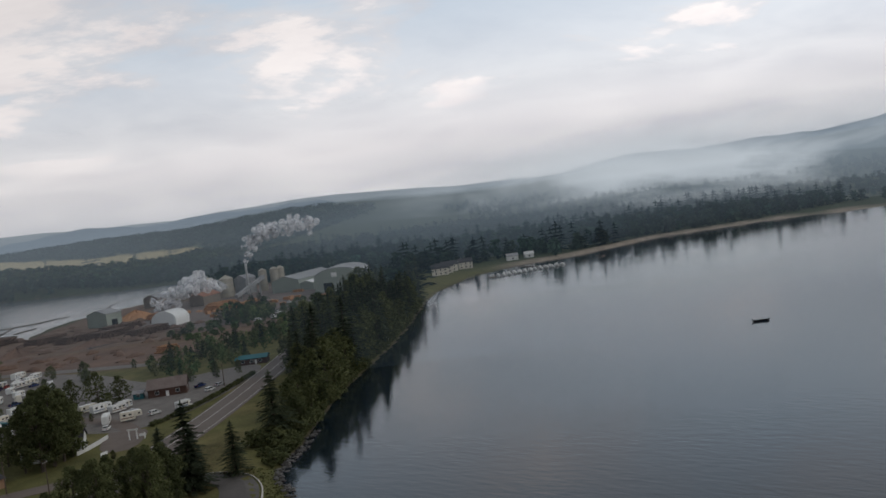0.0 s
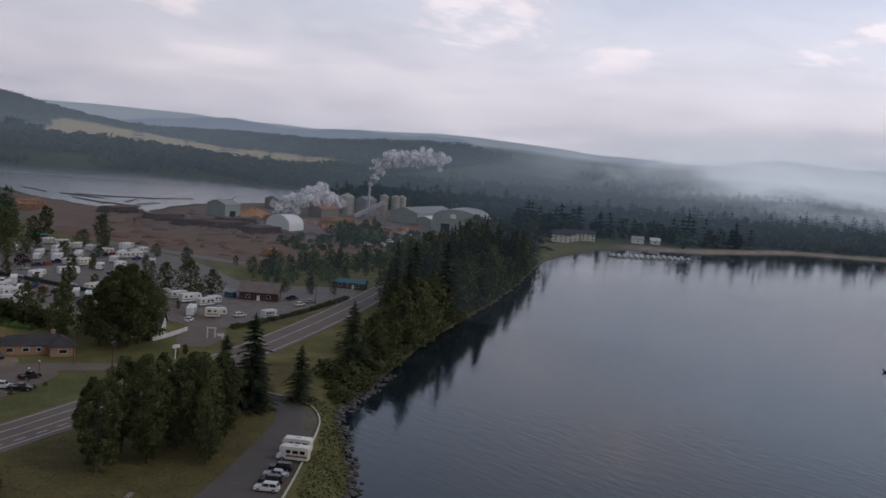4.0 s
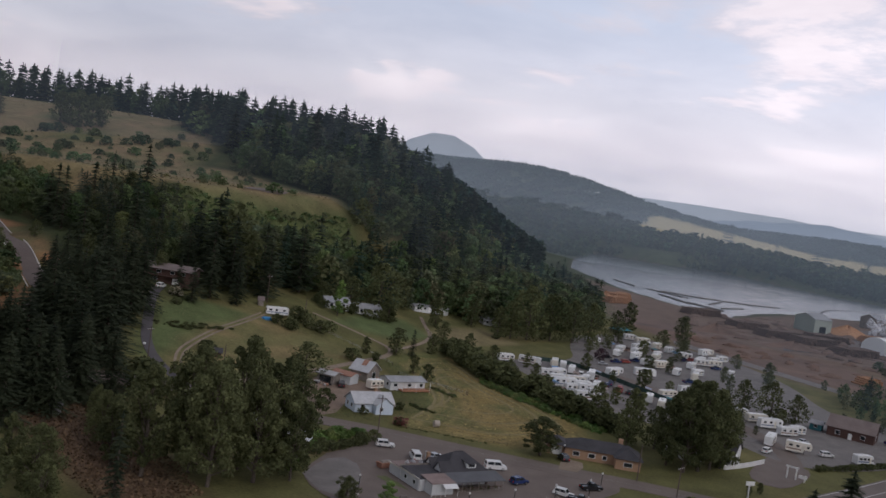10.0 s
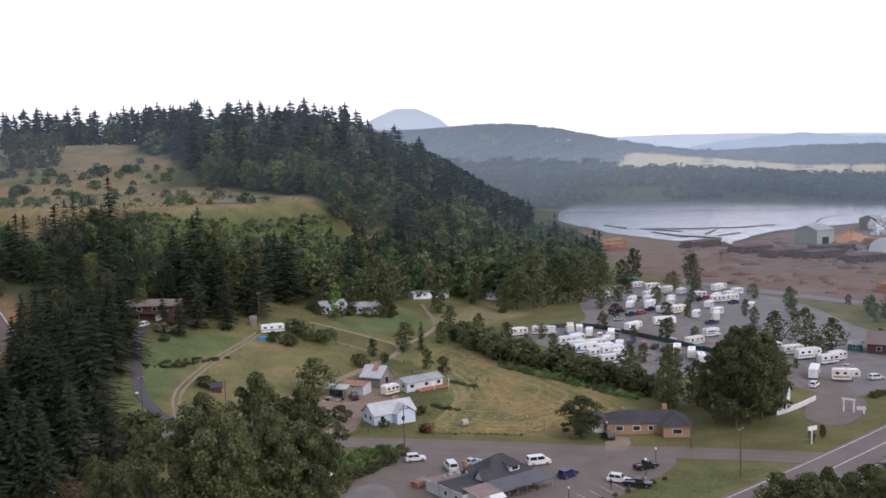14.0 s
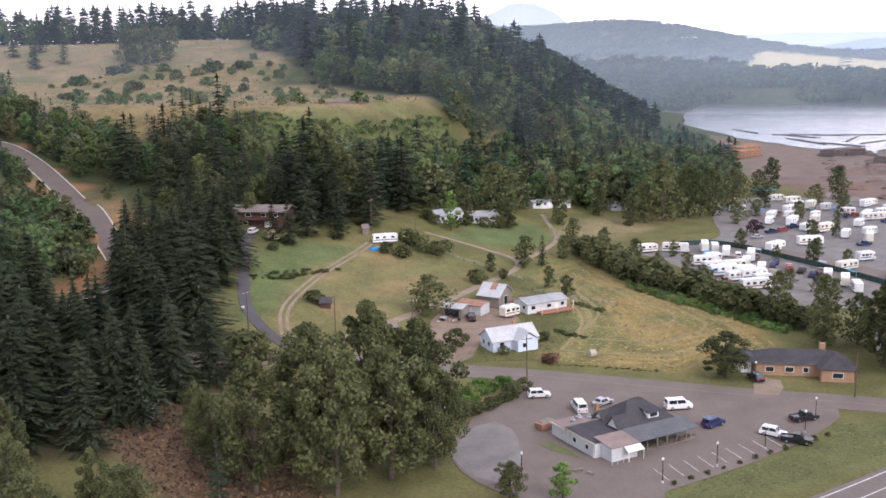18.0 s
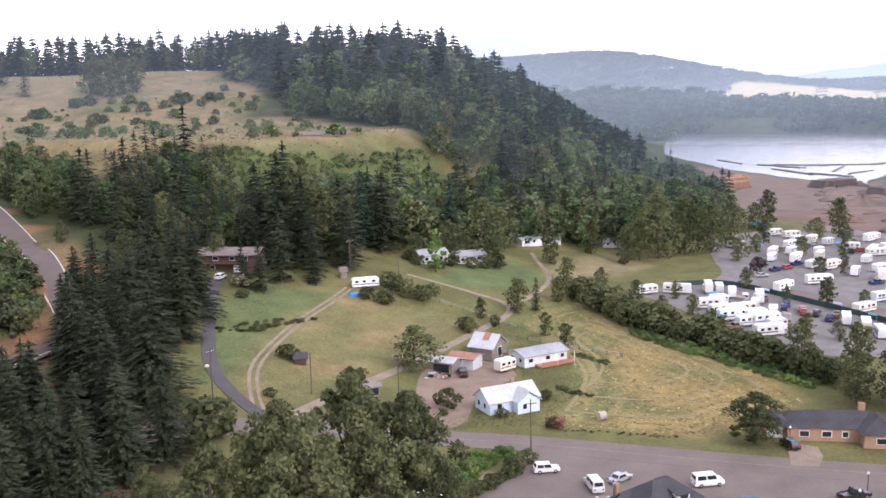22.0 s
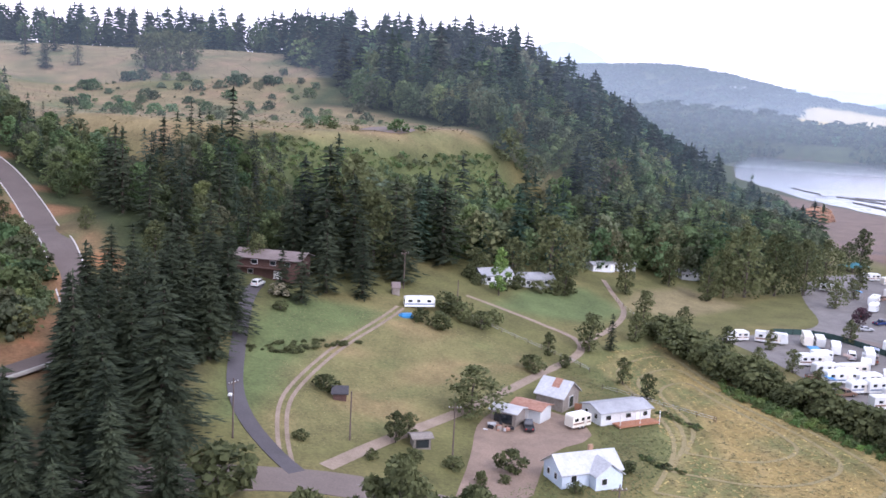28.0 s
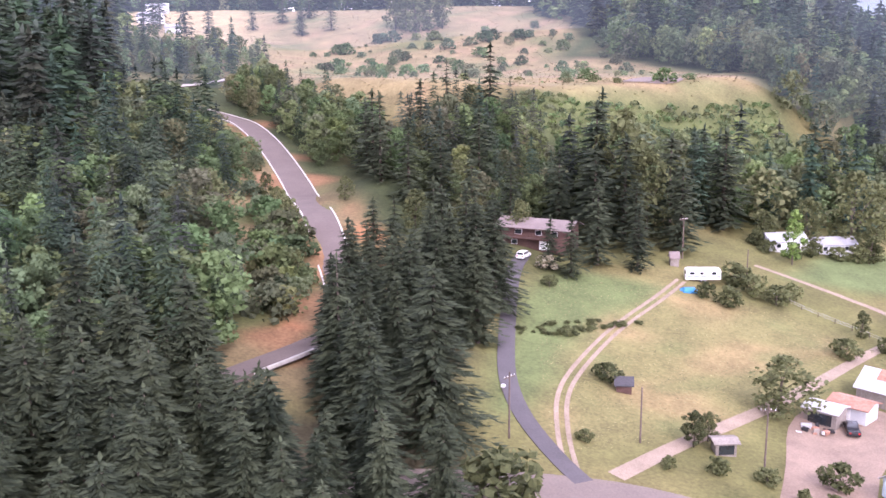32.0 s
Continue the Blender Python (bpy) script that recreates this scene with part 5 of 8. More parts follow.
solid("driveway", ribbon(DRIVE, 3.2, 0.14, step=3, thick=0.3), M_DARKDRIVE, "narrow dark asphalt driveway up to the brown house", "driveway")
TRACK = [(-46, 252), (-49.5, 262), (-52.5, 276), (-51, 292), (-47.5, 312), (-41, 334), (-38, 346)]
for side in (0.85, -0.85):
    solid("track", ribbon(TRACK, 0.8, 0.07, step=3, offset=side, across=2), M_TRACK, "bare wheel rut across the pasture", "track")
LANE = [(-40, 254), (-32, 269), (-21, 286), (-11, 304), (-2, 322), (8, 340), (10, 352), (4, 359), (-12, 366), (-22, 370)]
solid("track", ribbon(LANE, (3.0, 1.7), 0.07, step=3), M_TRACK, "pale gravel farm lane", "track")
solid("track", ribbon([(10, 352), (20, 372), (26, 392), (24, 410), (22, 428)], 1.7, 0.07, step=3), M_TRACK, "pale gravel lane to the cabins", "track")


def laid(name, outline, up, mat, label, category):
    """A flat lot that follows the land: a fine patch cut to its outline."""
    b = bmesh.new()
    b.faces.new([b.verts.new((x, y, 0)) for x, y in spaced(outline + outline[:1], 5)[:-1]])
    bmesh.ops.triangulate(b, faces=b.faces[:])
    bmesh.ops.subdivide_edges(b, edges=[e for e in b.edges if e.calc_length() > 7], cuts=2, use_grid_fill=True)
    bmesh.ops.triangulate(b, faces=b.faces[:])
    for v in b.verts:
        v.co.z = ground_z(v.co.x, v.co.y) + up
    me = bpy.data.meshes.new(name)
    b.to_mesh(me)
    b.free()
    me.materials.append(mat)
    return tagged(new(name, me), label, category, kind="structure")


laid("parking_lot", [(-5, 216), (-10, 199), (-4, 186), (8, 178), (14, 166), (24, 170), (24, 184), (29, 186), (49, 200), (63, 214), (66, 221), (50, 228), (21, 237), (5, 240), (4, 228)], 0.1, M_ASPHALT, "worn asphalt car park round the restaurant", "car park")
laid("gravel_patch", [(-9, 199), (-4, 187), (2, 188), (4, 200), (2, 214), (-4, 215)], 0.125, M_GRAVEL, "pale worn gravel patch beside the restaurant", "gravel")
laid("grass_patch", [(6.5, 203.5), (9.2, 199.6), (13.5, 196.2), (14.6, 197.6), (10.6, 201.6), (8.2, 205.2)], 0.16, M_VERGE, "small green patch beside the kitchen wall", "grass")
laid("yard", [(-18, 252), (-6, 250), (-4, 262), (-2, 276), (8, 284), (6, 294), (0, 300), (-10, 298), (-16, 286), (-16, 270)], 0.06, M_SOIL, "bare dirt farmyard", "yard")
laid("caravan_ground", [(50, 376), (58, 360), (68, 322), (84, 292), (112, 300), (118, 272), (128, 262), (150, 268), (196, 300), (228, 334), (205, 345), (176, 345), (188, 420), (176, 470), (140, 512), (104, 486), (92, 440), (88, 400), (70, 388)], 0.06, M_GRAVEL, "grey gravel ground of a caravan park", "yard")
laid("caravan_road", [(84, 386), (110, 348), (128, 290), (122, 262), (128, 258), (135, 292), (118, 352), (92, 392)], 0.1, M_ASPHALT, "asphalt lane through the caravan park", "road")
laid("caravan_road", [(120, 270), (104, 246), (108, 236), (116, 240), (132, 262)], 0.1, M_ASPHALT, "asphalt drive into the caravan park", "road")
laid("mill_yard", [(290, 560), (330, 500), (420, 520), (500, 600), (590, 700), (560, 780), (420, 790), (340, 690)], 0.08, M_YARD, "broad gravel yard of a sawmill", "yard")
laid("bark_field", [(148, 612), (150, 560), (172, 480), (214, 418), (262, 452), (258, 492), (224, 528), (190, 600)], 0.08, M_DIRT, "rust-brown bark and soil field", "yard")
laid("field_road", [(160, 500), (208, 404), (216, 396), (222, 400), (176, 492), (164, 520)], 0.14, M_GRAVEL, "pale gravel road beside the bark field", "road")
laid("drive", [(51, 228), (56, 226), (60, 238), (54, 240)], 0.16, M_TRACK, "pale concrete drive of the tan house", "drive")
laid("meadow_patch", [(-69, 464), (-67, 488), (-59, 497), (-51, 490), (-48, 478), (-56, 467)], 0.3, M_ASPHALT, "grey paved turning circle on the hillside meadow", "road")
laid("parking_lot", [(34, 82), (46, 84), (56, 95), (65.5, 106.4), (80.6, 124.7), (97.7, 147.3), (107.1, 160.8), (109.4, 168), (108.2, 176), (104, 184), (96, 190), (91, 186), (98, 181), (101.5, 175), (100, 168.5), (95.2, 159.5), (82.3, 145.2), (66.5, 128.4), (54.1, 116.5), (40, 102)], 0.1, M_LAKELOT, "curved dark asphalt lakeside car park", "car park")
solid("kerb", ribbon([(47, 83.5), (66.2, 106), (81.3, 124.3), (98.4, 147), (107.8, 160.5), (110.2, 168), (109, 176.5), (104.6, 184.8), (96, 191)], 0.35, 0.35, step=3, across=2, thick=0.4), M_KERB, "pale kerb round the lakeside car park", "kerb")
laid("concrete_pad", [(46, 121), (52, 118), (55, 121.5), (50, 125)], 0.12, M_KERB, "pale concrete pad beside the car park", "pavement")
solid("kerb", ribbon([(-40, 128), (-8, 150), (8, 162), (13, 170), (8, 178)], 0.35, 0.3, step=3, across=2, thick=0.4), M_KERB, "white-topped kerb at the restaurant entrance", "kerb")
for i in range(9):
    u = i / 8
    x, y = 26.5 + 22 * u, 188 + 13.5 * u
    solid("road_marking", ribbon([(x, y), (x - 1.6, y + 4.4)], 0.14, 0.13, step=2, across=2), M_LINE, "white parking bay line", "marking", group="parking bay lines")


# faint mowing lines that follow the edge of the hayfield
M_MOWN = material("mown_stubble", (0.19, 0.158, 0.07), (0.285, 0.225, 0.105), 0.95, 6.0, 50.0, 0.4)
HX, HY = sum(p[0] for p in HAYFIELD) / len(HAYFIELD), sum(p[1] for p in HAYFIELD) / len(HAYFIELD)
for k in range(3):
    f = 0.84 - 0.2 * k
    ring = [(HX + (x - HX) * f, HY + (y - HY) * f) for x, y in HAYFIELD]
    solid("mowing_line", ribbon(ring + ring[:1], 0.9, 0.06, step=2.5, across=2), M_MOWN, "faint pale mowing line in the hayfield", "marking")

# ---- paints for buildings and vehicles ----
P_WHITE = paint("white_enamel", (0.69, 0.68, 0.65), 0.4, 0.2, each=0.55)
P_CREAM = paint("cream_enamel", (0.66, 0.61, 0.51), 0.4, 0.18, each=0.5)
P_SILVER = paint("silver_enamel", (0.42, 0.43, 0.44), 0.3, metal=0.3)
P_BLACK = paint("black_enamel", (0.018, 0.018, 0.02), 0.25)
P_BLUE = paint("dark_blue_enamel", (0.02, 0.035, 0.11), 0.25)
P_RED = paint("faded_red_enamel", (0.3, 0.05, 0.035), 0.4)
P_TEAL = paint("teal_canvas", (0.03, 0.14, 0.16), 0.7)
P_TARP = paint("blue_tarpaulin", (0.03, 0.2, 0.42), 0.5)
P_TYRE = paint("tyre_rubber", (0.018, 0.018, 0.018), 0.9)
P_CHROME = paint("dull_metal", (0.5, 0.5, 0.5), 0.35, metal=0.8)
P_LAMP = paint("clear_lamp_plastic", (0.7, 0.7, 0.66), 0.2)
P_TAIL = paint("red_lamp_plastic", (0.4, 0.02, 0.02), 0.25)
P_GLASS = paint("dark_glass", (0.02, 0.024, 0.028), 0.08, spec=0.8)
P_STRIPE = paint("brown_stripe", (0.2, 0.12, 0.08), 0.45)
P_STRIPE2 = paint("grey_blue_stripe", (0.16, 0.2, 0.27), 0.45)
M_SHINGLE = material("dark_roof_shingles", (0.03, 0.028, 0.03), (0.075, 0.07, 0.074), 0.9, 3.0, 45.0, 0.4)
M_FELT = material("rusty_pink_felt", (0.17, 0.12, 0.105), (0.3, 0.225, 0.2), 0.9, 3.0, 30.0, 0.3)
M_BROWNROOF = material("brown_roof_shingles", (0.13, 0.1, 0.09), (0.24, 0.19, 0.17), 0.9, 3.0, 45.0, 0.4)
M_TINROOF = material("weathered_tin_roof", (0.33, 0.325, 0.32), (0.6, 0.59, 0.58), 0.45, 3.0, 20.0, 0.2, metal=0.2)
M_RUST = material("rusty_tin_roof", (0.2, 0.08, 0.045), (0.42, 0.24, 0.17), 0.8, 3.0, 20.0, 0.3)
M_PORCH = material("dark_grey_felt", (0.075, 0.075, 0.08), (0.14, 0.14, 0.145), 0.85, 3.0, 30.0, 0.2)
M_GREYROOF = material("pale_grey_roofing", (0.2, 0.2, 0.205), (0.4, 0.395, 0.39), 0.8, 3.0, 30.0, 0.2)
M_SIDING = material("pale_grey_siding", (0.42, 0.43, 0.42), (0.58, 0.58, 0.56), 0.7, 2.0, 25.0, 0.15)
M_BLUESIDING = material("pale_blue_siding", (0.48, 0.55, 0.62), (0.66, 0.72, 0.78), 0.7, 2.0, 25.0, 0.15)
M_WHITESIDING = material("white_siding", (0.5, 0.5, 0.48), (0.7, 0.7, 0.68), 0.7, 2.0, 25.0, 0.15)
M_BRICK = material("tan_brick", (0.26, 0.15, 0.09), (0.42, 0.27, 0.17), 0.9, 3.0, 50.0, 0.3)
M_DARKWOOD = material("dark_stained_boards", (0.05, 0.026, 0.02), (0.12, 0.065, 0.05), 0.85, 4.0, 40.0, 0.4)
M_OLDWOOD = material("grey_weathered_boards", (0.13, 0.105, 0.085), (0.3, 0.26, 0.22), 0.9, 5.0, 40.0, 0.5)
M_DECK = material("reddish_deck_boards", (0.25, 0.11, 0.06), (0.42, 0.2, 0.11), 0.85, 5.0, 40.0, 0.4)
M_MILLGREEN = material("pale_green_steel_sheet", (0.22, 0.25, 0.21), (0.36, 0.39, 0.34), 0.6, 1.0, 20.0, 0.1)
M_MILLROOF = material("grey_steel_roof", (0.2, 0.2, 0.2), (0.36, 0.36, 0.36), 0.6, 1.0, 20.0, 0.15)
M_CANVAS = material("white_dome_canvas", (0.7, 0.7, 0.68), (0.86, 0.86, 0.84), 0.7, 1.0, 10.0, 0.05)
M_SILO = material("stained_steel_silo", (0.3, 0.27, 0.21), (0.52, 0.48, 0.4), 0.6, 1.5, 12.0, 0.15, metal=0.2)
M_LOG = material("cut_orange_logs", (0.25, 0.12, 0.055), (0.5, 0.27, 0.13), 0.9, 6.0, 40.0, 0.4)
M_DARKLOG = material("dark_wet_logs", (0.08, 0.052, 0.038), (0.2, 0.13, 0.095), 0.9, 4.0, 30.0, 0.5)
M_POLE = material("brown_timber_pole", (0.07, 0.05, 0.04), (0.15, 0.11, 0.09), 0.9, 8.0, 50.0, 0.4)
M_HAY = material("bleached_hay", (0.3, 0.25, 0.2), (0.5, 0.43, 0.36), 0.95, 9.0, 60.0, 0.6)


# ---- vehicles ----
def wheel(parent, x, y, r, wide):
    w = part("wheel", tube((x, y - wide / 2, r), (x, y + wide / 2, r), r, r, 12), P_TYRE, parent)
    s = 1 if y > 0 else -1
    part("rim", tube((x, y, r), (x, y + s * (wide / 2 + 0.02), r), r * 0.58, r * 0.5, 8), P_CHROME, w)


def car(colour, label, style="suv"):
    """A parked car along x, its nose at +x."""
    c = thing("parked_car", label, "car")
    shape = {"suv": (4.6, 1.85, 1.72, 0.15, -2.1, 1.1, -1.85, 0.55), "sedan": (4.7, 1.8, 1.42, 0.15, -1.5, 1.05, -0.95, 0.35), "pickup": (5.4, 1.95, 1.8, 0.2, -0.6, 1.2, -0.4, 0.7), "van": (5.2, 2.0, 2.1, 0.15, -2.5, 1.6, -2.4, 1.1)}[style]
    long, wide, high, _, cab0, cab1, roof0, roof1 = shape
    belt, h = high * 0.58, long / 2
    part("body", join(side_prism([(-h, 0.35), (h - 0.12, 0.32), (h, 0.55), (h - 0.08, belt - 0.14), (cab1, belt), (-h + 0.06, belt), (-h, belt - 0.2)], -wide / 2, wide / 2)), colour, c)
    t = wide / 2 - 0.13
    cabin = ([(cab0, -wide / 2 + 0.04, belt), (cab1, -wide / 2 + 0.04, belt), (cab1, wide / 2 - 0.04, belt), (cab0, wide / 2 - 0.04, belt), (roof0, -t, high), (roof1, -t, high), (roof1, t, high), (roof0, t, high)], [(0, 1, 5, 4), (1, 2, 6, 5), (2, 3, 7, 6), (3, 0, 4, 7), (4, 5, 6, 7)])
    part("cabin", cabin, colour, c)

    def pane(a, b, u0, u1, v0, v1, out):
        """A pane on the cabin face from corner a to b."""
        lo_a, lo_b, hi_a, hi_b = (Vector(cabin[0][i]) for i in (a, b, a + 4, b + 4))
        at = lambda u, v: (lo_a.lerp(lo_b, u)).lerp(hi_a.lerp(hi_b, u), v)
        q = [at(u0, v0), at(u1, v0), at(u1, v1), at(u0, v1)]
        n = (q[1] - q[0]).cross(q[3] - q[0]).normalized() * out
        return [tuple(p + n) for p in q] + [tuple(p - n) for p in q], [(0, 1, 2, 3), (7, 6, 5, 4), (0, 4, 5, 1), (1, 5, 6, 2), (2, 6, 7, 3), (3, 7, 4, 0)]

    part("windscreen", pane(1, 2, 0.06, 0.94, 0.1, 0.9, 0.02), P_GLASS, c)
    part("rear_window", pane(3, 0, 0.1, 0.9, 0.15, 0.85, 0.02), P_GLASS, c)
    for a, b in ((0, 1), (2, 3)):
        part("side_window", pane(a, b, 0.08, 0.47, 0.12, 0.88, 0.02), P_GLASS, c)
        part("side_window", pane(a, b, 0.52, 0.92, 0.12, 0.88, 0.02), P_GLASS, c)
    for y in (-wide / 2 + 0.3, wide / 2 - 0.3):
        part("headlight", box(h - 0.08, y, 0.62, 0.16, 0.38, 0.18, 0.03), P_LAMP, c)
        part("tail_light", box(-h + 0.02, y, 0.72, 0.1, 0.3, 0.26, 0.02), P_TAIL, c)
    for x in (-h * 0.6, h * 0.62):
        for y in (-wide / 2 + 0.1, wide / 2 - 0.1):
            wheel(c, x, y, 0.35, 0.24)
    if style == "pickup":
        part("cargo_bed", join(box(-1.6, wide / 2 - 0.08, belt, 2.0, 0.1, 0.12), box(-1.6, -wide / 2 + 0.08, belt, 2.0, 0.1, 0.12), box(-h + 0.06, 0, belt, 0.1, wide - 0.1, 0.12)), P_BLACK, c)
    return c


def rounded(x0, x1, z0, z1, r):
    return [(x0, z0), (x1, z0), (x1, z1 - r), (x1 - r * 0.3, z1 - r * 0.3), (x1 - r, z1), (x0 + r, z1), (x0 + r * 0.3, z1 - r * 0.3), (x0, z1 - r)]


def windows_on(parent, spots, y, z, high):
    for x, wide in spots:
        part("side_window", box(x, y, z, wide, 0.06, high, 0.0), P_GLASS, parent)


def travel_trailer(long, body, stripe, label):
    """A caravan along x, its hitch at +x."""
    t = thing("travel_trailer", label, "caravan")
    h = long / 2
    part("body", side_prism(rounded(-h, h, 0.55, 3.0, 0.45), -1.22, 1.22), body, t)
    part("roof", box(0, 0, 2.98, long - 1.1, 2.3, 0.06, 0.02), P_WHITE, t)
    for s in (-1, 1):
        part("stripe", box(0, s * 1.235, 1.1, long - 0.3, 0.03, 0.32), stripe, t)
        windows_on(t, ((-h * 0.6, 1.0), (h * 0.1, 0.8), (h * 0.65, 1.1)), s * 1.24, 1.75, 0.62)
    part("door", box(h * 0.38, -1.25, 0.7, 0.7, 0.05, 1.9), P_CREAM, t)
    part("front_window", box(h - 0.02, 0, 1.7, 0.06, 1.6, 0.7), P_GLASS, t)
    part("air_conditioner", box(-0.3, 0, 3.03, 0.9, 0.7, 0.28, 0.1), P_WHITE, t)
    part("roof_vent", box(h * 0.5, 0.3, 3.03, 0.4, 0.4, 0.14, 0.04), P_WHITE, t)
    part("hitch", join(tube((h, 0.5, 0.5), (h + 1.1, 0, 0.5), 0.05, 0.05, 6), tube((h, -0.5, 0.5), (h + 1.1, 0, 0.5), 0.05, 0.05, 6), tube((h + 1.0, 0, 0.0), (h + 1.0, 0, 0.6), 0.05, 0.05, 6)), P_BLACK, t)
    for x in (-0.45, 0.45):
        for y in (-1.08, 1.08):
            wheel(t, x, y, 0.34, 0.22)
    return t


def fifth_wheel(long, body, stripe, label):
    t = thing("fifth_wheel_trailer", label, "caravan")
    h = long / 2
    part("body", side_prism([(-h, 0.6), (h - 2.3, 0.6), (h - 2.3, 1.5), (h - 0.3, 1.5), (h, 1.9), (h, 3.0), (h - 0.5, 3.5), (-h + 0.25, 3.5), (-h, 3.2)], -1.22, 1.22), body, t)
    part("roof", box(-0.2, 0, 3.48, long - 1.2, 2.3, 0.06, 0.02), P_WHITE, t)
    for s in (-1, 1):
        part("stripe", box(-0.9, s * 1.235, 1.2, long - 2.2, 0.03, 0.35), stripe, t)
        windows_on(t, ((-h * 0.65, 1.0), (-h * 0.1, 0.9), (h * 0.72, 0.7)), s * 1.24, 2.1, 0.65)
    part("slide_out", box(-h * 0.3, 1.5, 0.9, 2.4, 0.6, 1.9, 0.08), body, t)
    part("door", box(h * 0.3, -1.25, 0.75, 0.7, 0.05, 1.9), P_CREAM, t)
    part("air_conditioner", box(0.2, 0, 3.53, 0.9, 0.7, 0.28, 0.1), P_WHITE, t)
    part("landing_leg", tube((h - 2.1, 0.9, 0), (h - 2.1, 0.9, 1.5), 0.06, 0.06, 6), P_BLACK, t)
    part("landing_leg", tube((h - 2.1, -0.9, 0), (h - 2.1, -0.9, 1.5), 0.06, 0.06, 6), P_BLACK, t)
    for x in (-1.5, -0.65):
        for y in (-1.08, 1.08):
            wheel(t, x, y, 0.36, 0.22)
    return t


def motorhome(long, body, stripe, label, cabover=False):
    t = thing("motorhome", label, "motorhome")
    h = long / 2
    if cabover:
        part("body", side_prism([(-h, 0.5), (h - 2.0, 0.5), (h - 2.0, 2.0), (h - 0.8, 2.0), (h - 0.5, 2.4), (h - 0.9, 3.05), (-h + 0.2, 3.05), (-h, 2.8)], -1.2, 1.2), body, t)
        part("cab", side_prism([(h - 2.05, 0.45), (h, 0.45), (h, 1.15), (h - 0.9, 1.25), (h - 1.5, 1.98), (h - 2.05, 1.98)], -1.0, 1.0), P_WHITE, t)
        part("windscreen", moved(box(0, 0, 0, 0.05, 1.7, 0.8), pose(h - 0.93, 0, 1.28, 0, -39, 0)), P_GLASS, t)
    else:
        part("body", side_prism([(-h, 0.5), (h - 0.1, 0.5), (h, 1.3), (h - 0.25, 2.9), (h - 0.6, 3.2), (-h + 0.2, 3.2), (-h, 3.0)], -1.24, 1.24), body, t)
        part("windscreen", moved(box(0, 0, 0, 0.06, 2.2, 1.2), pose(h + 0.0, 0, 1.45, 0, -9, 0)), P_GLASS, t)
    top = 3.03 if cabover else 3.18
    part("roof", box(-0.5, 0, top, long - 1.6, 2.25, 0.05, 0.02), P_WHITE, t)
    for s in (-1, 1):
        part("stripe", box(-0.9, s * 1.25, 1.05, long - 2.2, 0.03, 0.4), stripe, t)
        windows_on(t, ((-h * 0.65, 1.0), (-h * 0.2, 1.1), (h * 0.25, 0.9)), s * 1.255, 1.75, 0.65)
        part("headlight", box(h - 0.02, s * 0.85, 0.75, 0.14, 0.35, 0.2, 0.03), P_LAMP, t)
    part("door", box(h * 0.45, -1.265, 0.65, 0.7, 0.05, 1.95), P_CREAM, t)
    part("air_conditioner", box(-0.6, 0, top + 0.03, 0.95, 0.75, 0.3, 0.1), P_WHITE, t)
    part("roof_vent", box(-h * 0.6, 0.2, top + 0.03, 0.45, 0.45, 0.16, 0.04), P_WHITE, t)
    for x in (-h * 0.45, h * 0.62):
        for y in (-1.05, 1.05):
            wheel(t, x, y, 0.42, 0.26)
    return t


def set_out(pattern, spots, group=""):
    """The pattern goes to the first spot of (x, y, turn), copies to the others."""
    for i, (x, y, turn) in enumerate(spots):
        m = on_land(x, y, turn, 0.12)
        if i == 0:
            pattern.matrix_basis = m
            tagged(pattern, group=group)
        else:
            tagged(copy_thing(pattern, m), group=group)


PARK = "caravans in the park"
set_out(travel_trailer(6.6, P_WHITE, P_STRIPE, "white travel trailer with a brown stripe on gravel"), [(54.7, 374, 20), (107.6, 460, -35), (133, 490, 15), (129, 458, 40), (150, 449, -20), (79.9, 367, 75), (70, 344, 15), (100.5, 329, 70), (140, 304, 15), (153, 434, 10), (78, 337, 18)], PARK)
set_out(travel_trailer(7.6, P_CREAM, P_STRIPE2, "cream travel trailer with a grey-blue stripe"), [(138, 483, 15), (168, 472, 30), (77, 345, 15), (135.7, 320, 12), (103, 322, 70), (159.7, 436, 20), (110.8, 342, 30)], PARK)
set_out(fifth_wheel(8.4, P_WHITE, P_STRIPE2, "tall white fifth-wheel trailer standing unhitched"), [(116, 439, 60), (120, 425, 55), (86, 359, 75), (71, 336, 15), (137.3, 312, 12), (154, 438, 55), (98, 373, 40), (78.7, 330, 18), (166, 469, 40)], PARK)
set_out(fifth_wheel(7.4, P_CREAM, P_STRIPE, "cream fifth-wheel trailer with a brown stripe"), [(141, 467, 50), (127, 409, 30), (74.5, 375, 80), (134, 281, -20), (136, 389, 70), (130, 428, 60)], PARK)
set_out(motorhome(9.0, P_WHITE, P_STRIPE, "large white motorhome with a brown stripe"), [(64.4, 374, -15), (76, 318, 15), (69.4, 352, 12), (113.4, 384, 8), (128, 288, 60)], PARK)
set_out(motorhome(6.4, P_WHITE, P_STRIPE2, "white cab-over motorhome parked on gravel", True), [(77.7, 374, 80), (130.6, 397, 60), (122, 356, 20), (152.5, 277, 15), (159, 411, 60), (103.3, 314, 80)], PARK)
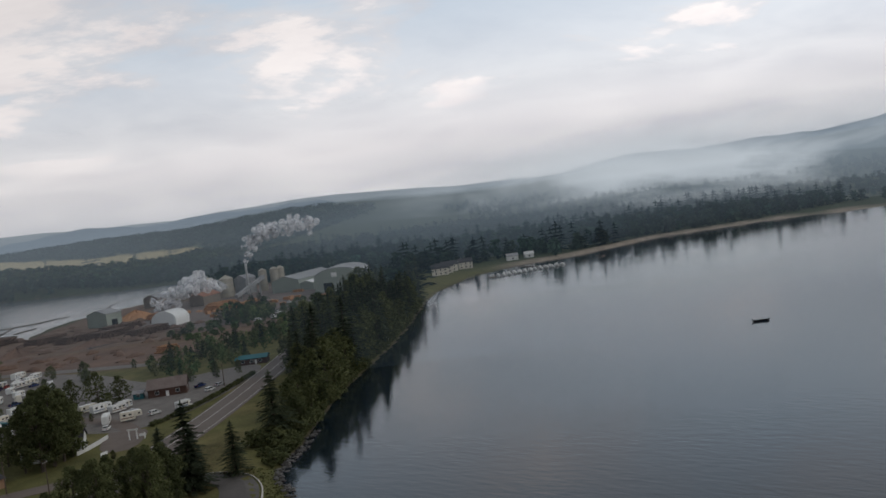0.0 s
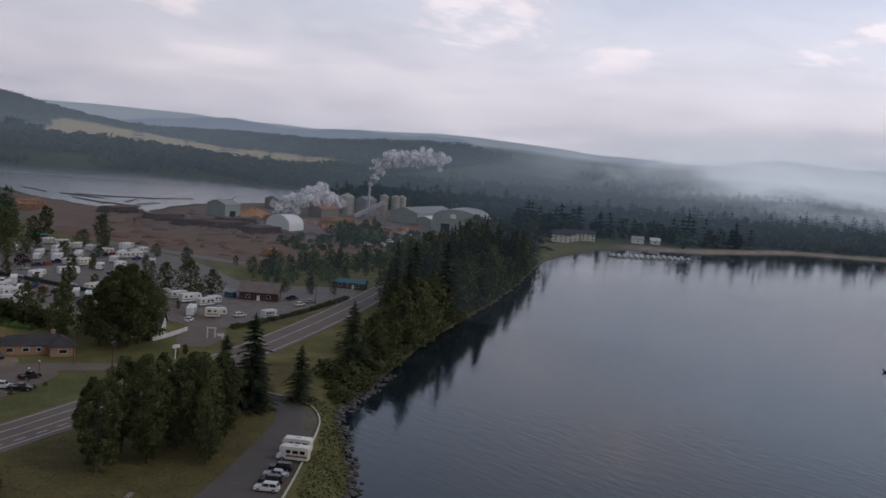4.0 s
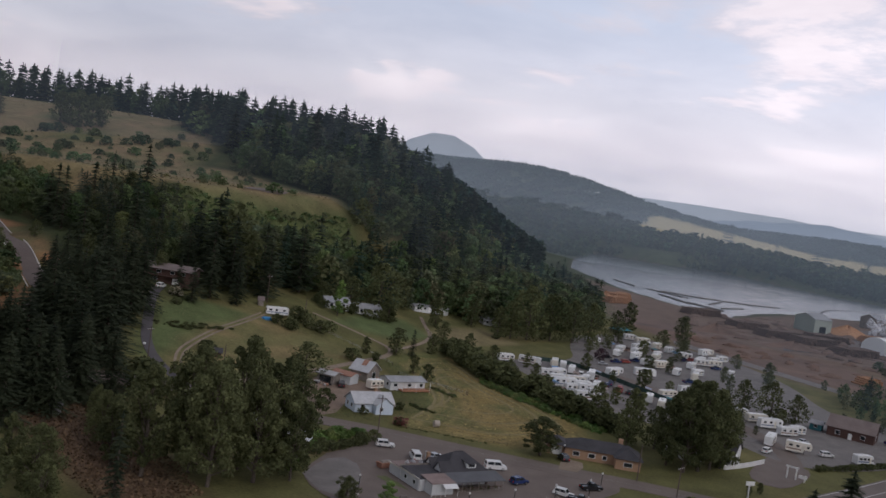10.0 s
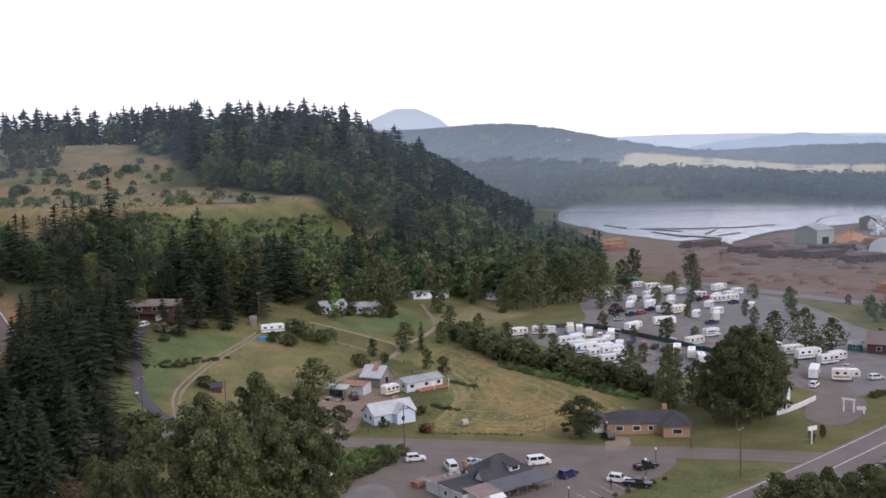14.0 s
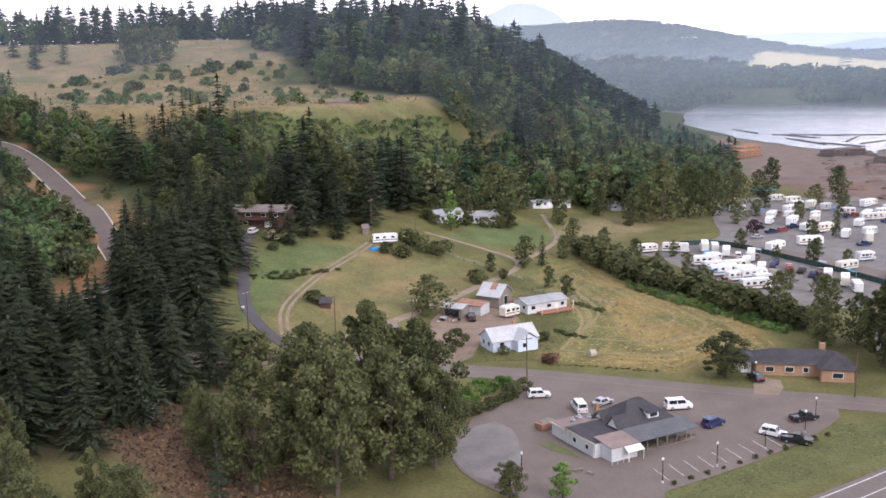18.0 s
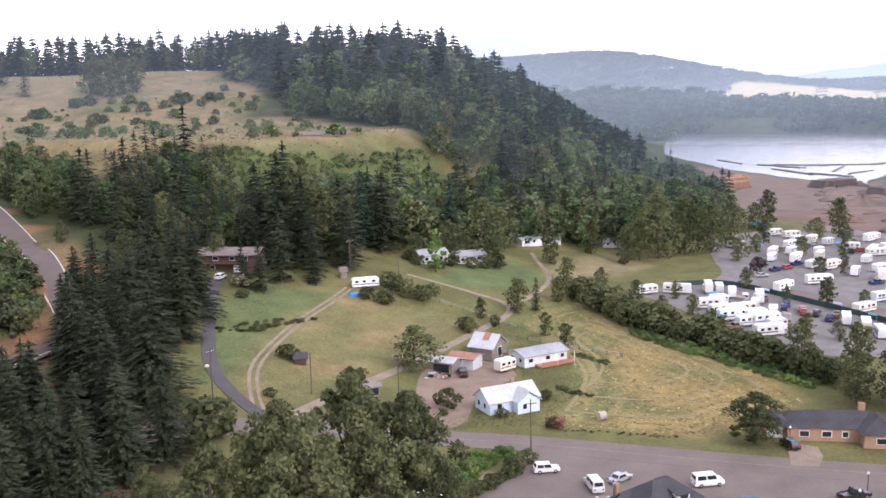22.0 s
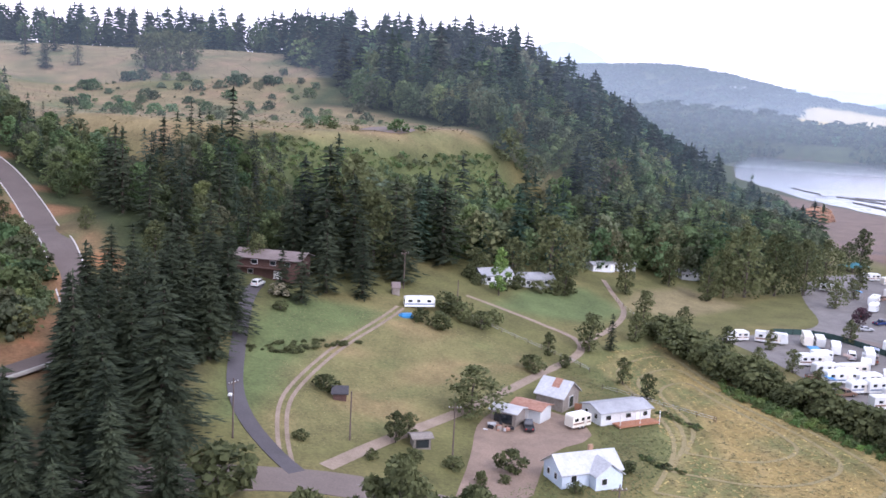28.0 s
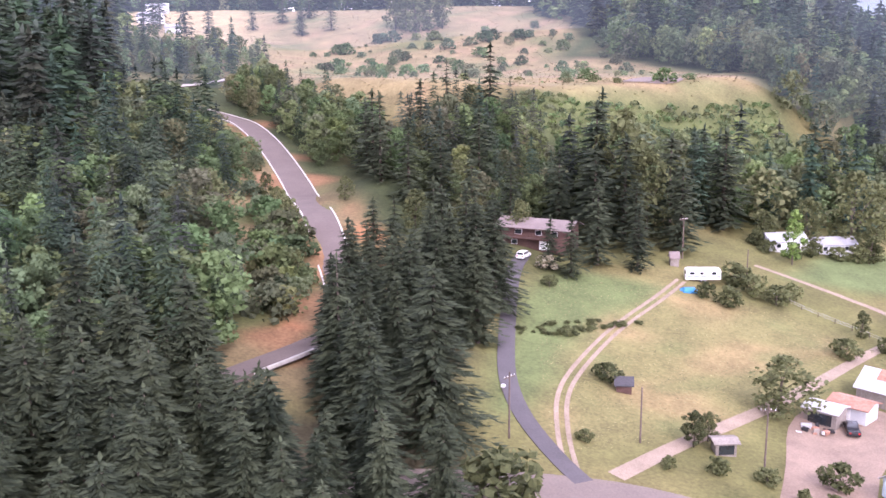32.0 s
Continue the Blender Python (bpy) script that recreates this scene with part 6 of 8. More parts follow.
set_out(travel_trailer(5.4, P_WHITE, P_STRIPE2, "short white travel trailer under trees"), [(73, 357, 15), (74, 340, 16), (73, 329, 17), (82, 350, 70), (80, 325, 16), (84, 340, 72), (124, 442, 50), (134, 440, 50), (146, 462, 35), (121, 412, 45), (141, 402, 30), (144, 420, 50), (163, 446, 20), (170, 455, 20), (132, 326, 12), (145, 308, 15), (112, 428, 60), (136, 470, 20)], PARK)
# awnings added to stand for the dark gaps between the pale caravans
for x, y, turn in ((72.5, 362, 15), (67.5, 333, 100), (79.5, 356, 70), (85.5, 333, 75), (90, 366, 70), (119, 432, 60), (125, 417, 40), (136, 452, 40), (146, 452, 30), (115, 452, 50), (104, 344, 70), (108, 330, 70)):
    shade = thing("awning_canopy", "canvas awning added to darken the gap beside a caravan", "awning", "caravan awnings", at=on_land(x, y, turn, 0.1))
    part("canvas", ([(-1.6, -1.2, 2.1), (1.6, -1.2, 2.1), (1.6, 1.2, 2.5), (-1.6, 1.2, 2.5), (-1.6, -1.2, 2.16), (1.6, -1.2, 2.16), (1.6, 1.2, 2.56), (-1.6, 1.2, 2.56)], [(0, 1, 2, 3), (4, 5, 6, 7), (0, 1, 5, 4), (1, 2, 6, 5), (2, 3, 7, 6), (3, 0, 4, 7)]), rnd.choice((P_STRIPE, P_STRIPE2, P_TEAL, P_TARP)), shade)
    for k in (-1.5, 1.5):
        part("pole", tube((k, -1.1, 0), (k, -1.1, 2.12), 0.04, 0.04, 5), P_CHROME, shade)
LAKESIDE = "vehicles in the lakeside car park"
set_out(motorhome(6.4, P_CREAM, P_STRIPE, "cream cab-over motorhome in the lakeside car park", True), [(86.5, 134.5, 137), (89.5, 139, 137)], LAKESIDE)
trailer = travel_trailer(8.0, P_WHITE, P_STRIPE2, "white travel trailer at the end of a sandy track")
set_out(trailer, [(-33.5, 349, 195)])
set_out(travel_trailer(5.0, P_CREAM, P_STRIPE, "old yellowed caravan in a dirt farmyard"), [(4.5, 290.5, 40)])
WHITE_CAR, DARK_CAR = "white suv parked on asphalt", "black suv parked on asphalt"
set_out(car(P_WHITE, WHITE_CAR), [(8.3, 227.6, 8), (48.4, 206.5, -32), (74, 121, 140), (61.5, 110.5, 140), (-72.5, 334, 80), (143, 281, 10), (176, 298, 20), (122.3, 276, 50)], "parked cars")
set_out(car(P_BLACK, DARK_CAR), [(76.5, 124.3, 140), (81.5, 130, 140), (53.8, 237, 100), (92.5, 143, 140), (105, 417, 30)], "parked cars")
set_out(car(P_BLUE, "dark blue suv in front of the restaurant"), [(39, 211.5, 35)], "parked cars")
set_out(car(P_STRIPE, "brown pickup among the caravans", "pickup"), [(66.5, 339, 15), (69, 326, 20), (84, 328, 75), (88, 360, 70), (101, 337, 65), (122, 449, 40), (139, 459, 30), (133, 414, 50)], "parked cars")
set_out(car(P_RED, "dull red suv among the caravans"), [(94, 345, 70), (112, 411, 30), (152, 444, 20)], "parked cars")
set_out(car(P_SILVER, "silver sedan parked on asphalt", "sedan"), [(20.3, 223, 40), (79, 127.2, 140), (184, 304, 20), (98.9, 398, 10), (142, 296, 40)], "parked cars")
set_out(car(P_WHITE, "white van behind the restaurant", "van"), [(15.5, 220, 100), (34.5, 220.5, 10), (82.6, 362, 75)], "parked cars")
set_out(car(P_BLACK, "black pickup in the restaurant car park", "pickup"), [(51.5, 203.3, -20), (-5.5, 287, 95), (56.2, 214, 20), (96, 339, 60)], "parked cars")
set_out(car(P_RED, "faded red pickup loaded with gear", "pickup"), [(93, 341, 70)], "parked cars")
set_out(car(P_BLUE, "blue pickup beside the caravans", "pickup"), [(89.5, 347, 70), (97.5, 333, 60), (107, 408, 30), (127, 452, 40), (118, 418, 30), (147, 441, 60), (131, 381, 20), (92, 352, 70), (158, 428, 30), (180, 312, 20)], "parked cars")


# ---- houses ----
def gable_house(name, label, long, deep, wall, rise, wall_mat, roof_mat, at, windows=(), doors=(), eave=0.5, base=0.0, chimney=False, category="house", frame_mat=None):
    """A house along x with a gable roof; windows: (face, along, z, wide, high), faces f b l r."""
    h = thing(name, label, category, at=at)
    x, y = long / 2, deep / 2
    part("wall", join(([(-x, -y, -0.6), (x, -y, -0.6), (x, y, -0.6), (-x, y, -0.6), (-x, -y, wall), (x, -y, wall), (x, y, wall), (-x, y, wall), (-x, 0, wall + rise), (x, 0, wall + rise)], [(0, 1, 5, 4), (2, 3, 7, 6), (1, 2, 6, 9, 5), (3, 0, 4, 8, 7), (4, 5, 9, 8), (6, 7, 8, 9), (3, 2, 1, 0)])), wall_mat, h)
    k = eave * rise / y
    for s in (-1, 1):
        e, g = x + eave, y + eave
        part("roof_slope", ([(-e, s * g, wall - k + 0.03), (e, s * g, wall - k + 0.03), (e, 0, wall + rise + 0.03), (-e, 0, wall + rise + 0.03), (-e, s * g, wall - k + 0.2), (e, s * g, wall - k + 0.2), (e, 0, wall + rise + 0.22), (-e, 0, wall + rise + 0.22)], [(0, 1, 2, 3), (4, 5, 6, 7), (0, 1, 5, 4), (1, 2, 6, 5), (2, 3, 7, 6), (3, 0, 4, 7)]), roof_mat, h)

    def on_face(face, along, z, wide, high, out):
        if face in "fb":
            s = -1 if face == "f" else 1
            return box(along, s * (y + out / 2), z, wide, 0.1 + out, high)
        s = -1 if face == "l" else 1
        return box(s * (x + out / 2), along, z, 0.1 + out, wide, high)

    for face, along, z, wide, high in windows:
        w = part("window", on_face(face, along, z, wide + 0.2, high + 0.2, 0.04), frame_mat or P_WHITE, h, "" if frame_mat else "white window frame")
        part("pane", on_face(face, along, z + 0.1, wide, high, 0.08), P_GLASS, w)
    for face, along, wide in doors:
        part("door", on_face(face, along, 0.05, wide, min(2.05, wall - 0.15), 0.06), frame_mat or P_WHITE, h)
    if chimney:
        part("chimney", box(x * 0.3, 0.6, wall + rise * 0.4, 0.8, 0.6, rise * 0.6 + 1.0), M_BRICK, h)
    return h


blue = gable_house("cottage", "pale blue clapboard cottage with a white tin roof", 11.5, 6.6, 2.7, 2.2, M_BLUESIDING, M_TINROOF, on_land(3.4, 263.8, 26), [("f", -3.5, 1.0, 1.0, 1.1), ("f", 4.3, 1.0, 1.0, 1.1), ("l", -1.2, 1.0, 0.8, 1.0), ("l", 1.4, 1.0, 0.8, 1.0), ("r", 0, 1.0, 1.0, 1.0), ("b", 0, 1.0, 1.0, 1.0)], [("f", 0.3, 0.9)], chimney=True)
part("front_wing", join(([(-0.4, -5.5, -0.5), (4.8, -5.5, -0.5), (4.8, -3.4, -0.5), (-0.4, -3.4, -0.5), (-0.4, -5.5, 2.6), (4.8, -5.5, 2.6), (4.8, -3.4, 2.6), (-0.4, -3.4, 2.6), (2.2, -5.5, 4.4), (2.2, -1.6, 4.4)], [(0, 1, 5, 8, 4), (1, 2, 6, 5), (3, 0, 4, 7), (5, 6, 9, 8), (7, 4, 8, 9)])), M_BLUESIDING, blue)
for s in (-1, 1):
    part("wing_roof", ([(2.2, -5.9, 4.55), (2.2, -1.2, 4.55), (2.2 + s * 3.0, -1.2, 2.45), (2.2 + s * 3.0, -5.9, 2.45), (2.2, -5.9, 4.7), (2.2, -1.2, 4.7), (2.2 + s * 3.0, -1.2, 2.6), (2.2 + s * 3.0, -5.9, 2.6)], [(0, 1, 2, 3), (4, 5, 6, 7), (0, 1, 5, 4), (1, 2, 6, 5), (2, 3, 7, 6), (3, 0, 4, 7)]), M_TINROOF, blue)
w = part("window", box(1.2, -5.55, 0.9, 1.1, 0.1, 1.2), P_WHITE, blue)
part("pane", box(1.2, -5.6, 1.0, 0.9, 0.1, 1.0), P_GLASS, w)
ranch = gable_house("mobile_home", "low white mobile home with a red timber deck", 12.5, 7.0, 2.7, 0.9, M_WHITESIDING, M_GREYROOF, on_land(13, 298.5, 30), [("f", -4.5, 1.1, 1.2, 0.9), ("f", 0.5, 1.1, 1.2, 0.9), ("l", -1.8, 1.1, 0.9, 0.9), ("l", 1.6, 1.1, 0.9, 0.9), ("f", 4.8, 1.1, 1.0, 0.9)], [("f", 2.8, 0.9)])
part("deck", box(1.5, -5.0, 0.2, 10, 2.6, 0.35), M_DECK, ranch)
part("deck_rail", join(box(1.5, -6.25, 1.25, 10, 0.08, 0.1), *[box(-3.4 + 1.24 * i, -6.25, 0.5, 0.08, 0.08, 0.8) for i in range(9)]), M_DECK, ranch)
for i in range(3):
    part("deck_post", box(-3.4 + 4.95 * i, -6.2, -0.3, 0.14, 0.14, 3.2), P_WHITE, ranch)
barn = gable_house("barn", "old grey board barn with rust-streaked tin roof", 6.4, 7.5, 3.0, 2.6, M_OLDWOOD, M_TINROOF, on_land(1.0, 304, -30), [("r", 0, 0.2, 1.8, 2.2)], [])
part("rust_sheet", ([(-0.6, -3.95, 2.95), (1.2, -3.95, 2.95), (1.2, 0, 5.86), (-0.6, 0, 5.86), (-0.6, -3.95, 2.99), (1.2, -3.95, 2.99), (1.2, 0, 5.9), (-0.6, 0, 5.9)], [(0, 1, 2, 3), (4, 5, 6, 7), (0, 1, 5, 4), (1, 2, 6, 5), (2, 3, 7, 6), (3, 0, 4, 7)]), M_RUST, barn, "rusty roofing sheets")
gable_house("shed", "low tin shed with a rusted roof", 6.5, 5, 2.6, 0.7, M_SIDING, M_RUST, on_land(-4.8, 294, -28), [], [("f", 0, 1.2)], category="shed")
# no window here: a dark pane stands for the shade inside the open front
gable_house("open_shed", "open-fronted shed of old tin and boards", 5.5, 4.5, 2.6, 0.6, M_OLDWOOD, M_TINROOF, on_land(-9.6, 289.5, -25), [("f", 0, 0.1, 4.0, 1.9)], [], category="shed", frame_mat=M_OLDWOOD)
solid("board_fence", moved(box(0, 0, 0, 5.5, 0.12, 1.5), on_land(7.2, 301, -20)), M_DECK, "short red board fence by the barn", "fence", kind="")
brown = gable_house("house", "dark brown two-storey house with a shallow roof", 17, 8.5, 5.2, 1.3, M_DARKWOOD, M_BROWNROOF, on_land(-71.5, 345.5, -8, -0.3), [("f", -3.5, 3.4, 1.6, 1.0), ("f", 1.5, 3.4, 1.4, 1.0), ("f", 5.5, 3.4, 1.2, 1.0), ("f", -4.5, 0.9, 1.3, 1.0), ("l", 0, 3.4, 1.3, 1.0)], [("f", 3.0, 2.4)], eave=1.0)
part("balcony", join(box(-1.5, -5.0, 2.6, 13, 1.6, 0.2), box(-1.5, -5.75, 3.4, 13, 0.08, 0.1), *[box(-7.8 + 1.05 * i, -5.75, 2.7, 0.07, 0.07, 0.8) for i in range(13)]), M_DARKWOOD, brown)
gable_house("cottage", "cream cottage under a huge maple", 10, 6.5, 2.7, 1.7, M_WHITESIDING, M_GREYROOF, on_land(-15, 391, 25), [("f", -2.8, 1.0, 1.1, 1.0), ("f", 2.5, 1.0, 1.1, 1.0), ("l", 0, 1.0, 1.0, 1.0)], [("f", 0, 0.9)])
gable_house("cottage", "long white cottage with a porch", 11, 6, 2.7, 1.4, M_WHITESIDING, M_GREYROOF, on_land(-2.5, 399, 22), [("f", -3, 1.0, 1.1, 1.0), ("f", 3, 1.0, 1.1, 1.0), ("r", 0, 1.0, 1.0, 1.0)], [("f", 0.5, 0.9)])
gable_house("cabin", "small white cabin at the wood's edge", 10, 4, 2.5, 0.7, M_WHITESIDING, M_GREYROOF, on_land(22, 441, 35), [("f", -3, 1.0, 1.1, 0.9), ("f", 1, 1.0, 1.1, 0.9)], [("f", 3.3, 0.9)])
gable_house("cabin", "white caravan-like cabin below the woods", 8, 3.5, 2.4, 0.5, M_WHITESIDING, M_GREYROOF, on_land(31, 449, 30), [("f", -2, 1.0, 1.1, 0.9)], [("f", 2, 0.9)])
gable_house("cabin", "grey cabin half hidden among trees", 8, 5, 2.4, 1.2, M_SIDING, M_GREYROOF, on_land(56, 459, 20), [("f", -2, 1.0, 1.1, 0.9)], [("f", 2, 0.9)])
gable_house("playhouse", "tiny dark wooden shed in the pasture", 2.6, 2.2, 1.5, 0.9, M_DARKWOOD, M_SHINGLE, on_land(-42.8, 283, 10), [], [("f", 0, 0.8)], eave=0.4, category="shed", frame_mat=M_DARKWOOD)
# the shelter's shaded opening is painted as a dark pane too
gable_house("carport", "small open shelter beside a bush", 3.2, 2.6, 2.0, 0.3, M_OLDWOOD, M_OLDWOOD, on_land(-25.5, 269.5, 20), [("f", 0, 0.1, 2.4, 1.5)], [], category="shed", frame_mat=M_OLDWOOD)
gable_house("pump_house", "small white shed under the firs", 2.4, 2.2, 1.9, 0.8, M_WHITESIDING, M_GREYROOF, on_land(-64, 208, 20), [], [("f", 0, 0.8)], eave=0.25, category="shed")
gable_house("stone_hut", "small stone pump hut by the pole", 2.0, 2.0, 2.0, 1.1, M_OLDWOOD, M_BROWNROOF, on_land(-40.5, 355, 15), [], [("f", 0, 0.8)], eave=0.25, category="shed", frame_mat=M_OLDWOOD)
gable_house("house", "white two-storey house behind a poplar", 9, 8, 5.4, 2.6, M_WHITESIDING, M_SHINGLE, on_land(92, 258, -35), [("f", -2.6, 0.9, 1.0, 1.3), ("f", 2.6, 0.9, 1.0, 1.3), ("f", -2.6, 3.5, 1.0, 1.2), ("f", 2.6, 3.5, 1.0, 1.2), ("l", 0, 3.5, 1.0, 1.2), ("l", 0, 0.9, 1.0, 1.2)], [("f", 0, 1.0)], chimney=True)
gable_house("house", "white gabled annexe with shuttered windows", 6, 6, 4.6, 2.4, M_WHITESIDING, M_SHINGLE, on_land(103, 257, -35), [("f", -1.6, 0.9, 0.9, 1.2), ("f", 1.6, 0.9, 0.9, 1.2), ("f", 0, 3.2, 1.0, 1.1)], [("f", 0, 0.9)])
solid("garden_wall", ribbon([(100, 249.5), (107, 254), (116, 262)], 0.3, 1.3, step=3, across=2, thick=1.6), P_WHITE, "low white garden wall by the drive", "wall", kind="")
gable_house("house", "grey house by the shop on the corner lot", 8, 7, 2.8, 1.9, M_SIDING, M_GREYROOF, on_land(-23, 236, 12), [("f", -2, 1.0, 1.1, 1.0), ("f", 2, 1.0, 1.1, 1.0), ("r", 0, 1.0, 1.1, 1.0)], [("f", 0, 0.9)])
gable_house("house", "white house half hidden behind cottonwoods", 9, 6, 2.7, 1.8, M_WHITESIDING, M_TINROOF, on_land(-13, 214, 80), [("f", -2, 1.0, 1.1, 1.0), ("f", 2, 1.0, 1.1, 1.0)], [("f", 0, 0.9)])


def hip_roof(x0, x1, y0, y1, z, rise, over=0.6):
    """A hipped roof over a rectangle, ridge along its longer side."""
    a0, a1, b0, b1 = x0 - over, x1 + over, y0 - over, y1 + over
    inset = min(a1 - a0, b1 - b0) / 2
    if a1 - a0 >= b1 - b0:
        r0, r1 = (a0 + inset, (b0 + b1) / 2, z + rise), (a1 - inset, (b0 + b1) / 2, z + rise)
        faces = [(0, 1, 5, 4), (1, 2, 5), (2, 3, 4, 5), (3, 0, 4)]
    else:
        r0, r1 = ((a0 + a1) / 2, b0 + inset, z + rise), ((a0 + a1) / 2, b1 - inset, z + rise)
        faces = [(0, 1, 4), (1, 2, 5, 4), (2, 3, 5), (3, 0, 4, 5)]
    return [(a0, b0, z), (a1, b0, z), (a1, b1, z), (a0, b1, z), r0, r1], faces + [(3, 2, 1, 0)]


tan = thing("ranch_house", "long low tan brick house with dark hipped roof", "house", at=on_land(64.5, 243, -8))
part("wall", box(-1, 0.5, -0.4, 17, 8, 3.1), M_BRICK, tan)
part("wing_wall", box(6.5, -2.2, -0.4, 6.4, 9, 3.1), M_BRICK, tan)
part("garage", box(-11.5, 1.5, -0.4, 5, 7, 3.0), M_BRICK, tan)
part("roof", hip_roof(-9.5, 9, -3.5, 4.5, 2.7, 2.1), M_SHINGLE, tan)
part("wing_roof", hip_roof(3.3, 9.7, -6.7, 2.5, 2.75, 2.3), M_SHINGLE, tan)
part("garage_roof", hip_roof(-14, -9, -2.2, 5, 2.6, 1.5), M_SHINGLE, tan)
part("garage_door", box(-11.5, -2.05, 0, 2.8, 0.1, 2.2), P_WHITE, tan)
for x, y, wide in ((-6.5, -3.55, 1.6), (-2.5, -3.55, 1.6), (0.8, -3.55, 1.0), (6.5, -6.75, 2.0)):
    w = part("window", box(x, y, 0.8, wide + 0.25, 0.1, 1.25), P_WHITE, tan)
    part("pane", box(x, y - 0.03, 0.92, wide, 0.1, 1.0), P_GLASS, w)
part("chimney", box(5.0, 2.5, 3.5, 1.2, 0.8, 2.2), M_BRICK, tan)

# the restaurant: local x runs along the porch, -y faces the car park
diner = thing("restaurant", "single-storey grey restaurant with dark steep roof and porch", "restaurant", at=on_land(19.8, 206.5, 30, 0.1))
SIX = [(0, 1, 2, 3), (4, 5, 6, 7), (0, 1, 5, 4), (1, 2, 6, 5), (2, 3, 7, 6), (3, 0, 4, 7)]


def sheet(corners, thick):
    """A thin roof sheet over four corners."""
    return [tuple(p) for p in corners] + [(x, y, z + thick) for x, y, z in corners], SIX


part("wall", box(5.0, 0.0, -0.4, 12.0, 9.0, 3.0), M_SIDING, diner)
part("main_roof", hip_roof(-1.0, 11.0, -4.5, 4.5, 2.6, 3.7, 0.5), M_SHINGLE, diner)
part("ridge_cap", tube((3.9, 0, 6.3), (6.1, 0, 6.3), 0.14, 0.14, 6), M_SHINGLE, diner)
part("porch_roof", sheet([(-1.1, -4.4, 2.95), (12.6, -4.4, 2.95), (12.6, -8.6, 2.1), (-1.1, -8.6, 2.1)], 0.16), M_PORCH, diner, "sloping dark grey porch roof")
for i in range(7):
    part("porch_post", box(-0.8 + 2.17 * i, -8.3, 0, 0.14, 0.14, 2.2), M_OLDWOOD, diner)
part("porch_rail", join(box(5.8, -8.3, 0.85, 13.0, 0.08, 0.09), *[box(-0.4 + 0.75 * i, -8.3, 0.05, 0.05, 0.05, 0.85) for i in range(17)]), M_DARKWOOD, diner)
part("porch_floor", box(6.5, -6.3, -0.1, 12.0, 3.9, 0.2), M_OLDWOOD, diner)
part("kitchen_wall", box(-4.6, -2.4, -0.4, 7.4, 7.8, 2.9), M_SIDING, diner)
part("kitchen_roof", sheet([(-8.5, -6.3, 2.5), (-0.9, -6.3, 2.5), (-0.9, 1.6, 2.9), (-8.5, 1.6, 2.9)], 0.12), M_SHINGLE, diner, "dark felt roof over the kitchen")
part("parapet", box(-4.7, 1.72, 2.3, 7.8, 0.2, 0.95), M_OLDWOOD, diner, "weathered parapet between the two flat roofs")
part("store_wall", box(-4.6, 4.2, -0.4, 7.4, 4.6, 2.7), M_SIDING, diner)
part("store_roof", sheet([(-8.4, 1.9, 2.4), (-0.8, 1.9, 2.4), (-0.8, 6.7, 2.25), (-8.4, 6.7, 2.25)], 0.14), M_FELT, diner, "pinkish worn felt roof of the store")
part("roof_edge", join(box(-8.55, -2.4, 2.45, 0.16, 8.0, 0.24), box(-8.5, 4.3, 2.15, 0.16, 4.9, 0.24)), P_CREAM, diner)
part("annexe_wall", box(-4.3, -7.4, -0.4, 5.4, 3.6, 2.85), M_SIDING, diner)
part("annexe_roof", sheet([(-7.3, -9.5, 2.45), (-1.3, -9.5, 2.45), (-1.3, -4.6, 2.95), (-7.3, -4.6, 2.95)], 0.14), M_FELT, diner, "rusty pink felt roof of the annexe")
part("awning", sheet([(-4.6, -9.3, 2.4), (-1.2, -9.3, 2.4), (-1.2, -10.7, 1.75), (-4.6, -10.7, 1.75)], 0.08), P_WHITE, diner, "white sloping awning")
for x in (-4.5, -1.3):
    part("awning_post", tube((x, -10.6, 0), (x, -10.6, 1.8), 0.05, 0.05, 6), P_WHITE, diner)


def gablet(x0, x1, y, half, z, rise):
    """A small gable that looks to -x from the main roof."""
    part("gable", ([(x0, y - half, z), (x0, y + half, z), (x0, y, z + rise), (x1, y - half, z), (x1, y + half, z), (x1, y, z + rise)], [(0, 1, 2), (0, 3, 5, 2), (1, 2, 5, 4), (3, 4, 5)]), M_WHITESIDING, diner, "pale gable end on the roof")
    for s in (-1, 1):
        part("gable_roof", sheet([(x0 - 0.3, y + s * (half + 0.25), z - 0.15), (x1, y + s * (half + 0.25), z - 0.15), (x1, y, z + rise + 0.06), (x0 - 0.3, y, z + rise + 0.06)], 0.12), M_SHINGLE, diner)


gablet(-1.5, 1.6, -2.4, 1.5, 2.9, 1.9)
gablet(-1.2, 1.6, 2.0, 1.0, 3.1, 1.3)
part("dormer", ([(5.2, -3.7, 3.6), (7.6, -3.7, 3.6), (7.6, -3.7, 4.7), (5.2, -3.7, 4.7), (5.2, -1.4, 4.9), (7.6, -1.4, 4.9), (5.2, -2.2, 4.4), (7.6, -2.2, 4.4)], [(0, 1, 2, 3), (3, 2, 5, 4), (0, 3, 4, 6), (1, 7, 5, 2)]), M_WHITESIDING, diner, "small pale roof dormer")
part("dormer_roof", sheet([(4.9, -4.1, 4.65), (7.9, -4.1, 4.65), (7.9, -1.2, 5.05), (4.9, -1.2, 5.05)], 0.12), M_SHINGLE, diner)
w = part("window", box(6.4, -3.75, 3.8, 1.9, 0.1, 0.8), P_WHITE, diner)
part("pane", box(6.4, -3.8, 3.88, 1.6, 0.1, 0.64), P_GLASS, w)
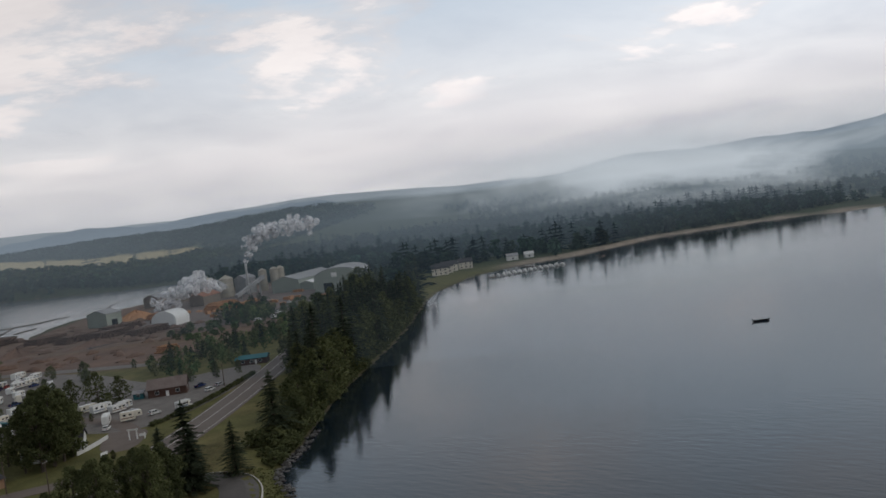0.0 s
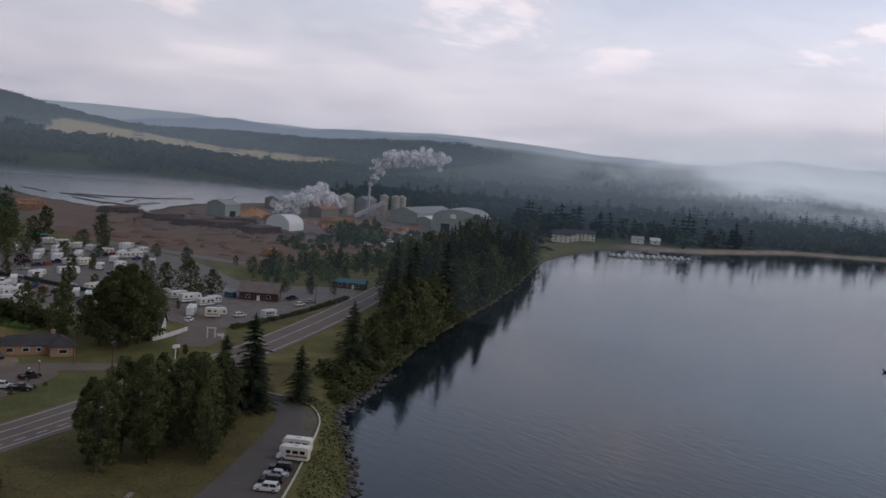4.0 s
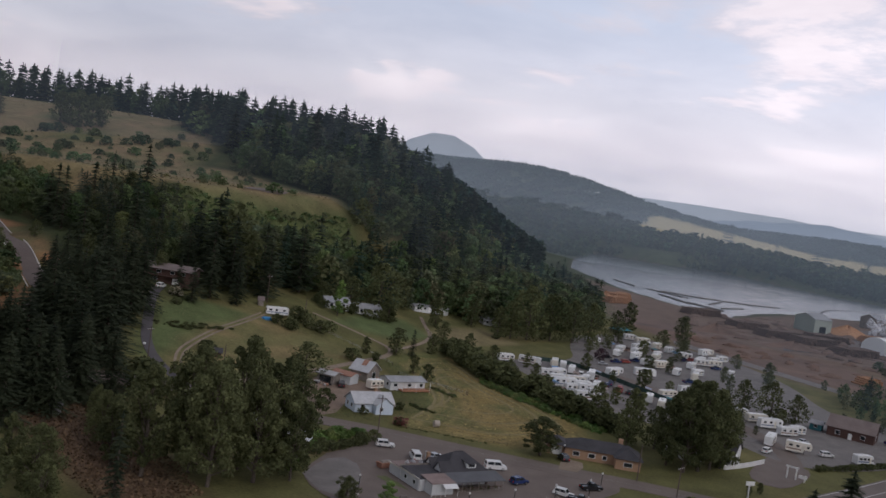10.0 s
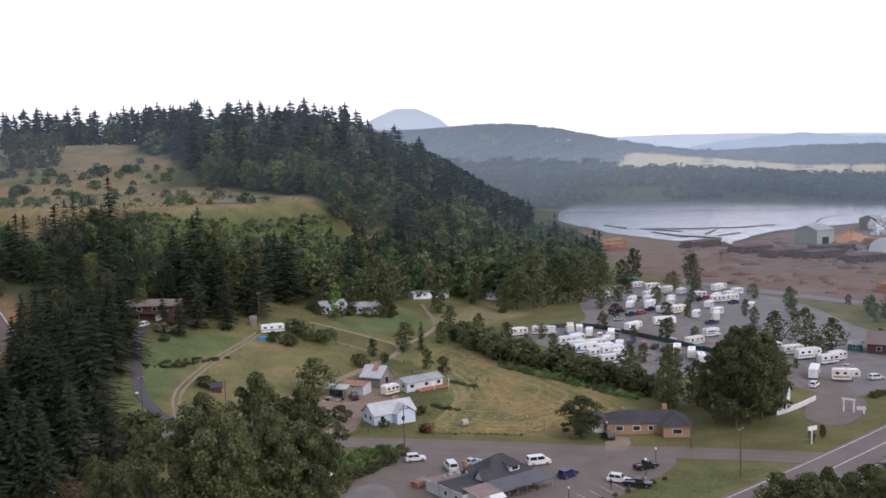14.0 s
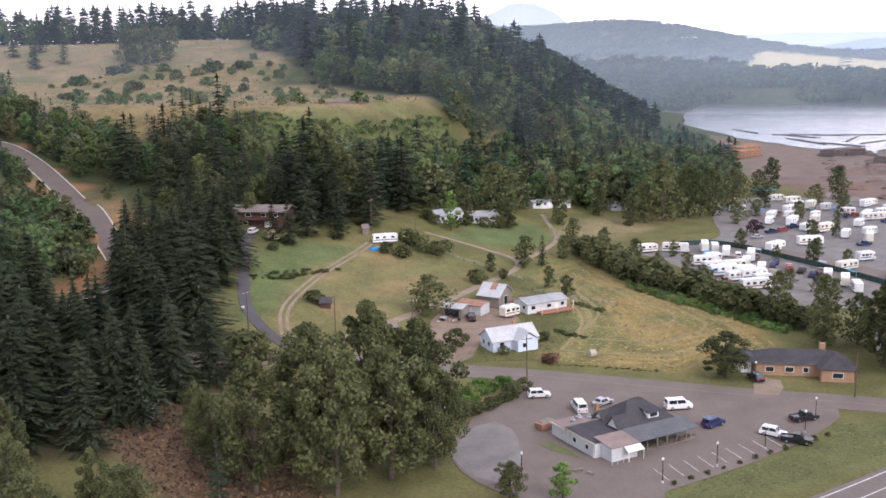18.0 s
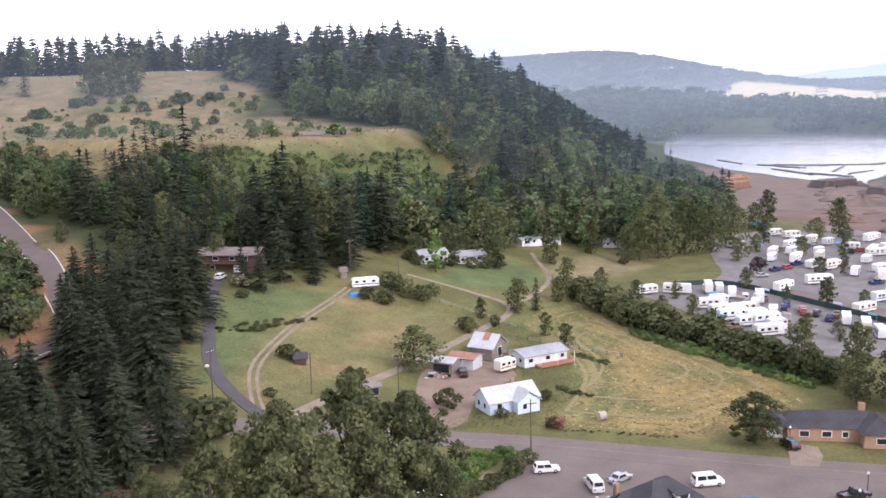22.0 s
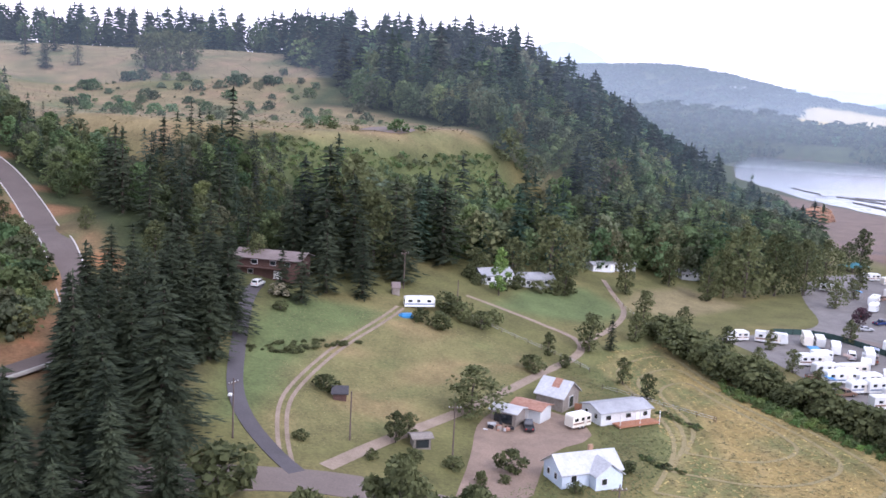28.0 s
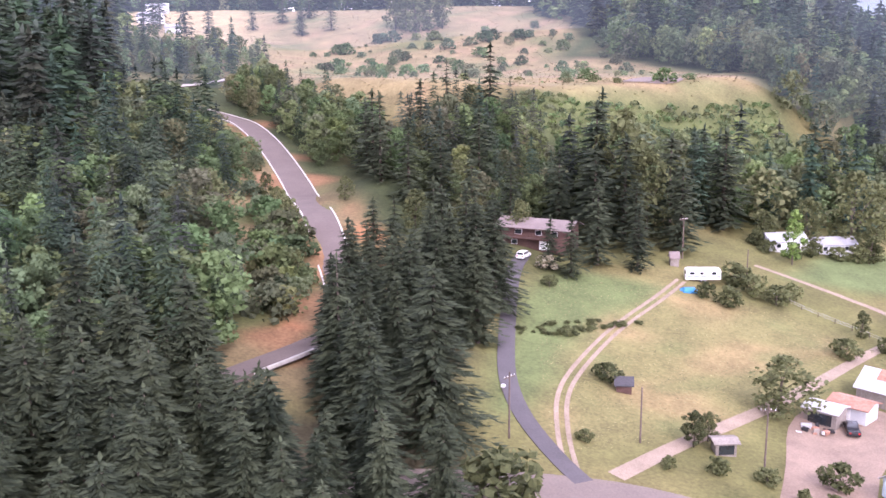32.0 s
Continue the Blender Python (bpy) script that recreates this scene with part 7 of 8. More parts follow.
for x in (1.6, 4.2, 6.8, 9.2):
    w = part("window", box(x, -4.55, 0.8, 1.7, 0.1, 1.4), P_CREAM, diner)
    part("pane", box(x, -4.6, 0.9, 1.45, 0.1, 1.2), P_GLASS, w)
part("door", box(10.5, -4.55, 0.05, 0.9, 0.1, 2.05), M_DARKWOOD, diner)
for y in (-4.2, -0.6):
    w = part("window", box(-8.33, y, 0.9, 0.1, 1.0, 0.9), P_WHITE, diner)
    part("pane", box(-8.37, y, 0.98, 0.1, 0.84, 0.74), P_GLASS, w)
for x, y, r in ((-3.2, 5.2, 0.5), (-1.6, 4.4, 0.45), (-5.0, 4.6, 0.35)):
    part("roof_fan", join(box(x, y, 2.3, 2 * r, 2 * r, 0.5, 0.08), tube((x, y, 2.75), (x, y, 3.15), r * 0.55, r * 0.55, 8)), P_CHROME, diner)
for x, y, h in ((-0.2, 4.9, 2.3), (0.6, 5.4, 1.5), (-6.6, 3.0, 0.9)):
    part("flue", tube((x, y, 2.2), (x, y, 2.6 + h), 0.13, 0.13, 8), P_CHROME, diner)
part("chimney", box(0.2, 4.6, 2.2, 0.8, 0.8, 2.6), M_BRICK, diner)
part("drainpipe", join(tube((-8.42, -6.1, 0), (-8.42, -6.1, 2.5), 0.06, 0.06, 6), tube((-8.42, 1.5, 0), (-8.42, 1.5, 2.4), 0.06, 0.06, 6)), P_WHITE, diner)
part("handrail", join(box(-6.0, -10.4, 0.9, 4.0, 0.06, 0.06), *[box(-7.8 + 1.2 * i, -10.4, 0, 0.06, 0.06, 0.95) for i in range(4)]), P_WHITE, diner)
skip = thing("refuse_skip", "rusty refuse skip behind the restaurant", "skip", at=on_land(8.4, 210.8, 40, 0.12))
part("tub", ([(-1.6, -0.9, 0.1), (1.6, -0.9, 0.1), (1.6, 0.9, 0.1), (-1.6, 0.9, 0.1), (-1.9, -1.0, 1.3), (1.9, -1.0, 1.3), (1.9, 1.0, 1.3), (-1.9, 1.0, 1.3)], SIX), M_RUST, skip)
part("rubbish", box(0.1, 0, 1.0, 3.0, 1.5, 0.6, 0.25), M_OLDWOOD, skip)
for x, y, turn, long in ((10.5, 190.5, 20, 1.6), (12.3, 189.3, -30, 1.2)):
    bench = thing("bench", "pale timber bench on the restaurant forecourt", "bench", at=on_land(x + 2.0, y + 1.0, turn, 0.12))
    part("seat", box(0, 0, 0.42, long, 0.4, 0.06), M_OLDWOOD, bench)
    for k in (-1, 1):
        part("leg", box(k * long * 0.4, 0, 0, 0.08, 0.36, 0.42), M_OLDWOOD, bench)
for x, y, h in ((25.6, 201.5, 0.7), (27.4, 202.6, 0.9), (29.3, 203.7, 0.8), (31.2, 204.8, 0.9), (33.1, 205.9, 0.8)):
    bush(x, y, h, group="planting along the porch", label="low flowering shrub along the porch", fat=1.1)


def wire_fence(line, label, high=1.1):
    """Timber posts with two wires between them."""
    f = thing("wire_fence", label, "fence")
    spots = spaced(line, 4.0)
    for x, y in spots:
        z = ground_z(x, y)
        part("post", box(x, y, z - 0.3, 0.14, 0.14, high + 0.35), M_POLE, f)
    for k in (0.55, 0.98):
        for (ax, ay), (bx, by) in zip(spots, spots[1:]):
            part("wire", tube((ax, ay, ground_z(ax, ay) + high * k), (bx, by, ground_z(bx, by) + high * k), 0.03, 0.03, 4), P_CHROME, f)


wire_fence([(-22, 352), (-8, 344), (4, 336), (10, 330)], "post and wire fence along the lower edge of the lawn")
wire_fence([(12, 318), (24, 308), (34, 300)], "post and wire fence beside the hayfield")
wire_fence([(33, 371), (27, 392), (24, 404)], "post and wire fence beside the gravel lane")
scrap = thing("scrap_heap", "heap of rusty farm scrap beside the open shed", "scrap", at=on_land(-11.5, 284.5, 20))
for k in range(12):
    part("scrap_piece", moved(box(0, 0, 0, rnd.uniform(0.5, 1.8), rnd.uniform(0.3, 1.0), rnd.uniform(0.3, 1.0), 0.06), pose(rnd.uniform(-3, 3), rnd.uniform(-1.6, 1.6), rnd.uniform(-0.1, 0.2), rnd.uniform(-12, 12), rnd.uniform(-12, 12), rnd.uniform(0, 180))), (M_RUST, M_OLDWOOD, P_BLACK, M_TINROOF)[k % 4], scrap)


# ---- poles, lamps, signs ----
def utility_pole(high, label, arms=True):
    p = thing("utility_pole", label, "pole")
    part("post", tube((0, 0, -0.8), (0, 0, high), 0.17, 0.11, 8), M_POLE, p)
    if arms:
        part("crossarm", box(0, 0, high - 0.9, 2.4, 0.12, 0.14), M_POLE, p)
        for x in (-1.05, -0.4, 0.4, 1.05):
            part("insulator", tube((x, 0, high - 0.77), (x, 0, high - 0.52), 0.06, 0.04, 6), P_WHITE, p)
    return p


set_out(utility_pole(10.5, "brown timber utility pole with crossarm"), [(6.3, 236, 15), (-56.6, 256.4, 60), (-39, 361, 40), (73.6, 206, 40), (-19.4, 266, 10)], "utility poles")
set_out(utility_pole(9.0, "slim bare timber pole in a pasture", False), [(-38, 266.3, 0), (-23.7, 351.7, 0), (184, 300, 0), (70.1, 226.2, 0)], "utility poles")


def lot_lamp():
    p = thing("lamp_post", "dark lamp post with a white globe lamp", "lamp")
    part("post", tube((0, 0, -0.3), (0, 0, 3.8), 0.08, 0.06, 8), P_BLACK, p)
    part("base", tube((0, 0, -0.1), (0, 0, 0.35), 0.2, 0.16, 8), M_KERB, p)
    part("globe", join(tube((0, 0, 3.8), (0, 0, 4.0), 0.12, 0.24, 8), tube((0, 0, 4.0), (0, 0, 4.25), 0.24, 0.12, 8)), P_WHITE, p)
    return p


set_out(lot_lamp(), [(25.3, 187, 0), (35.4, 193.4, 0), (45.3, 200.6, 0), (54.4, 207.8, 0), (3.1, 189.7, 0), (53.5, 236.4, 0), (58.5, 214.5, 0)], "car park lamps")
for x, y in [(27 + 3.1 * i, 186.5 + 2.0 * i) for i in range(11)]:
    bush(x, y, rnd.uniform(0.5, 0.9), group="low car park shrubs")
for i, (x, y) in enumerate(spaced([(-15, 202), (-9, 213), (0, 222), (6, 231)], 1.9)):
    bush(x - rnd.uniform(0, 2.4), y + rnd.uniform(0, 1.2), rnd.uniform(1.8, 3.2), group="brambles beside the car park", label="bright green bramble thicket beside the car park")
bush(12, 250, 2.2, label="reddish dry bush by the side road")
hay = thing("hay_bale", "weathered pale round hay bale in the field", "hay bale", at=on_land(22, 254.5, 20))
part("roll", tube((-0.75, 0, 0.85), (0.75, 0, 0.85), 0.9, 0.9, 16), M_HAY, hay)
portal = thing("entrance_arch", "white timber entrance arch of the caravan park", "arch", at=on_land(119.5, 248.5, -38))
for x in (-2.4, 0, 2.4):
    part("post", box(x, 0, -0.3, 0.35, 0.35, 3.6 if x < 1 else 2.2), P_WHITE, portal)
part("beam", box(-1.2, 0, 3.1, 3.4, 0.3, 0.4), P_WHITE, portal)
part("sign_board", box(1.8, 0, 0.9, 2.2, 0.14, 0.8), P_WHITE, portal)
sign = thing("road_sign", "white road sign on a short post", "sign", at=on_land(36.5, 158.0, -50))
part("post", box(0, 0, -0.3, 0.1, 0.1, 2.2), P_CHROME, sign)
part("panel", box(0, -0.08, 1.2, 0.75, 0.04, 1.0), P_WHITE, sign)
sign2 = thing("pylon_sign", "white business sign on a tall post", "sign", at=on_land(97.5, 225, 20))
part("post", box(0, 0, -0.3, 0.3, 0.3, 4.2), P_WHITE, sign2)
part("panel", box(0, -0.2, 3.2, 2.6, 0.2, 1.0, 0.05), P_WHITE, sign2)
tarp = thing("tarpaulin_heap", "heap under a bright blue tarpaulin", "tarpaulin", at=on_land(-35.8, 340.5, 20))
part("cover", join(box(0, 0, -0.1, 3.2, 2.2, 1.0, 0.4), box(-1.4, 0.4, -0.1, 1.4, 1.6, 0.7, 0.3)), P_TARP, tarp)
mailbox = thing("mail_box", "white mail box on a post beside the driveway", "mail box", at=on_land(-61, 270, 0))
part("post", box(0, 0, -0.2, 0.12, 0.12, 1.2), M_POLE, mailbox)
part("box", box(0, 0, 1.0, 0.7, 0.5, 0.5, 0.15), P_WHITE, mailbox)
fence = thing("park_fence", "long dark green screened fence in the caravan park", "fence")
line = spaced([(68, 386), (84, 388), (98, 359), (110, 333), (118, 310)], 3.0)
for (ax, ay), (bx, by) in zip(line, line[1:]):
    part("screen", ([(ax, ay, -0.1), (bx, by, -0.1), (bx, by, 1.7), (ax, ay, 1.7), (ax + 0.08, ay + 0.05, -0.1), (bx + 0.08, by + 0.05, -0.1), (bx + 0.08, by + 0.05, 1.7), (ax + 0.08, ay + 0.05, 1.7)], [(0, 1, 2, 3), (7, 6, 5, 4), (3, 2, 6, 7), (0, 3, 7, 4), (1, 5, 6, 2)]), paint("green_screen", (0.03, 0.06, 0.05), 0.8) if "green_screen" not in bpy.data.materials else bpy.data.materials["green_screen"], fence)
    part("post", tube((ax, ay, -0.2), (ax, ay, 1.85), 0.06, 0.06, 6), P_BLACK, fence)
pavilion = thing("pavilion", "open picnic pavilion with a teal metal roof", "pavilion", at=on_land(133, 510, 30))
for x in (-4, 0, 4):
    for y in (-3, 3):
        part("post", box(x, y, -0.2, 0.25, 0.25, 2.9), M_POLE, pavilion)
part("roof", hip_roof(-4.5, 4.5, -3.4, 3.4, 2.6, 1.5), P_TEAL, pavilion)
lodge = gable_house("lodge", "dark brown timber lodge in the caravan park", 15, 10, 3.4, 3.2, M_DARKWOOD, M_BROWNROOF, on_land(168, 316, -35), [("f", -4, 1, 1.4, 1.2), ("f", 4, 1, 1.4, 1.2), ("r", 0, 1, 1.4, 1.2)], [("f", 0, 1.2)])
gable_house("shop", "long low green-roofed roadside building", 14, 7, 2.8, 1.2, M_DARKWOOD, P_TEAL, on_land(223, 338, -45), [("f", -4, 1, 1.4, 1.1), ("f", 0, 1, 1.4, 1.1), ("f", 4, 1, 1.4, 1.1)], [("f", 2, 1.0)])
gable_house("kiosk", "small teal kiosk beside the lodge", 4, 3.5, 2.4, 0.8, P_TEAL, M_GREYROOF, on_land(158, 322, -35), [("f", 0, 1, 1.0, 0.9)], [], category="shed")

# ---- sawmill ----
def shed_hall(name, label, long, deep, wall, rise, at, wall_mat=M_MILLGREEN, roof_mat=M_MILLROOF, doors=()):
    h = gable_house(name, label, long, deep, wall, rise, wall_mat, roof_mat, at, (), (), 0.6, category="mill building")
    for face, along, wide, high in doors:
        s = {"f": -1, "b": 1, "l": -1, "r": 1}[face]
        geo = box(along, s * deep / 2, 0, wide, 0.4, high) if face in "fb" else box(s * long / 2, along, 0, 0.4, wide, high)
        # black panel on the closed wall; the doorway's inner shade is its colour
        part("doorway", geo, P_BLACK, h, "black panel painted as the dark inside a doorway")
    return h


def vault(long, deep, high, n=14, stilt=0.35):
    """A rounded hall along x."""
    prof = [(-deep / 2, 0)] + [(-deep / 2 * math.cos(math.pi * i / n), high * stilt + high * (1 - stilt) * math.sin(math.pi * i / n)) for i in range(n + 1)] + [(deep / 2, 0)]
    verts, faces = side_prism(prof, -long / 2, long / 2)
    return [(y, x, z) for x, y, z in verts], faces


dome = thing("fabric_shelter", "white rounded fabric storage shelter", "shelter", at=on_land(322, 592, 28))
part("cover", vault(18, 20, 10.8), M_CANVAS, dome)
for i in range(7):
    part("rib", moved(vault(0.35, 20.2, 10.9), pose(-8.4 + 2.8 * i, 0, 0)), P_WHITE, dome)
hall = thing("planing_mill", "big pale green steel mill hall with rounded roof", "mill building", at=on_land(492, 605, 40))
part("hall", vault(50, 38, 19, 10, 0.55), M_MILLGREEN, hall)
part("roof", moved(vault(50.6, 38.8, 19.2, 10, 0.62), pose(0.5, 0, 0.25)), M_MILLROOF, hall)
part("front_wall", moved(vault(1.2, 38.4, 18.8, 10, 0.55), pose(-25.4, 0, 0)), M_MILLGREEN, hall)
for y in (-8, 8):
    # doorway darkness painted as a black panel on the front wall
    part("doorway", box(-26.0, y, 0, 0.5, 7, 7.5), P_BLACK, hall, "black panel painted as the dark inside a doorway")
part("sign_panel", box(-26.1, 2, 12, 0.3, 4.5, 3.5), P_WHITE, hall)
shed_hall("mill_shed", "long pale green steel mill shed", 80, 26, 10, 4, on_land(512, 688, 29), doors=[("f", -20, 8, 6), ("f", 10, 8, 6)])
shed_hall("mill_shed", "low white-roofed lumber shed", 46, 14, 6, 2, on_land(508, 664, 29), roof_mat=P_WHITE)
shed_hall("mill_shed", "small pale green sorting shed", 16, 20, 10, 3, on_land(316, 684, 20), doors=[("f", 0, 6, 5)])
shed_hall("mill_shed", "dark open sawmill building by the pond", 44, 16, 9, 3, on_land(424, 785, 24), M_OLDWOOD, M_MILLROOF)
shed_hall("mill_shed", "rusty brown boiler house", 26, 14, 8, 3, on_land(418, 705, 25), M_OLDWOOD, M_RUST)
shed_hall("mill_shed", "grey conveyor house beside the silos", 18, 12, 15, 3, on_land(480, 736, 25), M_MILLROOF, M_MILLROOF)
shed_hall("mill_shed", "white roofed shed behind the mill hall", 40, 16, 8, 2, on_land(560, 690, 30), P_WHITE, P_WHITE)


def silo(r, high, label):
    s = thing("silo", label, "silo")
    part("tank", join(tube((0, 0, -0.5), (0, 0, high), r, r, 18), tube((0, 0, high), (0, 0, high + r * 0.5), r, 0.6, 18)), M_SILO, s)
    for k in (0.25, 0.5, 0.75):
        part("band", tube((0, 0, high * k), (0, 0, high * k + 0.4), r + 0.12, r + 0.12, 18), M_MILLROOF, s)
    return s


set_out(silo(6.5, 17, "fat stained steel dust silo"), [(461, 738, 0), (447, 745, 0)], "mill silos")
set_out(silo(4.0, 19, "tall slim steel silo"), [(498, 733, 0), (507, 727, 0), (516, 730, 0)], "mill silos")
stack = thing("chimney_stack", "slim steel boiler chimney with white steam", "chimney", at=on_land(474, 722))
part("pipe", tube((0, 0, 0), (0, 0, 29), 1.2, 1.0, 12), P_CHROME, stack)
part("collar", tube((0, 0, 28.4), (0, 0, 29.2), 1.4, 1.4, 12), M_MILLROOF, stack)
belt = thing("conveyor", "sloping covered conveyor on steel legs", "conveyor", at=on_land(455, 690, 20))
part("gallery", moved(box(0, 0, 0, 44, 3, 3), pose(0, 0, 8, 0, -16, 0)), M_MILLROOF, belt)
for x in (-14, 0, 14):
    part("leg", tube((x, 0, 0), (x, 0, 8.5 + 0.28 * x), 0.5, 0.5, 6), M_MILLROOF, belt)


def log_deck(long, deep, high, mat, label, seed):
    """A heap of logs side by side, in layers."""
    r = random.Random(seed)
    geos, d = [], 0.9
    for layer in range(int(high / d)):
        n = int((long - layer * 1.5) / d)
        for i in range(n):
            x = -n * d / 2 + i * d + r.uniform(-0.2, 0.2)
            o = r.uniform(-1.2, 1.2)
            geos.append(tube((x, -deep / 2 + o, d * (layer + 0.5)), (x, deep / 2 + o, d * (layer + 0.5)), d * r.uniform(0.42, 0.56), d * r.uniform(0.36, 0.5), 6))
    t = thing("log_deck", label, "log pile", kind="stuff")
    part("logs", join(*geos), mat, t)
    return t


set_out(log_deck(34, 12, 5, M_DARKLOG, "long deck of dark stacked logs", 1), [(278, 595, 20), (300, 625, 15), (252, 640, 25), (236, 690, 30), (290, 565, 20), (262, 610, 20)], "log decks")
set_out(log_deck(26, 10, 4.5, M_LOG, "deck of fresh orange logs", 2), [(386, 632, 20), (400, 652, 20), (180, 720, 40), (172, 690, 40), (352, 660, 15)], "log decks")
set_out(log_deck(14, 7, 4, M_LOG, "small deck of orange sawn lumber", 3), [(240, 448, 20), (398, 618, 20), (190, 745, 40)], "log decks")


def heap(name, r, high, mat, label, at, seed):
    v, f = [], []
    rings, n = 7, 24
    for k in range(rings + 1):
        u = k / rings
        for i in range(n):
            a = 2 * math.pi * i / n
            w = 1 + 0.18 * math.sin(3 * a + seed) + 0.1 * math.sin(7 * a + seed * 2)
            v.append((r * u * w * math.cos(a), r * u * w * 0.7 * math.sin(a), high * (1 - u) ** 1.2 * (1 + 0.15 * math.sin(5 * a + k)) - 0.4 * u))
    for k in range(rings):
        for i in range(n):
            j = (i + 1) % n
            f.append((k * n + i, (k + 1) * n + i, (k + 1) * n + j, k * n + j))
    ob = solid(name, (v, f), mat, label, "heap", kind="stuff")
    ob.matrix_world = at


heap("chip_heap", 22, 7, M_LOG, "pale orange heap of wood chips", on_land(345, 690), 1)
heap("chip_heap", 14, 5, M_LOG, "pale orange heap of wood chips", on_land(520, 640), 2)
heap("bark_heap", 18, 5, M_DIRT, "rust-brown heap of bark", on_land(212, 590), 3)
heap("bark_heap", 24, 4, M_DIRT, "rust-brown heap of bark", on_land(250, 560), 4)
heap("chip_heap", 9, 6, M_LOG, "orange heap of fresh chips by the woods", on_land(168, 705), 5)
solid("puddle", ([(x, y, 0.3) for x, y in ((236, 540), (262, 548), (268, 572), (246, 566))], [(0, 1, 2, 3)]), M_POND, "shallow grey puddle in the log yard", "water")
set_out(car(P_WHITE, "white works van in the mill yard", "van"), [(380, 564, 20), (412, 573, 40), (364, 519, 20), (333, 498, 0), (345, 497, 10), (356, 505, 90)], "mill vehicles")
raft_mat = material("dark_floating_logs", (0.05, 0.04, 0.032), (0.16, 0.135, 0.115), 0.7, 1.0, 12.0, 0.3)
for x, y, a, b, turn in ((262, 872, 46, 5, 118), (281, 880, 40, 4, 150), (318, 873, 46, 4, 172), (352, 880, 44, 4, 22), (253, 822, 60, 4, 100), (270, 786, 40, 5, 117), (296, 838, 52, 3, 60), (300, 806, 40, 3, 40), (236, 930, 50, 3, 100)):
    raft = thing("log_raft", "raft of dark floating logs on the pond", "log raft", "log rafts", at=pose(x, y, WATER, 0, 0, turn))
    for i in range(int(b / 1.1)):
        part("log", tube((-a / 2 + rnd.uniform(-3, 3), -b / 2 + 1.1 * i, 0.15), (a / 2 + rnd.uniform(-3, 3), -b / 2 + 1.1 * i, 0.15), 0.6, 0.5, 6), raft_mat, raft)
for pts, wide in (([(225, 880), (250, 905), (296, 884), (337, 874), (372, 893), (420, 885)], 1.6), ([(252, 850), (262, 800), (279, 770)], 1.6), ([(330, 1390), (384, 1420), (427, 1315), (483, 1238), (537, 1176), (587, 1118)], 4.0), ([(420, 900), (455, 960), (500, 1000), (560, 1020)], 2.0)):
    boom = solid("log_boom", ribbon(pts, wide, 0.0, step=6, across=2, thick=0.0), raft_mat, "dark line of boom logs on the pond", "log boom", kind="")
    for v in boom.data.vertices:
        v.co.z = WATER + 0.3


# steam, as it hangs at most times
def steam_material():
    m = bpy.data.materials.new("white_steam")
    m.use_nodes = True
    nt = m.node_tree
    nt.nodes.clear()
    out, mix, clear = nt.nodes.new("ShaderNodeOutputMaterial"), nt.nodes.new("ShaderNodeMixShader"), nt.nodes.new("ShaderNodeBsdfTransparent")
    body = node(nt, "ShaderNodeBsdfDiffuse", Color=(0.95, 0.95, 0.96, 1))
    where = nt.nodes.new("ShaderNodeNewGeometry")
    noisy = node(nt, "ShaderNodeTexNoise", Scale=0.14, Detail=3.0, Roughness=0.5)
    hole = nt.nodes.new("ShaderNodeMapRange")
    hole.inputs["From Min"].default_value, hole.inputs["From Max"].default_value, hole.inputs["To Max"].default_value = 0.3, 0.6, 0.6
    nt.links.new(where.outputs["Position"], noisy.inputs["Vector"])
    nt.links.new(noisy.outputs["Fac"], hole.inputs["Value"])
    nt.links.new(hole.outputs[0], mix.inputs["Fac"])
    nt.links.new(clear.outputs[0], mix.inputs[1])
    glowing = node(nt, "ShaderNodeBsdfTranslucent", Color=(0.95, 0.95, 0.96, 1))
    half = node(nt, "ShaderNodeMixShader", Fac=0.5)
    nt.links.new(body.outputs[0], half.inputs[1])
    nt.links.new(glowing.outputs[0], half.inputs[2])
    nt.links.new(half.outputs[0], mix.inputs[2])
    nt.links.new(mix.outputs[0], out.inputs["Surface"])
    return m


M_STEAM = steam_material()


def puffs(label, spots, seed):
    r = random.Random(seed)
    b = bmesh.new()
    for x, y, z, rad, n in spots:
        for _ in range(n * 3):
            c = Vector((x + r.gauss(0, rad * 0.7), y + r.gauss(0, rad * 0.7), z + r.gauss(0, rad * 0.45)))
            k = rad * r.uniform(0.18, 0.5)
            made = bmesh.ops.create_icosphere(b, subdivisions=2, radius=k, matrix=Matrix.Translation(c))
            for v in made["verts"]:
                v.co += (v.co - c) * 0.2 * noise.noise(v.co * (1.2 / k))
    me = bpy.data.meshes.new("steam")
    b.to_mesh(me)
    b.free()
    me.polygons.foreach_set("use_smooth", np.ones(len(me.polygons), bool))
    me.materials.append(M_STEAM)
    tagged(new("steam_cloud", me), label, "steam", kind="stuff")


puffs("rising plume of white steam over the chimney", [(475, 722, 31, 2.0, 8), (478, 722, 36, 3.2, 9), (482, 721, 43, 4.5, 10), (486, 718, 50, 6.5, 12), (495, 712, 57, 7.5, 10), (512, 703, 58, 8.0, 10), (530, 694, 57, 7.0, 8)], 1)
puffs("low bank of white steam beside the boiler house", [(392, 715, 10, 7, 12), (404, 712, 15, 8, 13), (418, 712, 18, 8.5, 13), (430, 718, 14, 7.5, 10), (443, 726, 11, 6, 8), (380, 716, 7, 5, 6)], 2)

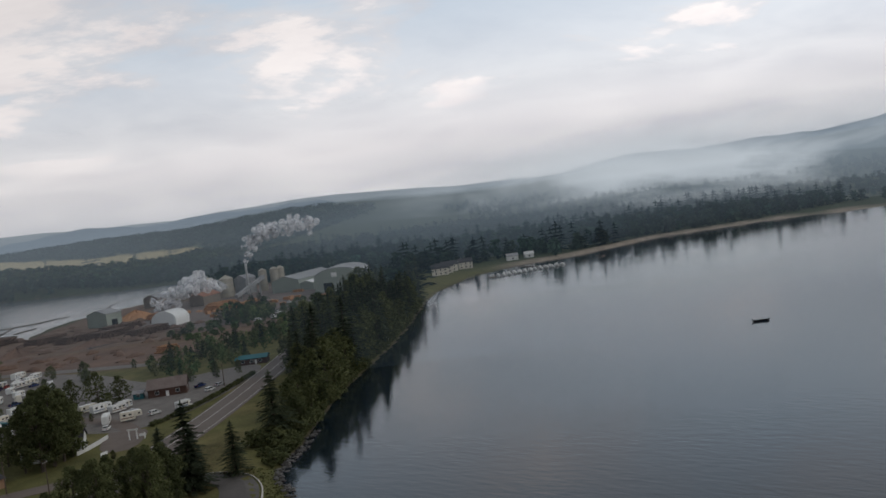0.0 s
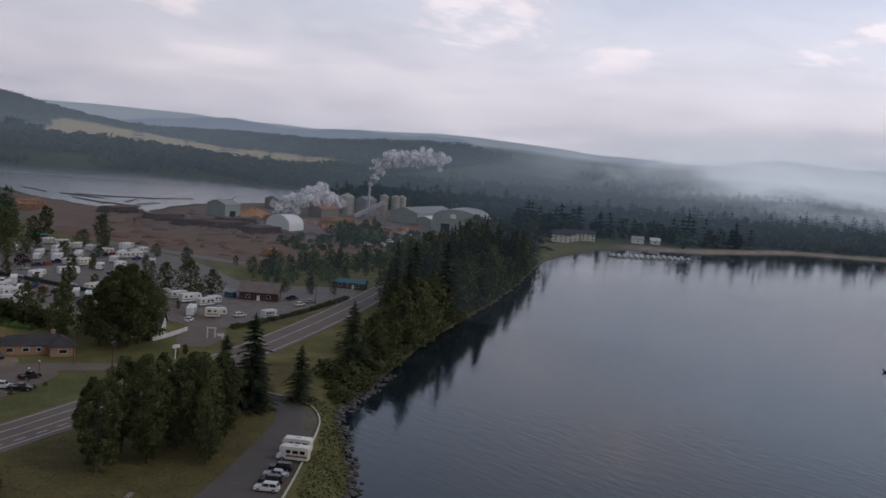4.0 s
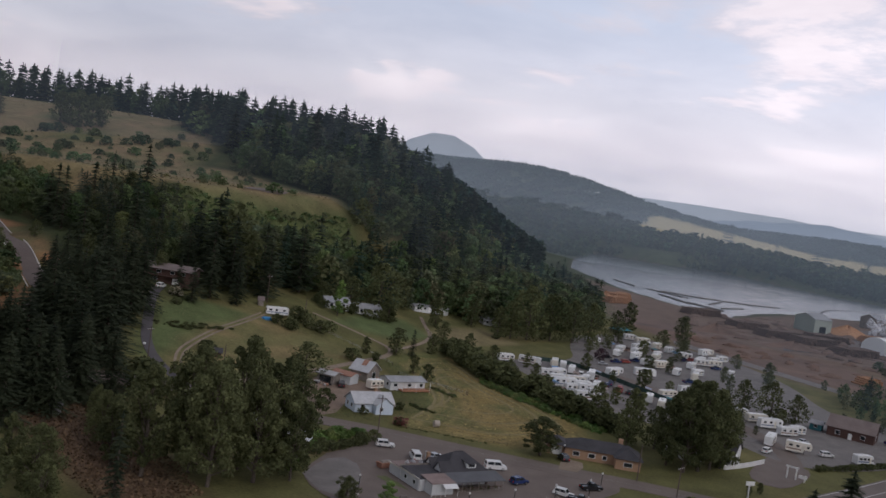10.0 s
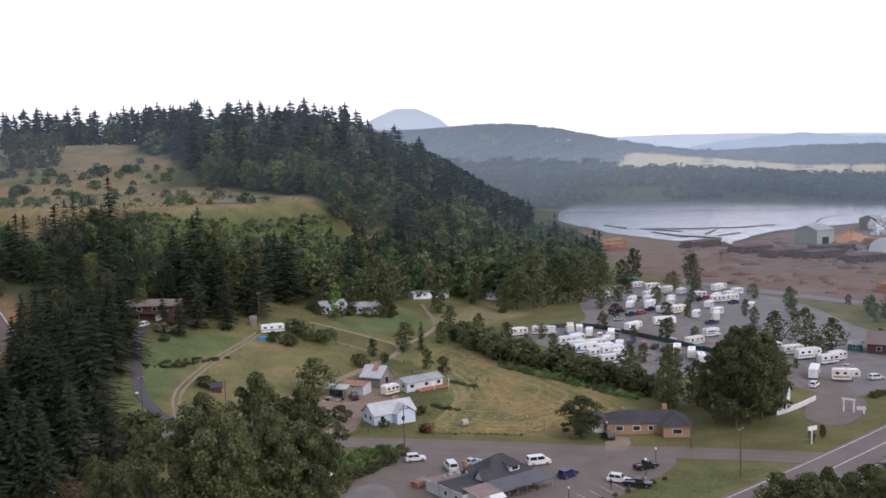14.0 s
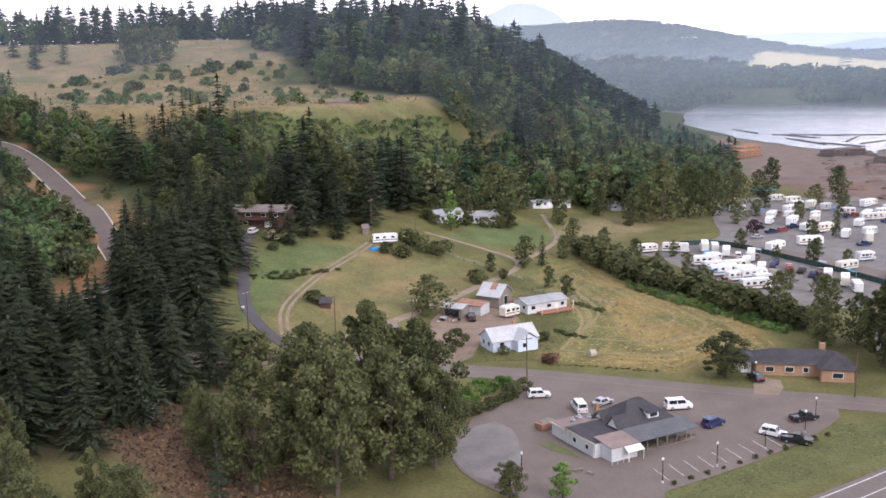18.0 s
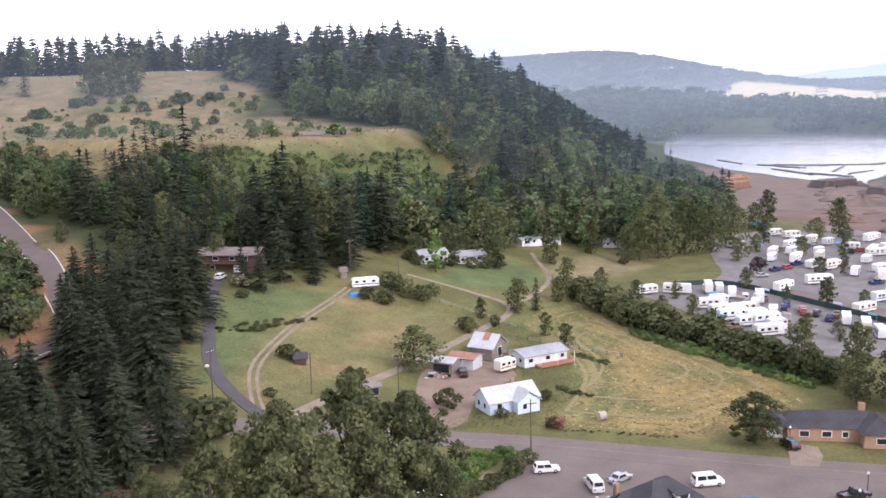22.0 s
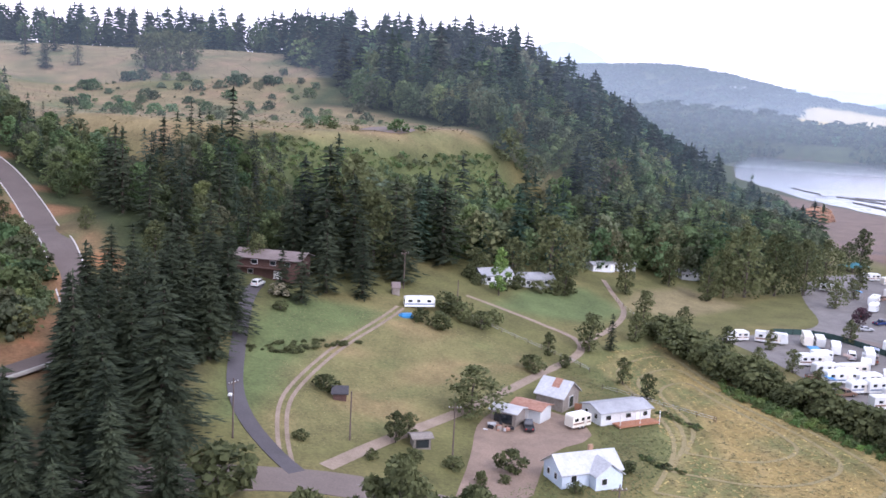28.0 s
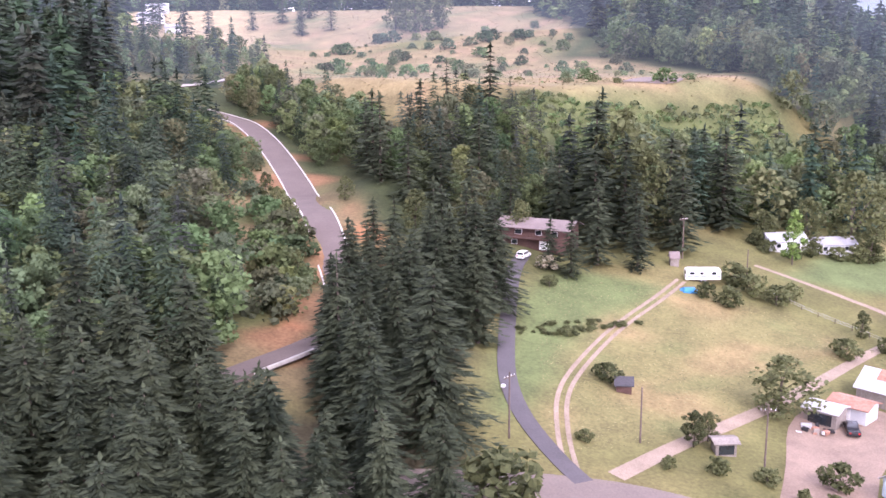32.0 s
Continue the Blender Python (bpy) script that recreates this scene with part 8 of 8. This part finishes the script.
# ---- marina and far lakeshore ----
for i, (x, y, turn, long) in enumerate(((548, 545, -40, 14), (560, 552, -40, 14), (574, 560, -40, 14), (590, 556, -40, 12))):
    gable_house("lodge", "cream lakeside motel wing with many windows", long, 9, 6, 3, P_CREAM, M_SHINGLE, on_land(x, y, turn), [("f", -4, 1, 1.2, 1.2), ("f", 0, 1, 1.2, 1.2), ("f", 4, 1, 1.2, 1.2), ("f", -4, 3.8, 1.2, 1.2), ("f", 0, 3.8, 1.2, 1.2), ("f", 4, 3.8, 1.2, 1.2)], [])
gable_house("house", "white boat house on the far shore", 10, 8, 4, 2, P_WHITE, M_GREYROOF, on_land(640, 545, -40), [("f", 0, 1, 1.4, 1.2)], [])
gable_house("house", "white cottage on the far shore", 8, 7, 3.5, 2, P_WHITE, P_WHITE, on_land(655, 538, -40), [("f", 0, 1, 1.4, 1.2)], [])
gable_house("shed", "small white pump house at the water's edge", 2.5, 2.5, 2.6, 0.8, P_WHITE, P_WHITE, pose(276, 305.5, -1.6, 0, 0, -40), [], [], 0.2, category="shed")
dock = thing("dock", "weathered timber floating dock of the marina", "dock")
part("deck", join(moved(box(0, 0, 0, 70, 3, 0.5), pose(562, 462, WATER + 0.1, 0, 0, -14)), moved(box(0, 0, 0, 3, 40, 0.5), pose(592, 480, WATER + 0.1, 0, 0, -14))), M_OLDWOOD, dock)


def small_boat():
    b = thing("moored_boat", "small white motor boat moored at the dock", "boat")
    hull = ([(-3, -1, 0.9), (1.5, -1, 0.9), (3.4, 0, 1.1), (1.5, 1, 0.9), (-3, 1, 0.9), (-2.8, -0.7, -0.2), (1.2, -0.6, -0.2), (2.6, 0, 0), (1.2, 0.6, -0.2), (-2.8, 0.7, -0.2)], [(0, 1, 6, 5), (1, 2, 7, 6), (2, 3, 8, 7), (3, 4, 9, 8), (4, 0, 5, 9), (5, 6, 7, 8, 9), (0, 4, 3, 2, 1)])
    part("hull", hull, P_WHITE, b)
    part("cabin", box(0.2, 0, 0.9, 1.8, 1.4, 0.9, 0.2), P_WHITE, b)
    part("windscreen", box(1.1, 0, 1.2, 0.1, 1.3, 0.5), P_GLASS, b)
    part("outboard_motor", box(-3.2, 0, 0.3, 0.4, 0.4, 1.0, 0.1), P_BLACK, b)
    return b


boat = small_boat()
for i in range(26):
    x = 532 + 2.5 * i
    m = pose(x + rnd.uniform(-1, 1), 470 - 0.25 * (x - 532) + (4 if i % 2 else -5), WATER, 0, 0, 75 + rnd.uniform(-8, 8))
    if i == 0:
        boat.matrix_basis = m
        tagged(boat, group="moored boats")
    else:
        tagged(copy_thing(boat, m), group="moored boats")
fisher = thing("fishing_boat", "dark flat fishing boat on the open lake", "boat", at=pose(337, 146.5, WATER, 0, 0, -52))
part("hull", ([(-3.2, -0.9, 0.75), (2.4, -0.9, 0.75), (3.6, 0, 0.95), (2.4, 0.9, 0.75), (-3.2, 0.9, 0.75), (-3, -0.6, -0.2), (2, -0.5, -0.2), (3, 0, 0), (2, 0.5, -0.2), (-3, 0.6, -0.2)], [(0, 1, 6, 5), (1, 2, 7, 6), (2, 3, 8, 7), (3, 4, 9, 8), (4, 0, 5, 9), (5, 6, 7, 8, 9), (0, 4, 3, 2, 1)]), P_BLACK, fisher)
part("bench", box(0, 0, 0.75, 0.4, 1.6, 0.15), M_OLDWOOD, fisher)
part("outboard_motor", box(-3.4, 0, 0.4, 0.4, 0.4, 0.9, 0.1), P_BLACK, fisher)
boom = solid("float_line", ribbon([(600, 448), (625, 440), (648, 446), (652, 462)], 1.2, 0, step=5, across=2), M_DARKLOG, "curved line of dark floats off the marina", "float line", kind="")
for v in boom.data.vertices:
    v.co.z = WATER + 0.2
for x, y, turn in ((-372, 640, 10), (-400, 690, 30), (-440, 760, 20)):
    gable_house("house", "pale house on the hilltop among trees", 14, 9, 4, 2.4, M_WHITESIDING, M_GREYROOF, on_land(x, y, turn), [("f", -4, 1, 1.4, 1.2), ("f", 3, 1, 1.4, 1.2)], [("f", 0, 1.0)])
for x, y in ((392, 1920), (456, 1906)):
    gable_house("farmhouse", "white farm building on the far slope", 34, 8, 3, 1.5, M_GREYROOF, P_WHITE, on_land(x, y, 10), [], [])

gable_house("shed", "grey metal shed at the top of the field", 7, 6, 3, 1.4, M_SIDING, M_GREYROOF, on_land(-322, 585, 20), [], [("f", 0, 2.0)], category="shed")
# ---- haze and fog sheets over the lake and the valley, painted as glow ----
# aerial haze is put in as upright see-through sheets that glow
M_WOODSHAZE = glow_sheet_material("far_woods_haze_glow", (0.5, 0.57, 0.68), 1.3, -60, 210, 0.26, 0.0012, (0.05, 0.6))
M_THINHAZE = glow_sheet_material("thin_valley_haze_glow", (0.5, 0.58, 0.7), 1.4, -80, 260, 0.22, 0.0012, (0.0, 0.55))
M_HAZE = glow_sheet_material("valley_haze_glow", (0.54, 0.61, 0.72), 1.5, -80, 260, 0.42, 0.0012, (0.0, 0.55))
M_FOG = glow_sheet_material("fog_bank", (0.68, 0.7, 0.76), 2.7, 6, 140, 0.95, 0.003, (0.4, 0.56))
M_HILLHAZE = glow_sheet_material("hill_haze_glow", (0.5, 0.6, 0.75), 0.6, -40, 220, 0.07, 0.002, (0.0, 0.5))
M_LAKEHAZE = glow_sheet_material("lakeside_woods_haze_glow", (0.42, 0.52, 0.66), 1.2, -14, 150, 0.45, 0.002, (0.1, 0.6))
curtain("backdrop", 440, -80, 22, 0, 210, M_HILLHAZE, "thin glowing sheet of painted haze before the upper hill woods", thin_ends=True)
curtain("backdrop", 580, -80, 14, 0, 210, M_HILLHAZE, "thin glowing sheet of painted haze over the hilltop", thin_ends=True)
M_YARDHAZE = glow_sheet_material("mill_yard_haze_glow", (0.42, 0.56, 0.74), 0.7, -60, 150, 0.08, 0.002, (0.0, 0.5))
M_SHOREHAZE = glow_sheet_material("lakeside_haze_glow", (0.42, 0.56, 0.74), 0.7, -60, 110, 0.055, 0.002, (0.0, 0.5))
curtain("backdrop", 310, 18, 70, -4, 110, M_SHOREHAZE, "thin blue glowing sheet of painted haze along the lake shore", thin_ends=True)
curtain("backdrop", 530, 2, 72, -4, 150, M_YARDHAZE, "thin blue glowing sheet of painted haze over the mill yard", thin_ends=True)
curtain("backdrop", 880, 28, 122, -20, 150, M_LAKEHAZE, "thin blue glowing sheet of painted haze before the lakeside woods", thin_ends=True)
curtain("backdrop", 1180, -20, 120, -20, 210, M_WOODSHAZE, "thin glowing sheet of painted morning haze over far woods")
curtain("backdrop", 1690, -30, 40, -20, 260, M_THINHAZE, "thin glowing sheet of painted haze over the valley", thin_ends=True)
curtain("backdrop", 1700, 48, 130, -20, 260, M_HAZE, "glowing sheet of painted morning haze over the valley", thin_ends=True)
curtain("backdrop", 2350, -20, 120, -20, 260, M_HAZE, "glowing sheet of painted morning haze over the ridges")
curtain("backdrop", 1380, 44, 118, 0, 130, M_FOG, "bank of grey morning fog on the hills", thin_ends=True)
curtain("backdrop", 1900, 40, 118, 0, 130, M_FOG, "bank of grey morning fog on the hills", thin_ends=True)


# ---- dark stones along the lake bank, and the notice board by the car park ----
def shore_stones(line, count, seed):
    r = random.Random(seed)
    b = bmesh.new()
    line = [Vector((x, y, 0)) for x, y in line]
    for _ in range(count):
        k = r.randrange(len(line) - 1)
        p = line[k].lerp(line[k + 1], r.random())
        c = Vector((p.x + r.uniform(-1.0, 1.6), p.y + r.uniform(-1.4, 1.0), WATER + r.uniform(-0.1, 0.35)))
        k = r.uniform(0.25, 0.75)
        made = bmesh.ops.create_icosphere(b, subdivisions=1, radius=k, matrix=Matrix.Translation(c) @ Matrix.Diagonal((1.3, 1, 0.7, 1)))
        for v in made["verts"]:
            v.co += (v.co - c) * r.uniform(-0.25, 0.25)
    me = bpy.data.meshes.new("shore_stones")
    b.to_mesh(me)
    b.free()
    me.materials.append(M_STONE)
    tagged(new("shore_stones", me), "dark wet stones along the lake bank", "stones", kind="stuff")


M_STONE = material("dark_wet_stone", (0.03, 0.028, 0.026), (0.12, 0.108, 0.098), 0.6, 6.0, 50.0, 0.4, island=0.5)
shore_stones([(64, 80), (81, 104), (95.5, 126), (109, 152), (115, 166), (124, 174), (137, 184), (152, 198)], 300, 5)
board = thing("notice_board", "roofed timber notice board beside the car park", "sign", at=on_land(49.5, 123, 50))
for x in (-0.9, 0.9):
    part("post", box(x, 0, -0.3, 0.16, 0.16, 2.5), M_OLDWOOD, board)
part("panel", box(0, 0, 0.8, 1.64, 0.08, 1.1), M_DARKWOOD, board)
part("roof", box(0, 0, 2.2, 2.4, 0.9, 0.18, 0.08), M_OLDWOOD, board)


# ---- bark heaps and litter over the log yard ----
def lumps(name, label, outline, gap, wide, high, mat, seed):
    """Low uneven mounds inside an outline, joined."""
    r = random.Random(seed)
    geos = []
    for x, y in scatter(outline, gap, seed):
        if r.random() < 0.35:
            continue
        a, b, h, turn = r.uniform(0.4, 1) * wide, r.uniform(0.25, 0.6) * wide, r.uniform(0.3, 1) * high, r.uniform(0, 6.28)
        verts = []
        for ring, (f, z) in enumerate(((1.0, -0.4), (0.8, 0.35), (0.45, 0.8), (0.12, 1.0))):
            for k in range(9):
                t = k * 6.283 / 9
                u, v = f * a * math.cos(t) * r.uniform(0.8, 1.2), f * b * math.sin(t) * r.uniform(0.8, 1.2)
                verts.append((x + u * math.cos(turn) - v * math.sin(turn), y + u * math.sin(turn) + v * math.cos(turn), ground_z(x, y) + h * z * r.uniform(0.85, 1.15)))
        faces = [(9 * q + k, 9 * q + (k + 1) % 9, 9 * q + 9 + (k + 1) % 9, 9 * q + 9 + k) for q in range(3) for k in range(9)] + [tuple(range(27, 36))]
        geos.append((verts, faces))
    solid(name, join(*geos), mat, label, "heap", kind="stuff")


BARKYARD = [(170, 560), (182, 490), (216, 430), (256, 456), (252, 490), (222, 524), (196, 590)]
LOGYARD = [(262, 500), (300, 520), (330, 560), (350, 620), (380, 680), (330, 690), (280, 620), (240, 560)]
lumps("bark_heap", "dark heaps of bark and soil in the log yard", BARKYARD, 13, 8, 2.0, M_DIRT, 61)
lumps("bark_heap", "brown heaps of bark mulch and wood waste", LOGYARD, 15, 9, 3.0, M_DARKLOG, 62)
lumps("chip_heap", "orange heaps of fresh wood chips", [(360, 600), (420, 620), (450, 680), (400, 690), (370, 650)], 22, 8, 3.0, M_LOG, 63)
lumps("bark_heap", "dark heaps of bark beside the pond", [(180, 620), (230, 560), (262, 600), (300, 690), (330, 760), (270, 720), (220, 680)], 17, 9, 2.4, M_DARKLOG, 64)
woods("scrub", "green weeds and bushes among the log yard", scatter([(268, 462), (330, 480), (400, 520), (470, 560), (440, 580), (360, 560), (300, 540), (262, 500)], 11, 65), BUSHMIX(1.5, 5.0), 66)
crate = thing("lumber_pack", "wrapped pack of sawn orange lumber", "lumber", at=on_land(372, 596, 25))
part("boards", box(0, 0, 0.2, 5, 2.4, 2.2, 0.05), M_LOG, crate)
for u in (-1.6, 1.6):
    part("bearer", box(u, 0, 0, 0.2, 2.4, 0.2), M_OLDWOOD, crate)
for k in range(40):
    x, y = 350 + rnd.uniform(0, 140), 560 + rnd.uniform(0, 90)
    if 440 < x and y < 640:
        continue
    tagged(copy_thing(crate, on_land(x, y, rnd.choice((25, 115)) + rnd.uniform(-6, 6))), group="lumber packs in the mill yard")
set_out(car(P_WHITE, "white pickup in the mill yard", "pickup"), [(352, 548, 20), (358, 550, 20), (364, 553, 20), (371, 556, 25), (346, 545, 20), (410, 560, 60), (425, 575, 10)], "cars in the mill yard")
set_out(car(P_BLACK, "dark suv in the mill yard"), [(355, 544, 20), (362, 547, 20), (400, 552, 70)], "cars in the mill yard")
